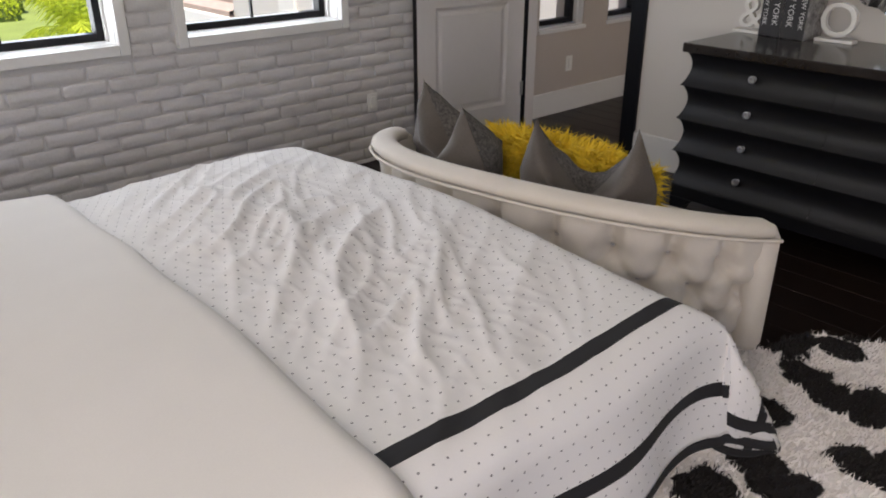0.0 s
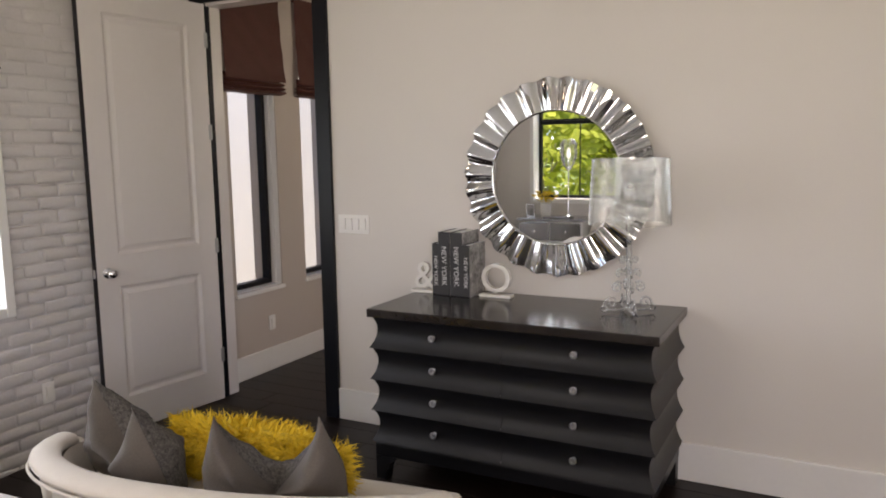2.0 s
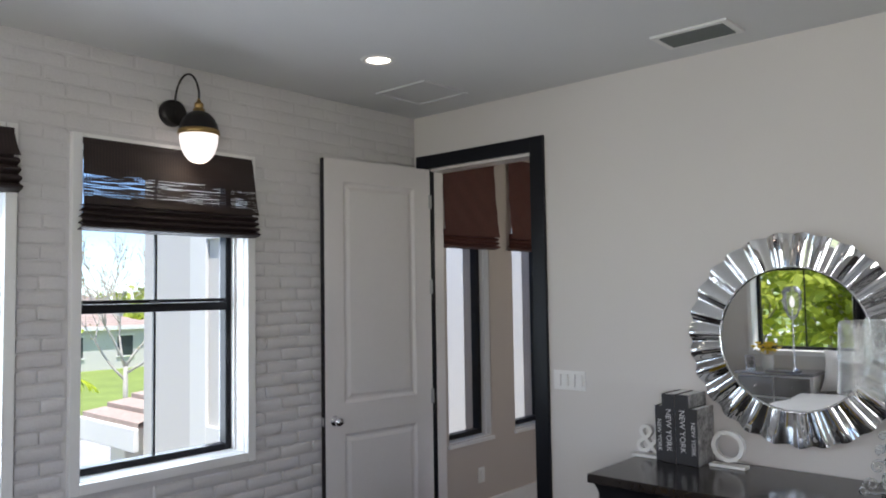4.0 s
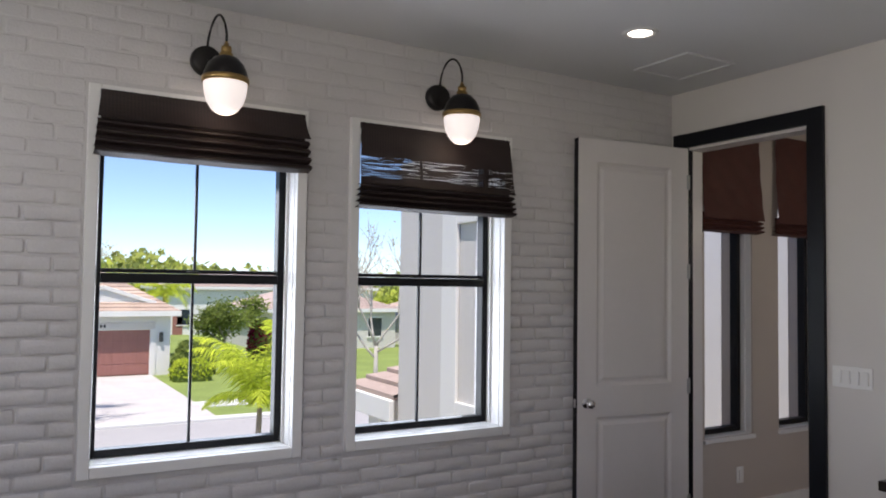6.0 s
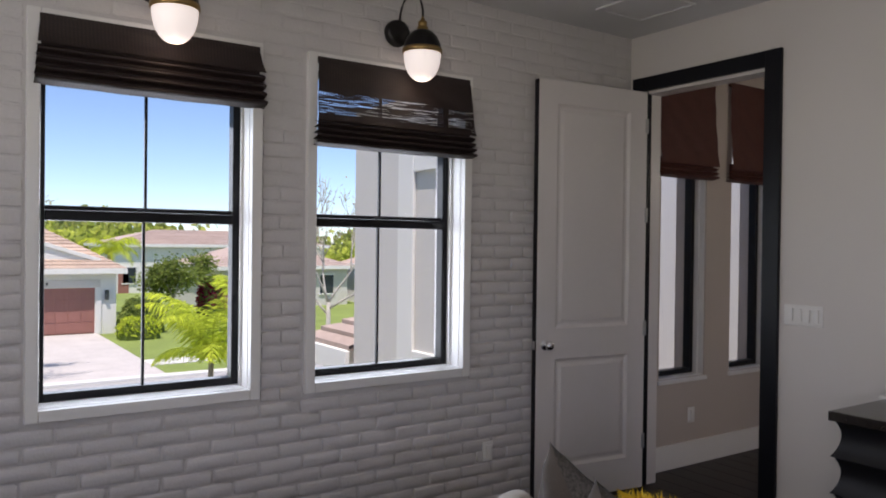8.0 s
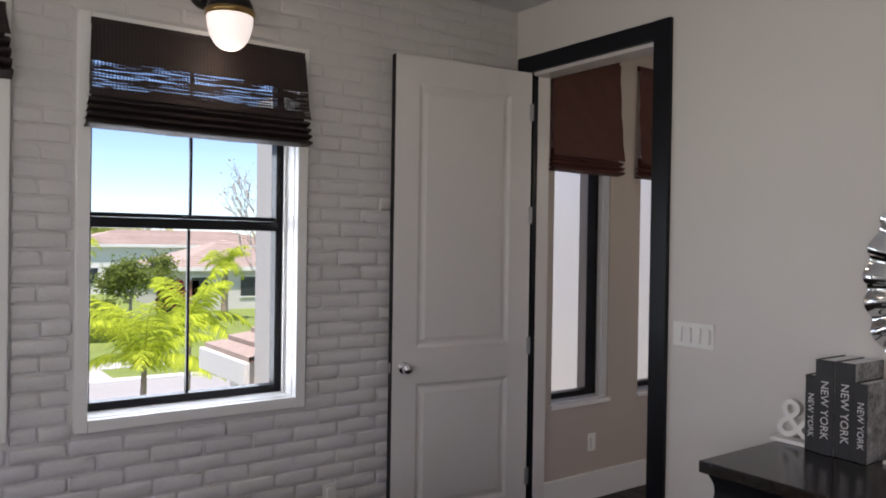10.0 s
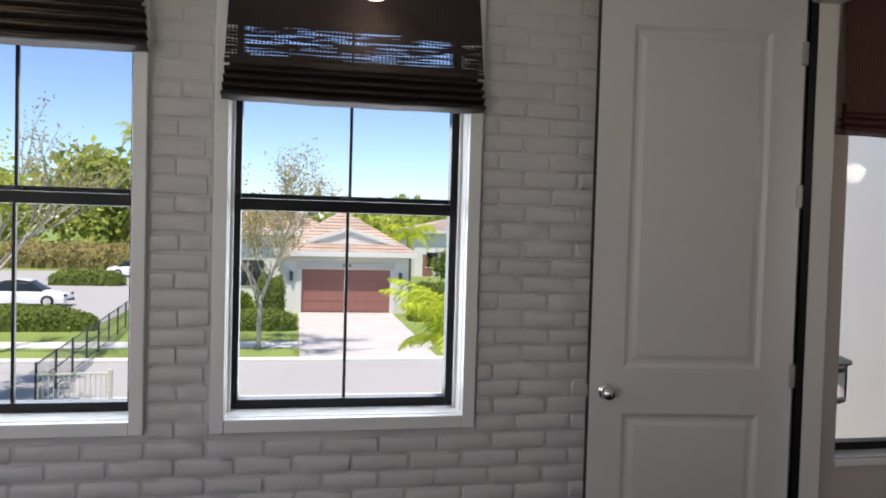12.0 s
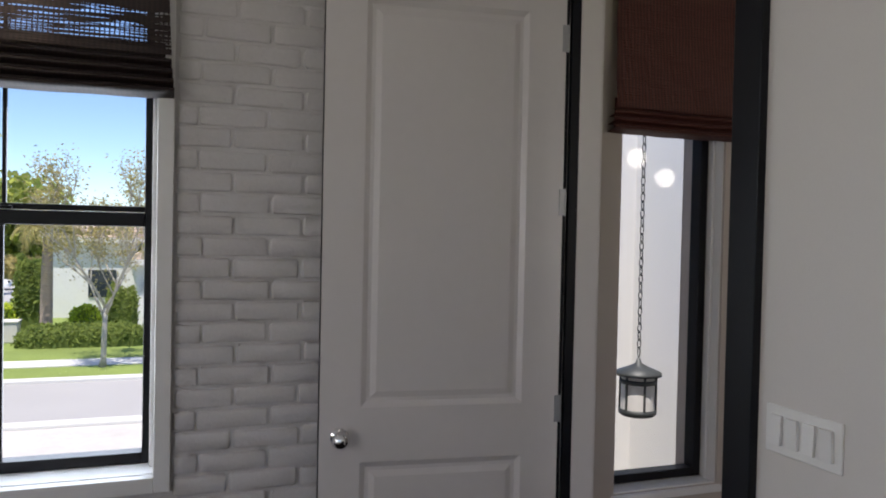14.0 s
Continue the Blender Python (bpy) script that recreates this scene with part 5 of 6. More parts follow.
M_FENCE = mat("dark_fence_metal", (0.05, 0.055, 0.055), 0.5, 0.2, bump=0.05)
M_MESH = mat("galvanised_fence_mesh", (0.20, 0.21, 0.21), 0.5, 0.3, bump=0.05)
M_WIN = mat("dark_far_window", (0.03, 0.04, 0.05), 0.08, var=0.2, bump=0)
L_GREEN = leaf_mat("fresh_green_leaves", (0.42, 0.52, 0.12))
L_DARK = leaf_mat("deep_green_leaves", (0.21, 0.29, 0.09))
L_OLIVE = leaf_mat("thin_olive_leaves", (0.37, 0.36, 0.18), 0.35)
L_PALM = leaf_mat("yellow_green_frond", (0.47, 0.60, 0.08), 0.35)
L_RED = leaf_mat("magenta_leaves", (0.22, 0.03, 0.075), 0.4)
L_WOOD = leaf_mat("far_woodland", (0.34, 0.42, 0.13), 0.45)

structure("ground", box((-600, -400, GZ - 0.5), (600, 1200, GZ)), M_GRASS, "green lawn ground reaching the horizon", "ground")
structure("road", box((-150, 22.1, GZ - 0.2), (150, 27.6, GZ + 0.02)), M_ROAD, "pale grey asphalt street", "road")
for ya, yb in ((27.6, 28.05), (21.65, 22.1)):
    structure("kerb", box((-150, ya, GZ - 0.2), (150, yb, GZ + 0.13), 0.03), M_CONC, "white concrete street kerb", "kerb")
structure("pavement", box((-150, 30.75, GZ - 0.1), (150, 32.15, GZ + 0.03)), M_CONC, "white concrete pavement beside the verge", "pavement")
structure("driveway", box((2.2, 28.06, GZ - 0.1), (7.25, 42.08, GZ + 0.045)), M_PAVER, "grey-pink paved driveway to the garage", "driveway")
structure("parking_lot", box((-70, 37.0, GZ - 0.1), (-6.6, 72, GZ + 0.025)), M_ROAD, "pale asphalt parking lot", "parking lot")
structure("front_driveway", box((-1.2, 16.31, GZ - 0.1), (4.4, 21.64, GZ + 0.03)), M_PAVER, "pale paved driveway running to the street", "driveway")
structure("forecourt", box((-6, 5, GZ - 0.1), (12, 16.3, GZ + 0.02)), M_PAVER, "paved forecourt below the windows", "driveway")


def hip_roof(x0, x1, y0, y1, z, h, over, material, parent, along="x"):
    x0, x1, y0, y1 = x0 - over, x1 + over, y0 - over, y1 + over
    bm = bmesh.new()
    a = [bm.verts.new(p) for p in ((x0, y0, z), (x1, y0, z), (x1, y1, z), (x0, y1, z))]
    k = min(x1 - x0, y1 - y0) / 2
    if x1 - x0 > y1 - y0:
        r = [bm.verts.new(p) for p in ((x0 + k, (y0 + y1) / 2, z + h), (x1 - k, (y0 + y1) / 2, z + h))]
        for f in ((a[0], a[1], r[1], r[0]), (a[1], a[2], r[1]), (a[2], a[3], r[0], r[1]), (a[3], a[0], r[0])):
            bm.faces.new(f)
    else:
        r = [bm.verts.new(p) for p in (((x0 + x1) / 2, y0 + k, z + h), ((x0 + x1) / 2, y1 - k, z + h))]
        for f in ((a[0], a[1], r[0]), (a[1], a[2], r[1], r[0]), (a[2], a[3], r[1]), (a[3], a[0], r[0], r[1])):
            bm.faces.new(f)
    bm.faces.new(a[::-1])
    roof = part("roof", bm, material, parent)
    # courses of tiles: raised bands up the slope that faces the street
    n = int(math.hypot(h, k) / 0.34)
    for i in range(n):
        t0, t1 = i / n, (i + 0.82) / n
        cb = bmesh.new()
        lift = 0.055
        q = []
        for t, up in ((t0, lift), (t1, 0.012)):
            xa, xb = x0 + k * t + 0.02, x1 - k * t - 0.02
            if x1 - x0 <= y1 - y0:
                pass
            q.append([cb.verts.new((xa, y0 + k * t, z + h * t + up)), cb.verts.new((xb, y0 + k * t, z + h * t + up))])
        low = [cb.verts.new((q[0][0].co.x, q[0][0].co.y, q[0][0].co.z - lift)), cb.verts.new((q[0][1].co.x, q[0][1].co.y, q[0][1].co.z - lift))]
        cb.faces.new((q[0][0], q[0][1], q[1][1], q[1][0])), cb.faces.new((low[0], low[1], q[0][1], q[0][0]))
        part("tile_course", cb, material, roof)
    part("fascia", box((x0, y0 - 0.02, z - 0.26), (x1, y0 + 0.04, z + 0.02), 0.01), M_STUCCO, parent)
    part("fascia", box((x1 - 0.04, y0 + 0.041, z - 0.26), (x1 + 0.02, y1, z + 0.02), 0.01), M_STUCCO, parent)
    part("fascia", box((x0 - 0.02, y0 + 0.041, z - 0.26), (x0 + 0.04, y1, z + 0.02), 0.01), M_STUCCO, parent)
    return roof


# the house across the street
hs = thing("house", (4.7, 47, GZ), "white single-storey house with brown tile roof and brown garage door", "house")
FX0, FX1, FY, EAVE, GL, GR = 1.35, 8.15, 42.1, GZ + 3.3, 2.36, 7.14
bmw = wall_with_holes("y", FY, FY + 0.3, FX0, FX1, GZ, EAVE, [(GL, GR, GZ, GZ + 2.38)])
part("wall", bmw, M_STUCCO, hs)
part("wall", box((FX0, FY + 0.3, GZ), (FX0 + 0.3, 53, EAVE)), M_STUCCO, hs)
part("wall", box((FX1 - 0.3, FY + 0.3, GZ), (FX1, 53, EAVE)), M_STUCCO, hs)
part("lintel_band", box((GL - 0.25, FY - 0.04, GZ + 2.42), (GR + 0.25, FY, GZ + 2.78), 0.01), M_STUCCOG, hs, "grey band above the garage door")
for px in (GL - 0.3, GR + 0.02):
    part("door_surround", box((px, FY - 0.05, GZ), (px + 0.28, FY - 0.001, GZ + 2.41), 0.01), M_STUCCO, hs)
gd = part("garage_door", box((GL, FY + 0.10, GZ + 0.045), (GR, FY + 0.15, GZ + 2.38)), M_GARAGE, hs, "brown panelled garage door")
PW = (GR - GL - 0.06) / 8
for r in range(4):
    for c in range(8):
        part("door_panel", box((GL + 0.04 + c * PW, FY + 0.085, GZ + 0.085 + r * 0.575), (GL + 0.04 + c * PW + PW - 0.05, FY + 0.0995, GZ + 0.085 + r * 0.575 + 0.525), 0.006), M_GARAGE, gd)
for lx in (GL - 0.55, GR + 0.55):
    part("wall_lantern", box((lx - 0.09, FY - 0.16, GZ + 1.75), (lx + 0.09, FY, GZ + 2.25), 0.03), M_FENCE, hs)
for k in range(3):
    part("house_number", box((4.55 + k * 0.17, FY - 0.055, GZ + 2.53), (4.65 + k * 0.17, FY - 0.04, GZ + 2.67)), M_FENCE, hs)
hip_roof(FX0, FX1, FY, 53, EAVE + 0.05, 2.25, 0.45, M_TILE, hs)
GX, GW, GB, GH, GY = 4.85, 2.5, GZ + 3.78, 0.80, FY + 0.30
gb = bmesh.new()
g0 = [gb.verts.new(p) for p in ((GX - GW, GY, GB), (GX + GW, GY, GB), (GX, GY, GB + GH))]
g1 = [gb.verts.new(p) for p in ((GX - GW, GY + 2.9, GB), (GX + GW, GY + 2.9, GB), (GX, GY + 2.9, GB + GH))]
gb.faces.new(g0), gb.faces.new((g0[1], g1[1], g1[2], g0[2])), gb.faces.new((g0[2], g1[2], g1[0], g0[0]))
part("gable", gb, M_STUCCO, hs, "small pale gable above the garage")
gang, glen = math.degrees(math.atan2(GH, GW)), math.hypot(GH, GW) + 0.08
for sx in (-1, 1):
    turn = pose(0, 0, 0, 0, gang, 0) if sx > 0 else pose(0, 0, 0, 0, 0, 180) @ pose(0, 0, 0, 0, gang, 0)
    tb = box((0, -0.06 if sx > 0 else -2.6, 0.03), (glen, 2.6 if sx > 0 else 0.06, 0.09), 0.01)
    part("gable_roof", move(tb, Matrix.Translation((GX, GY, GB + GH)) @ turn), M_TILE, hs)
    vb = box((0, -0.10 if sx > 0 else 0.061, -0.10), (glen, -0.061 if sx > 0 else 0.10, 0.10), 0.01)
    part("barge_board", move(vb, Matrix.Translation((GX, GY, GB + GH)) @ turn), M_STUCCO, hs, "white barge board")
part("rear_wing", box((-3.0, 46.5, GZ), (1.3, 57, GZ + 4.3)), M_STUCCO, hs)
part("wing_window", box((-1.2, 46.44, GZ + 1.1), (0.2, 46.5, GZ + 2.6), 0.01), M_WIN, hs)
hip_roof(-3.0, 4.0, 46.5, 57, GZ + 4.35, 1.9, 0.4, M_TILE, hs)


def far_house(x0, x1, y0, y1, h, roof_h, label, wall, roofm):
    f = thing("house", ((x0 + x1) / 2, (y0 + y1) / 2, GZ), label, "house", "neighbouring houses")
    part("wall", box((x0, y0, GZ), (x1, y1, GZ + h)), wall, f)
    hip_roof(x0, x1, y0, y1, GZ + h, roof_h, 0.4, roofm, f)
    n = max(2, int((x1 - x0) / 3))
    for k in range(n):
        xw = x0 + (x1 - x0) * (k + 0.5) / n
        w = part("window", box((xw - 0.55, y0 - 0.04, GZ + 0.9), (xw + 0.55, y0 - 0.002, GZ + 2.3), 0.01), M_WIN, f)
        part("frame", box((xw - 0.65, y0 - 0.06, GZ + 2.3), (xw + 0.65, y0 - 0.001, GZ + 2.42), 0.01), M_STUCCO, w)
        part("sill", box((xw - 0.65, y0 - 0.09, GZ + 0.80), (xw + 0.65, y0 - 0.001, GZ + 0.899), 0.01), M_STUCCO, w)
    part("door", box((x0 + 0.8, y0 - 0.04, GZ), (x0 + 1.7, y0 - 0.002, GZ + 2.1), 0.01), M_GARAGE, f)
    return f


far_house(16.5, 27.0, 53, 63, 3.0, 1.9, "grey stucco neighbouring house with pale tile roof", M_STUCCOG, M_TILEG)
far_house(28.5, 38.0, 47, 57, 3.1, 2.0, "white neighbouring house with brown tile roof", M_STUCCO, M_TILE)
far_house(13.2, 34.0, 72, 82, 4.4, 1.4, "long white house far down the street", M_STUCCO, M_TILEG)
far_house(42.0, 54.0, 47, 57, 3.4, 2.0, "white house further along the street", M_STUCCO, M_TILE)


# the entry tower beside the bedroom window, with its lantern
tw = thing("entry_tower", (5.4, 6.0, GZ), "white stucco entry tower with framed niche and tiled porch roof", "tower", "", "structure")
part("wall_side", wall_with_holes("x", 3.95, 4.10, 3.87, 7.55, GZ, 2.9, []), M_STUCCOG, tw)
for lo, hi in (((3.91, 6.31, 0.22), (3.949, 6.59, 2.47)), ((3.91, 4.72, 0.22), (3.949, 5.0, 2.47)), ((3.91, 5.001, 2.17), (3.949, 6.309, 2.47)), ((3.91, 5.001, 0.22), (3.949, 6.309, 0.49))):
    part("niche_frame", box(lo, hi, 0.01), M_STUCCO, tw)
part("wall_far", box((6.75, 3.87, GZ), (6.95, 7.55, 2.9)), M_STUCCO, tw)
part("pier", box((4.101, 7.25, GZ), (4.4, 7.549, 2.9)), M_STUCCO, tw)
part("pier", box((6.45, 7.25, GZ), (6.749, 7.549, 2.9)), M_STUCCO, tw)
part("lantern_arm", tube([(5.42, 3.862, 2.62), (5.42, 5.27, 2.62)], 0.018, 8), M_FENCE, tw)
part("porch_deck", box((4.101, 3.87, GZ), (6.749, 9.3, GZ + 0.3)), M_CONC, tw)

ln = thing("hanging_lantern", (5.42, 5.25, 0.45), "dark metal hanging lantern with white glass on a chain", "lantern")
lc = Vector((5.42, 5.25, -0.12))
part("roof_cap", lathe([(0.001, 0.935), (0.012, 0.93), (0.02, 0.90), (0.07, 0.875), (0.145, 0.845), (0.148, 0.825), (0.11, 0.822)], lc, 24), M_FENCE, ln, smooth=True)
part("glass", lathe([(0.105, 0.822), (0.108, 0.60)], lc, 24), M_LETTER, ln, "frosted white glass", True)
part("bottom_ring", lathe([(0.11, 0.61), (0.118, 0.605), (0.12, 0.58), (0.10, 0.565), (0.001, 0.56)], lc, 24), M_FENCE, ln, smooth=True)
part("top_ring", lathe([(0.109, 0.80), (0.118, 0.795), (0.118, 0.775), (0.109, 0.77)], lc, 24), M_FENCE, ln, smooth=True)
for k in range(6):
    a = k * math.pi / 3 + 0.3
    part("bar", tube([(lc.x + 0.112 * math.cos(a), lc.y + 0.112 * math.sin(a), lc.z + 0.60), (lc.x + 0.112 * math.cos(a), lc.y + 0.112 * math.sin(a), lc.z + 0.82)], 0.008, 6), M_FENCE, ln)
zc = lc.z + 0.94
k = 0
while zc < 2.56:
    ring = [(0.013 * math.sin(a), 0.033 * math.cos(a)) for a in [i * 2 * math.pi / 10 for i in range(11)]]
    pts = [(lc.x + (r if k % 2 else 0), lc.y + (0 if k % 2 else r), zc + 0.03 + z) for r, z in ring]
    part("chain_link", tube(pts, 0.0042, 5), M_FENCE, ln)
    zc += 0.052
    k += 1

# porch roof in front of the tower: tile courses falling to the side
pr = thing("porch_roof", (5.5, 8.7, 0.2), "low brown tiled porch roof beside the tower", "roof", "", "structure")
PE, PX0, PY0, PY1 = 0.33, 3.90, 7.56, 8.88
bm = bmesh.new()
base = [bm.verts.new(p) for p in ((PX0, PY0, PE), (6.95, PY0, PE), (6.95, PY1, PE), (PX0, PY1, PE))]
rg = [bm.verts.new(p) for p in ((5.4, PY0, PE + 0.62), (5.4, PY0 + 0.35, PE + 0.62))]
for f in ((base[0], rg[0], rg[1], base[3]), (base[1], base[2], rg[1], rg[0]), (base[3], rg[1], base[2]), tuple(base)):
    bm.faces.new(f)
part("roof_deck", bm, M_TILEG, pr)
for i in range(7):
    t0, t1 = i / 7, (i + 0.93) / 7
    cb = bmesh.new()
    far0, far1 = PY1 - 0.97 * t0, PY1 - 0.97 * t1
    xa, xb, za, zb = PX0 + 1.5 * t0, PX0 + 1.5 * t1, PE + 0.62 * t0, PE + 0.62 * t1
    q = [cb.verts.new(p) for p in ((xa, PY0, za + 0.05), (xa, far0, za + 0.05), (xb, far1, zb + 0.012), (xb, PY0, zb + 0.012), (xa, PY0, za), (xa, far0, za))]
    cb.faces.new(q[:4]), cb.faces.new((q[4], q[5], q[1], q[0]))
    part("tile_course", cb, M_TILEG, pr)
part("fascia", box((PX0 - 0.05, PY0, PE - 0.24), (PX0 + 0.01, PY1 + 0.05, PE - 0.002), 0.01), M_STUCCO, pr)
part("fascia", box((PX0 + 0.011, PY1 - 0.01, PE - 0.24), (6.95, PY1 + 0.05, PE - 0.002), 0.01), M_STUCCO, pr)
for cx in (4.25, 6.6):
    part("column", box((cx - 0.17, 8.25, GZ), (cx + 0.17, 8.59, PE - 0.005), 0.02), M_STUCCO, pr)


def branch(bm, p, d, length, r, depth, rnd, tips, spread=0.7):
    pts = [p]
    q = p.copy()
    dd = d.copy()
    for k in range(4):
        dd = (dd + Vector((rnd.uniform(-1, 1), rnd.uniform(-1, 1), rnd.uniform(-0.3, 0.6))) * 0.16).normalized()
        q = q + dd * length / 4
        pts.append(q)
    tube(pts, [r * (1 - 0.5 * k / 4) for k in range(5)], 6 if r > 0.03 else 4, bm)
    tips.append((pts[2], 0.6))
    if depth == 0:
        tips.append((q, 1.0))
        return
    for k in range(rnd.choice((2, 3, 3))):
        nd = (dd + Vector((rnd.uniform(-1, 1), rnd.uniform(-1, 1), rnd.uniform(-0.2, 0.7))) * spread).normalized()
        branch(bm, pts[rnd.choice((2, 3, 4))], nd, length * rnd.uniform(0.6, 0.8), max(0.016, r * 0.62), depth - 1, rnd, tips, spread)


def leaf_cloud(rnd, tips, n, size, radius, flat=0.8):
    vs, fs = [], []
    for _ in range(n):
        c, w = rnd.choice(tips)
        p = c + Vector((rnd.gauss(0, 1), rnd.gauss(0, 1), rnd.gauss(0, flat))) * radius
        a = Vector((rnd.uniform(-1, 1), rnd.uniform(-1, 1), rnd.uniform(-0.6, 0.6))).normalized()
        b = a.cross(Vector((rnd.uniform(-1, 1), rnd.uniform(-1, 1), rnd.uniform(-1, 1)))).normalized()
        s = size * rnd.uniform(0.6, 1.3)
        i = len(vs)
        vs += [p - a * s, p - b * s * 0.45, p + a * s, p + b * s * 0.45]
        fs.append((i, i + 1, i + 2, i + 3))
    return vs, fs


def crown_part(name, vs, fs, material, parent):
    me = bpy.data.meshes.new(name)
    me.from_pydata([tuple(v) for v in vs], [], fs)
    me.materials.append(material)
    ob = new(name, me)
    if parent:
        ob.parent = parent
        ob.matrix_parent_inverse = Matrix.Translation(parent.matrix_basis.translation).inverted()
    return ob


def tree(x, y, trunk_h, limb, r, depth, n, leaf, radius, material, label, seed, name="tree", spread=0.7, z=GZ):
    rnd = random.Random(seed)
    t = thing(name, (x, y, z), label, "tree", "street trees")
    bm = bmesh.new()
    tips = []
    top = Vector((x + rnd.uniform(-0.1, 0.1), y, z + trunk_h))
    tube([(x, y, z), (x + 0.03, y, z + 0.25), tuple((Vector((x, y, z)) + top) / 2), tuple(top)], [r * 1.5, r * 1.05, r * 0.95, r * 0.8], 8, bm)
    for k in range(5):
        a = k * 1.257 + rnd.uniform(-0.4, 0.4)
        branch(bm, top - Vector((0, 0, trunk_h * 0.12 * (k % 3))), Vector((math.cos(a) * 0.75, math.sin(a) * 0.75, rnd.uniform(0.5, 1.3))).normalized(), limb * rnd.uniform(0.8, 1.15), r * 0.55, depth, rnd, tips, spread)
    part("trunk", bm, M_BARK, t, "", True)
    if n:
        vs, fs = leaf_cloud(rnd, tips, n, leaf, radius)
        crown_part("crown", vs, fs, material, t)
    return t


tree(-7.5, 20.2, 1.9, 2.5, 0.13, 3, 9500, 0.10, 0.30, L_GREEN, "young green street tree with open leafy crown", 21)
tree(-8.7, 29.6, 2.7, 2.5, 0.11, 3, 1600, 0.08, 0.14, L_OLIVE, "thin nearly bare street tree", 22, spread=0.5)
tree(0.62, 30.4, 2.1, 2.5, 0.095, 4, 8500, 0.06, 0.20, L_OLIVE, "sparse street tree with thin olive leaves", 23, spread=0.6)
tree(14.2, 29.6, 2.3, 2.4, 0.11, 4, 900, 0.06, 0.2, L_OLIVE, "bare-branched young street tree on the verge", 29, spread=0.55)
tree(12.1, 46.5, 1.5, 1.25, 0.10, 3, 5200, 0.13, 0.30, L_DARK, "dense green garden tree on the lawn", 24)
tree(-4.6, 3.6, 2.6, 1.9, 0.14, 3, 6000, 0.13, 0.36, L_GREEN, "leafy garden tree beside the house", 25)
tree(-5.4, 1.4, 2.4, 1.9, 0.14, 3, 5000, 0.13, 0.36, L_GREEN, "leafy garden tree beside the house", 26)
tree(-7.6, 5.2, 3.2, 2.3, 0.16, 3, 6000, 0.15, 0.42, L_GREEN, "tall leafy garden tree beside the house", 27)
tree(-13.5, 33.0, 1.9, 1.8, 0.12, 3, 3600, 0.14, 0.32, L_GREEN, "green tree beside the parking lot", 28)


def palm(x, y, trunk_h, length, n, seed, label, r=0.09, droop=1.0, material=None):
    rnd = random.Random(seed)
    t = thing("palm_tree", (x, y, GZ), label, "palm tree", "palm trees")
    top = Vector((x + 0.05, y, GZ + trunk_h))
    part("trunk", tube([(x, y, GZ), (x, y, GZ + 0.2), (x + 0.02, y, GZ + trunk_h * 0.6), tuple(top + Vector((0, 0, 0.25)))], [r * 1.6, r * 1.1, r, r * 0.75], 10), M_PALMBARK, t, "", True)
    for k in range(n):
        a = k * 2.4 + rnd.uniform(-0.2, 0.2)
        el = rnd.uniform(0.15, 1.45)
        out = Vector((math.cos(a), math.sin(a), 0))
        side = Vector((-math.sin(a), math.cos(a), 0))
        L = length * rnd.uniform(0.8, 1.1)
        pts = []
        p = top + Vector((0, 0, 0.15))
        e = el
        for i in range(11):
            pts.append(p.copy())
            p = p + (out * math.cos(e) + Vector((0, 0, math.sin(e)))) * (L / 10)
            e -= droop * (0.10 + 0.022 * i)
        bm = bmesh.new()
        tube(pts, [0.016 * (1 - 0.8 * i / 10) for i in range(11)], 4, bm)
        for i in range(1, 11):
            for h in range(5):
                f = (i - 1 + h / 5) / 10
                q = pts[i - 1].lerp(pts[i], h / 5)
                d = (pts[i] - pts[i - 1]).normalized()
                ll = L * 0.25 * math.sin(math.pi * min(1, 0.18 + 0.80 * f)) + 0.03
                for s in (-1, 1):
                    ld = (side * s * 0.8 + d * 0.65 + Vector((0, 0, rnd.uniform(-0.95, -0.05)))).normalized()
                    mid = q + ld * ll * 0.55
                    tip = q + ld * ll + Vector((0, 0, -0.22 * ll))
                    w = d * 0.019
                    v = [bm.verts.new(u) for u in (q - w * 0.5, q + w * 0.5, mid + w, mid - w, tip)]
                    bm.faces.new(v[:4]), bm.faces.new((v[3], v[2], v[4]))
        part("frond", bm, material or L_PALM, t)
    return t


palm(5.32, 17.1, 2.15, 2.1, 15, 31, "small yellow-green palm with arching fronds on the verge", 0.07, 0.8)
palm(6.6, 18.2, 2.9, 1.8, 11, 32, "small yellow-green palm with arching fronds near the street", 0.07, 0.8)
palm(-2.1, 37.6, 4.6, 2.3, 20, 33, "thick-trunked palm with drooping olive fronds", 0.24, 1.4, L_OLIVE)
palm(-9.5, 60.0, 10.6, 2.2, 16, 34, "tall slim palm beyond the parking lot", 0.16, 1.3, L_GREEN)
palm(9.6, 52.0, 3.9, 2.4, 16, 35, "palm behind the garage", 0.2, 1.2, L_PALM)
palm(17.5, 46.0, 3.2, 2.2, 16, 36, "palm among the neighbouring houses", 0.2, 1.2, L_PALM)


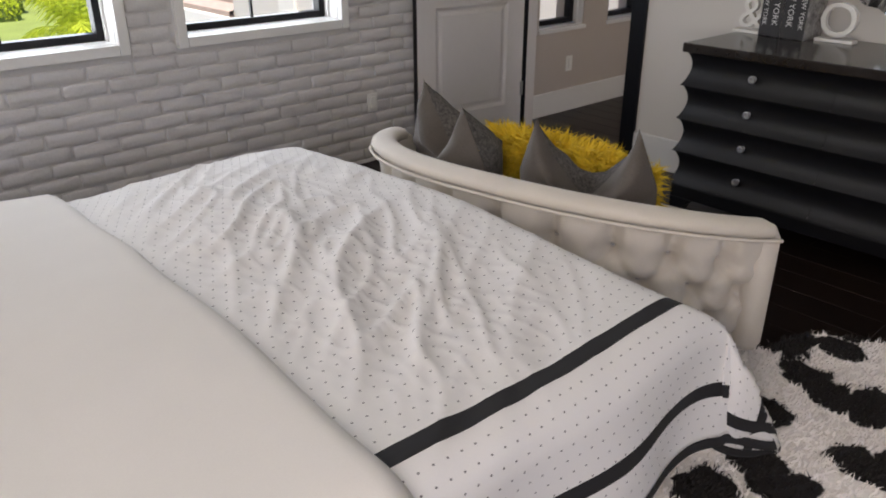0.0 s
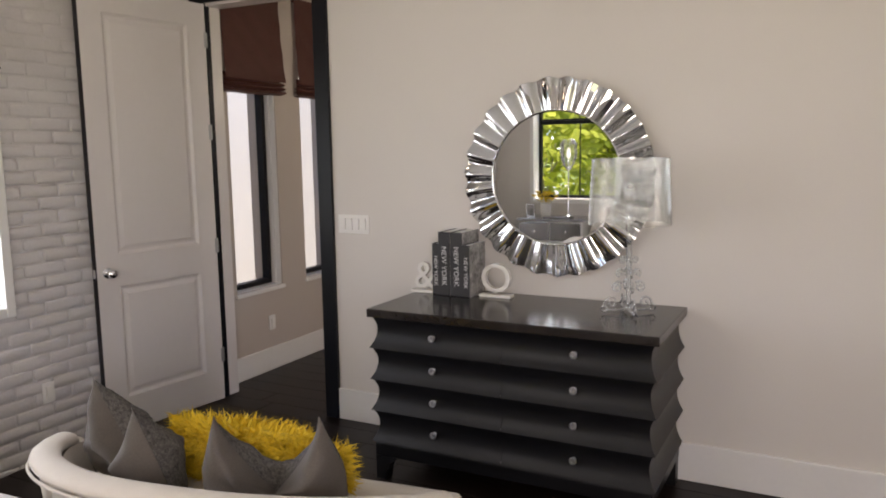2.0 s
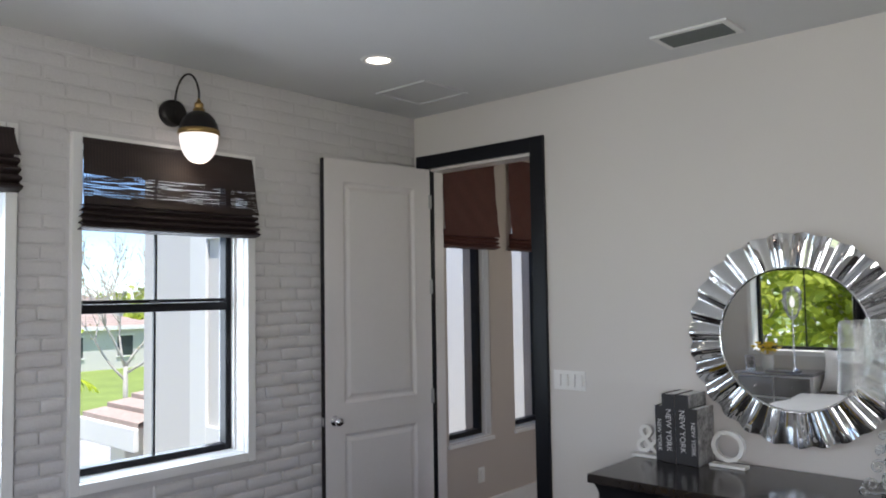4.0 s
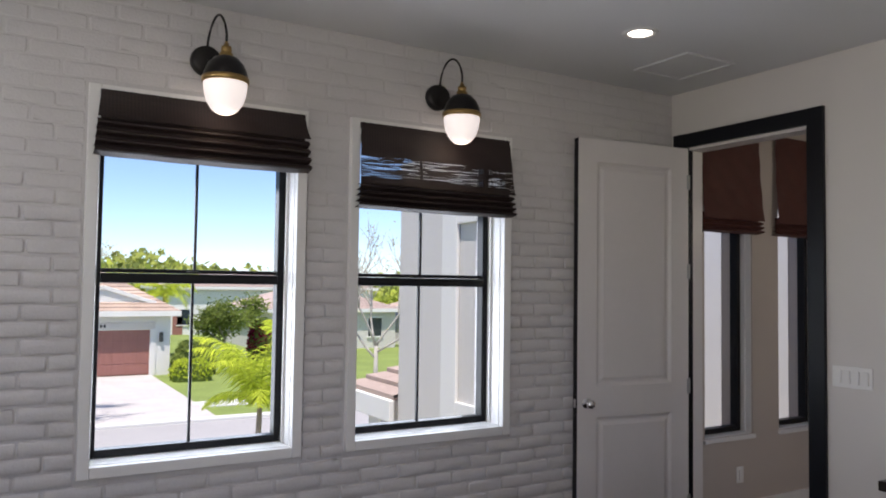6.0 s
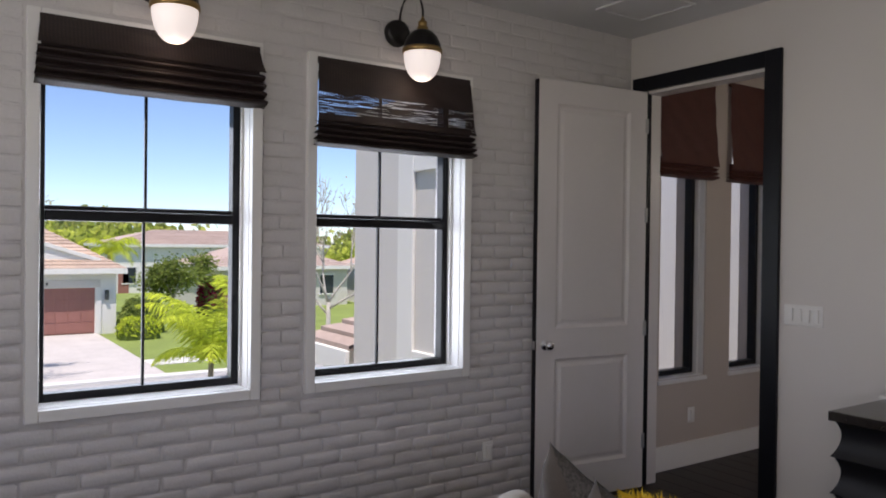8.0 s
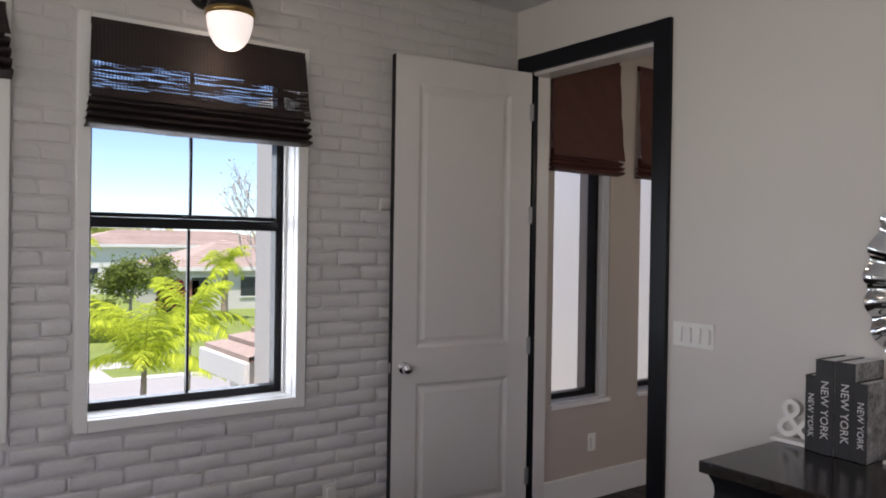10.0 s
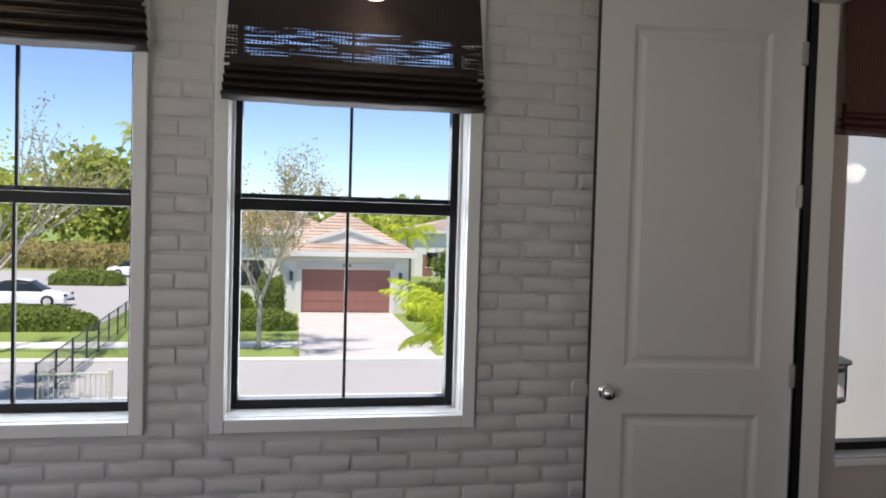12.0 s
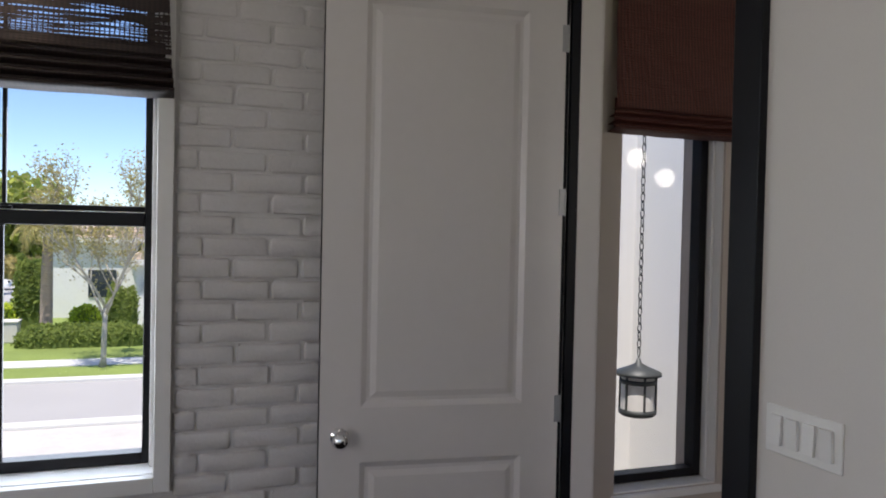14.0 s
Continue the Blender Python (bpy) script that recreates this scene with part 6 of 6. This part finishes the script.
def shrub(x0, x1, y0, y1, h, n, leaf, material, label, seed, name="hedge", cat="hedge"):
    """A clipped hedge or bush: a dark core inside a coat of small leaves."""
    rnd = random.Random(seed)
    t = thing(name, ((x0 + x1) / 2, (y0 + y1) / 2, GZ), label, cat, "hedges and shrubs")
    nx, ny = max(3, int((x1 - x0) / 0.4)), 6
    cx, cy = (x0 + x1) / 2, (y0 + y1) / 2

    def f(u, v):
        a = math.pi * v
        lump = 1 + 0.12 * noise.noise(Vector((u * nx * 0.8 + seed, v * 3, 0)))
        e = min(1, 6 * u, 6 * (1 - u)) ** 0.5 if 0 < u < 1 else 0.0
        return (x0 + (x1 - x0) * u, cy - (y1 - y0) / 2 * math.cos(a) * lump * (0.5 + 0.5 * e), GZ + h * (math.sin(a) ** 0.45) * lump * (0.35 + 0.65 * e))
    part("core", surf(nx * 2, 10, f), material if leaf > 0.2 else L_DARK, t)
    vs, fs = [], []
    for _ in range(n):
        u, v = rnd.random(), rnd.random()
        p = Vector(f(u, v)) + Vector((rnd.gauss(0, 0.05), rnd.gauss(0, 0.05), rnd.gauss(0, 0.05)))
        a = Vector((rnd.uniform(-1, 1), rnd.uniform(-1, 1), rnd.uniform(-1, 1))).normalized()
        b = a.cross(Vector((rnd.uniform(-1, 1), rnd.uniform(-1, 1), rnd.uniform(-1, 1)))).normalized()
        s = leaf * rnd.uniform(0.6, 1.3)
        i = len(vs)
        vs += [p - a * s, p - b * s * 0.5, p + a * s, p + b * s * 0.5]
        fs.append((i, i + 1, i + 2, i + 3))
    crown_part("foliage", vs, fs, material, t)
    return t


shrub(-16.0, -6.4, 35.0, 36.3, 1.0, 3500, 0.10, L_DARK, "clipped green hedge along the parking lot", 41)
shrub(-3.0, 2.1, 35.2, 36.8, 0.85, 3500, 0.09, L_DARK, "clipped low hedge in front of the house", 42)
shrub(0.1, 1.5, 39.2, 40.6, 2.1, 1500, 0.10, L_DARK, "tall clipped bush beside the garage", 43, "bush", "bush")
shrub(-1.3, 0.0, 38.2, 39.2, 1.3, 1200, 0.10, L_PALM, "yellow-green rounded garden bush on lawn", 44, "bush", "bush")
shrub(-3.8, -2.5, 40.0, 41.4, 3.4, 1800, 0.13, L_DARK, "dark blue-green conifer bush", 45, "bush", "bush")
shrub(-5.0, -3.6, 38.6, 40.0, 1.4, 1200, 0.11, L_PALM, "yellow-green rounded garden bush on lawn", 46, "bush", "bush")
shrub(7.7, 9.6, 38.6, 39.9, 1.0, 1500, 0.09, L_PALM, "low yellow-green bush beside the driveway", 47, "bush", "bush")
shrub(8.3, 10.4, 41.0, 42.6, 1.7, 1800, 0.10, L_DARK, "layered green shrubs beside the garage", 48, "bush", "bush")
shrub(14.0, 15.6, 47.0, 48.4, 2.4, 1000, 0.13, L_RED, "magenta-leaved shrub on the lawn", 49, "bush", "bush")
shrub(-14.8, -9.8, 57.2, 58.6, 1.0, 1200, 0.14, L_DARK, "clipped island hedge in the parking lot", 50)
shrub(-30.0, -16.0, 50.0, 51.6, 1.1, 2500, 0.15, L_DARK, "long clipped hedge in the parking lot", 51)
M_DRYGRASS = leaf_mat("dry_tall_grass", (0.40, 0.37, 0.18), 0.3)
shrub(-70.0, 0.0, 75.0, 79.0, 2.2, 9000, 0.30, M_DRYGRASS, "tall dry golden grass beyond the parking lot", 52, "grass_bank", "tall grass")


def woods(x0, x1, y0, y1, h0, h1, n, size, seed, label, material=L_WOOD):
    """Far woodland: clumps of leaf quads heaped to an uneven skyline."""
    rnd = random.Random(seed)
    vs, fs = [], []
    k = int((x1 - x0) / 3.2)
    clumps = []
    for i in range(k * 3):
        x, y = rnd.uniform(x0, x1), rnd.uniform(y0, y1)
        h = rnd.uniform(h0, h1) * (0.75 + 0.25 * math.sin(x * 0.13 + seed))
        clumps.append((x, y, h, rnd.uniform(2.0, 3.6)))
    for _ in range(n):
        x, y, h, r = rnd.choice(clumps)
        a, b = rnd.uniform(0, 6.283), math.acos(rnd.uniform(-1, 1))
        p = Vector((x + r * math.cos(a) * math.sin(b), y + r * math.sin(a) * math.sin(b), GZ + max(0.3, h - r * 0.9 + r * 0.9 * math.cos(b) - abs(rnd.gauss(0, 1)) * h * 0.28)))
        d = Vector((rnd.uniform(-1, 1), rnd.uniform(-1, 1), rnd.uniform(-1, 1))).normalized()
        e = d.cross(Vector((rnd.uniform(-1, 1), rnd.uniform(-1, 1), rnd.uniform(-1, 1)))).normalized()
        s = size * rnd.uniform(0.5, 1.3)
        i = len(vs)
        vs += [p - d * s, p - e * s * 0.6, p + d * s, p + e * s * 0.6]
        fs.append((i, i + 1, i + 2, i + 3))
    ob = crown_part("far_woods", vs, fs, material, None)
    return tagged(ob, label, "woods", "", "stuff")


woods(-120, -6, 82, 100, 10, 14.5, 46000, 0.55, 61, "bright green woodland beyond the parking lot")
woods(-10, 130, 96, 125, 7.0, 9.4, 40000, 0.6, 62, "low green tree line on the horizon")
woods(6, 60, 86, 93, 5.0, 7.6, 15000, 0.45, 63, "green garden trees behind the houses", L_GREEN)


def car(x, y, ang, label, seed=0):
    m = pose(x, y, GZ + 0.03, 0, 0, ang)
    c = thing("car", (x, y, GZ + 0.03), label, "car", "parked cars")
    prof = [(-2.35, 0.45, 0.62), (-2.3, 0.72, 0.84), (-1.9, 0.84, 0.92), (-1.1, 0.90, 0.95), (0.9, 0.90, 0.95), (1.7, 0.82, 0.92), (2.25, 0.68, 0.84), (2.38, 0.45, 0.66)]

    def f(u, v):
        i = min(int(u * 7), 6)
        t = u * 7 - i
        p, q = prof[i], prof[i + 1]
        X, top, hw = p[0] + (q[0] - p[0]) * t, p[1] + (q[1] - p[1]) * t, p[2] + (q[2] - p[2]) * t
        a = math.pi * v
        return m @ Vector((X, hw * math.copysign(abs(math.cos(a)) ** 0.4, math.cos(a)), 0.22 + (top - 0.22) * math.sin(a) ** 0.45))
    part("body", surf(28, 14, f), M_CARW, c, "white painted body", True)
    cab = [(-1.55, 0.88), (-0.95, 1.32), (-0.1, 1.42), (0.45, 1.38), (1.15, 0.92)]

    def g(u, v):
        i = min(int(u * 4), 3)
        t = u * 4 - i
        X, top = cab[i][0] + (cab[i + 1][0] - cab[i][0]) * t, cab[i][1] + (cab[i + 1][1] - cab[i][1]) * t
        a = math.pi * v
        return m @ Vector((X, 0.80 * math.copysign(abs(math.cos(a)) ** 0.35, math.cos(a)) * (1 - 0.16 * math.sin(a)), 0.84 + (top - 0.84) * math.sin(a) ** 0.4))
    part("windows", surf(20, 12, g), M_CARGLASS, c, "dark glass house", True)
    part("roof", surf(10, 6, lambda u, v: m @ Vector((-0.95 + 1.45 * u, -0.58 + 1.16 * v, 1.35 + 0.09 * math.sin(math.pi * u) + 0.02 * math.sin(math.pi * v)))), M_CARW, c, "", True)
    for wx in (-1.45, 1.45):
        for wy in (-0.86, 0.86):
            w = part("wheel", move(lathe([(0.001, -0.1), (0.2, -0.1), (0.30, -0.1), (0.33, -0.06), (0.33, 0.06), (0.30, 0.1), (0.2, 0.1), (0.001, 0.1)], (0, 0, 0), 20, axis="y"), m @ pose(wx, wy, 0.33)), M_TYRE, c, "black tyre", True)
            part("rim", move(lathe([(0.001, -0.108), (0.19, -0.108), (0.20, -0.10)] if wy < 0 else [(0.20, 0.10), (0.19, 0.108), (0.001, 0.108)], (0, 0, 0), 14, axis="y"), m @ pose(wx, wy, 0.33)), M_CHROME, w)
    for wy in (-0.62, 0.62):
        part("headlight", move(box((2.20, wy - 0.16, 0.58), (2.34, wy + 0.16, 0.70), 0.03), m), M_CARGLASS, c)
    return c


car(-12.2, 44.6, 0, "white saloon car parked in the lot")
car(-20.5, 50.5, 8, "white car parked in the lot")
car(-22.5, 44.0, 90, "white car parked at the edge of the lot")
car(-10.5, 66.5, 0, "white car parked far across the lot")

fn = thing("fence", (-5.0, 33, GZ), "grey metal mesh fence with dark posts along the lot", "fence")


def fence_at(k, z):
    """A point on the fence line, k from its near end to its far end."""
    return Vector((-4.5 - 1.6 * k, 21.7 + 27.3 * k, GZ + z))


for k in range(14):
    part("post", tube([fence_at(k / 13, 0), fence_at(k / 13, 1.15)], 0.035, 6), M_FENCE, fn)
for z in (0.10, 0.62, 1.1):
    part("rail", tube([fence_at(0, z), fence_at(1, z)], 0.022, 5), M_FENCE, fn)
mesh_v, mesh_f = [], []
for k in range(260):
    i = len(mesh_v)
    mesh_v += [fence_at(k / 260, 0.1), fence_at(k / 260 + 0.0013, 0.1), fence_at(k / 260 + 0.0013, 1.08), fence_at(k / 260, 1.08)]
    mesh_f.append((i, i + 1, i + 2, i + 3))
crown_part("mesh_panel", mesh_v, mesh_f, M_MESH, fn)
ga = thing("gate", (-3.6, 21.5, GZ), "pale metal picket gate beside the street", "gate")
for k in range(14):
    x = -4.4 + k * 0.125
    part("picket", tube([(x, 21.5, GZ + 0.1), (x, 21.5, GZ + 0.9)], 0.013, 5), M_STUCCOG, ga)
for z in (0.15, 0.88):
    part("rail", box((-4.42, 21.47, GZ + z - 0.03), (-2.72, 21.53, GZ + z + 0.03), 0.005), M_STUCCOG, ga)
part("post", box((-2.72, 21.45, GZ), (-2.62, 21.55, GZ + 1.0), 0.01), M_STUCCOG, ga)
ub = thing("utility_box", (-3.7, 37.5, GZ), "grey-green utility cabinet beside the fence", "utility box")
part("body", box((-4.3, 37.1, GZ), (-3.1, 37.9, GZ + 0.85), 0.04), M_STUCCOG, ub)
part("lid", box((-4.34, 37.06, GZ + 0.851), (-3.06, 37.94, GZ + 0.93), 0.02), M_STUCCOG, ub)

# hall pendant whose globes mirror in the hall windows
M_HALLGLOBE = glow("hall_globe_lit", (1.0, 0.95, 0.80), 12.0)
hp = thing("hall_pendant", (5.645, 1.97, CEIL), "hall pendant with round opal globes, lit", "pendant lamp")
part("canopy", lathe([(0.001, -0.03), (0.05, -0.028), (0.06, -0.001)], (5.645, 1.97, CEIL), 20), M_BRONZE, hp, smooth=True)
for dx, dy, z in ((-0.115, 0.0, 2.11), (0.115, 0.0, 1.99)):
    part("rod", tube([(5.645, 1.97, CEIL - 0.03), (5.645 + dx, 1.97 + dy, z + 0.07)], 0.005, 6), M_BRONZE, hp)
    part("globe", lathe([(0.066 * math.sin(a) + 0.0005, -0.066 * math.cos(a)) for a in [i * math.pi / 12 for i in range(13)]], (5.645 + dx, 1.97 + dy, z), 20), M_HALLGLOBE, hp, "lit opal globe", True)

# ---- floor boards ----
rnd = random.Random(11)
floor = tagged(new("floor"), "dark espresso plank floor with low sheen", "floor", "", "structure")
BW = 0.158
lengths = (0.9, 1.3, 1.7, 2.1)
board_mesh = {}


def board_of(L):
    bm = box((-BW / 2 + 0.001, 0.001, -0.014), (BW / 2 - 0.001, L - 0.001, 0.0), 0.0015, seg=1)
    me = bpy.data.meshes.new("board")
    bm.to_mesh(me)
    bm.free()
    me.materials.append(M_FLOOR)
    return me


for L in lengths:
    board_mesh[L] = board_of(L)
nrow = int((HX1 - X0) / BW)
for i in range(nrow):
    x = X0 + BW * (i + 0.5)
    y = Y0
    while y < BY - 0.05:
        L = rnd.choice(lengths) if y > Y0 else 0.3 + 0.2 * rnd.randrange(9)
        if L not in board_mesh:
            board_mesh[L] = board_of(L)
        if y + L > BY - 0.35:
            L = round(BY - y, 3)
            if L not in board_mesh:
                board_mesh[L] = board_of(L)
        o = new("board", board_mesh[L])
        o.location = (x, y, 0)
        o.parent = floor
        y += L

# ---- painted bricks ----
brick_wall = [o for o in bpy.data.objects if o.name == "wall_north"][0]
BL, BH = 0.2105, 0.0668
brick_meshes = []
brick_geo = []
for k in range(14):
    r2 = random.Random(100 + k)
    w, h = BL - 0.0075 + r2.uniform(-0.003, 0.002), BH - 0.0065 + r2.uniform(-0.0025, 0.002)
    d = 0.0115 + r2.uniform(-0.002, 0.002)
    us = (-1, -0.968, -0.915, -0.35, 0.3, 0.915, 0.968, 1)
    vs2 = (-1, -0.90, -0.76, 0.0, 0.76, 0.90, 1)
    verts, faces = [], []
    for a in us:
        ea = 0.0 if abs(a) == 1 else (0.6 if abs(a) > 0.9 else 1.0)
        chip = r2.uniform(-0.0012, 0.0012)
        for b in vs2:
            eb = 0.0 if abs(b) == 1 else (0.68 if abs(b) > 0.8 else (0.96 if abs(b) > 0.5 else 1.0))
            e = ea * eb
            jx, jz = r2.uniform(-0.002, 0.002), r2.uniform(-0.0013, 0.0013) + chip
            round_x = 0.012 * (abs(b) > 0.8) * (abs(a) > 0.95) * (1 if a < 0 else -1)
            verts.append((a * w / 2 + jx + round_x * 0.5, -d * e - (r2.uniform(-0.001, 0.0018) if e > 0.3 else -0.004), b * h / 2 + jz))
    nv = len(vs2)
    for i in range(len(us) - 1):
        for j in range(nv - 1):
            faces.append((i * nv + j, (i + 1) * nv + j, (i + 1) * nv + j + 1, i * nv + j + 1))
    me = bpy.data.meshes.new("brick")
    me.from_pydata(verts, [], faces)
    me.materials.append(M_BRICK)
    me.shade_smooth()
    brick_meshes.append(me)
    brick_geo.append((verts, faces))
holes = [(w[0] - 0.05, w[1] + 0.05, w[2] - 0.05, w[3] + 0.05) for w in (W1, W2)]
rest_v, rest_f, near = [], [], 0
rows = int(CEIL / BH) + 2
for r in range(rows):
    z = BH * (r + 0.5) - 0.0446
    start, col = -1.1285 if r % 2 else -1.025, 0
    x1 = start
    while x1 < WX:
        col += 1
        x0, x1 = x1, start + BL * col + rnd.uniform(-0.010, 0.010)
        pieces = [(x0, x1)]
        for a, b, lo, hi in holes:
            if z + BH / 2 > lo and z - BH / 2 < hi:
                nxt = []
                for p, q in pieces:
                    if q <= a or p >= b:
                        nxt.append((p, q))
                    else:
                        nxt += [s for s in ((p, min(q, a)), (max(p, b), q)) if s[1] - s[0] > 0.03]
                pieces = nxt
        for p, q in pieces:
            p, q = max(p, X0), min(q, WX - 0.002)
            if q - p < 0.03 or z + BH / 2 > CEIL + 0.03:
                continue
            k = rnd.randrange(14)
            zz = z + rnd.uniform(-0.0015, 0.0015)
            sx = (q - p) / BL
            dep = 1.0 - 0.70 * max(0, min(1, (z - 1.45) / 0.9)) + rnd.uniform(-0.25, 0.2)
            if near < 300 and 0.35 < z < 1.75 and 1.1 < (p + q) / 2 < 3.3:
                o = new("brick", brick_meshes[k])
                o.matrix_basis = Matrix.Translation(((p + q) / 2, BY, zz)) @ Matrix.Rotation(rnd.uniform(-0.006, 0.006), 4, "Y") @ Matrix.Rotation(rnd.uniform(-0.012, 0.012), 4, "X") @ Matrix.Diagonal((sx, dep, 1, 1))
                o.parent = brick_wall
                near += 1
            else:
                base = len(rest_v)
                t = rnd.uniform(-0.006, 0.006)
                for vx, vy, vz in brick_geo[k][0]:
                    rest_v.append(((p + q) / 2 + vx * sx + vz * t, BY + vy * dep, zz + vz - vx * sx * t))
                rest_f += [tuple(base + i for i in f) for f in brick_geo[k][1]]
me = bpy.data.meshes.new("brickwork")
me.from_pydata(rest_v, [], rest_f)
me.materials.append(M_BRICK)
me.shade_smooth()
ob = new("brickwork", me)
ob.parent = brick_wall
tagged(ob, "white painted bricks of the rest of the wall", "", "", "stuff")
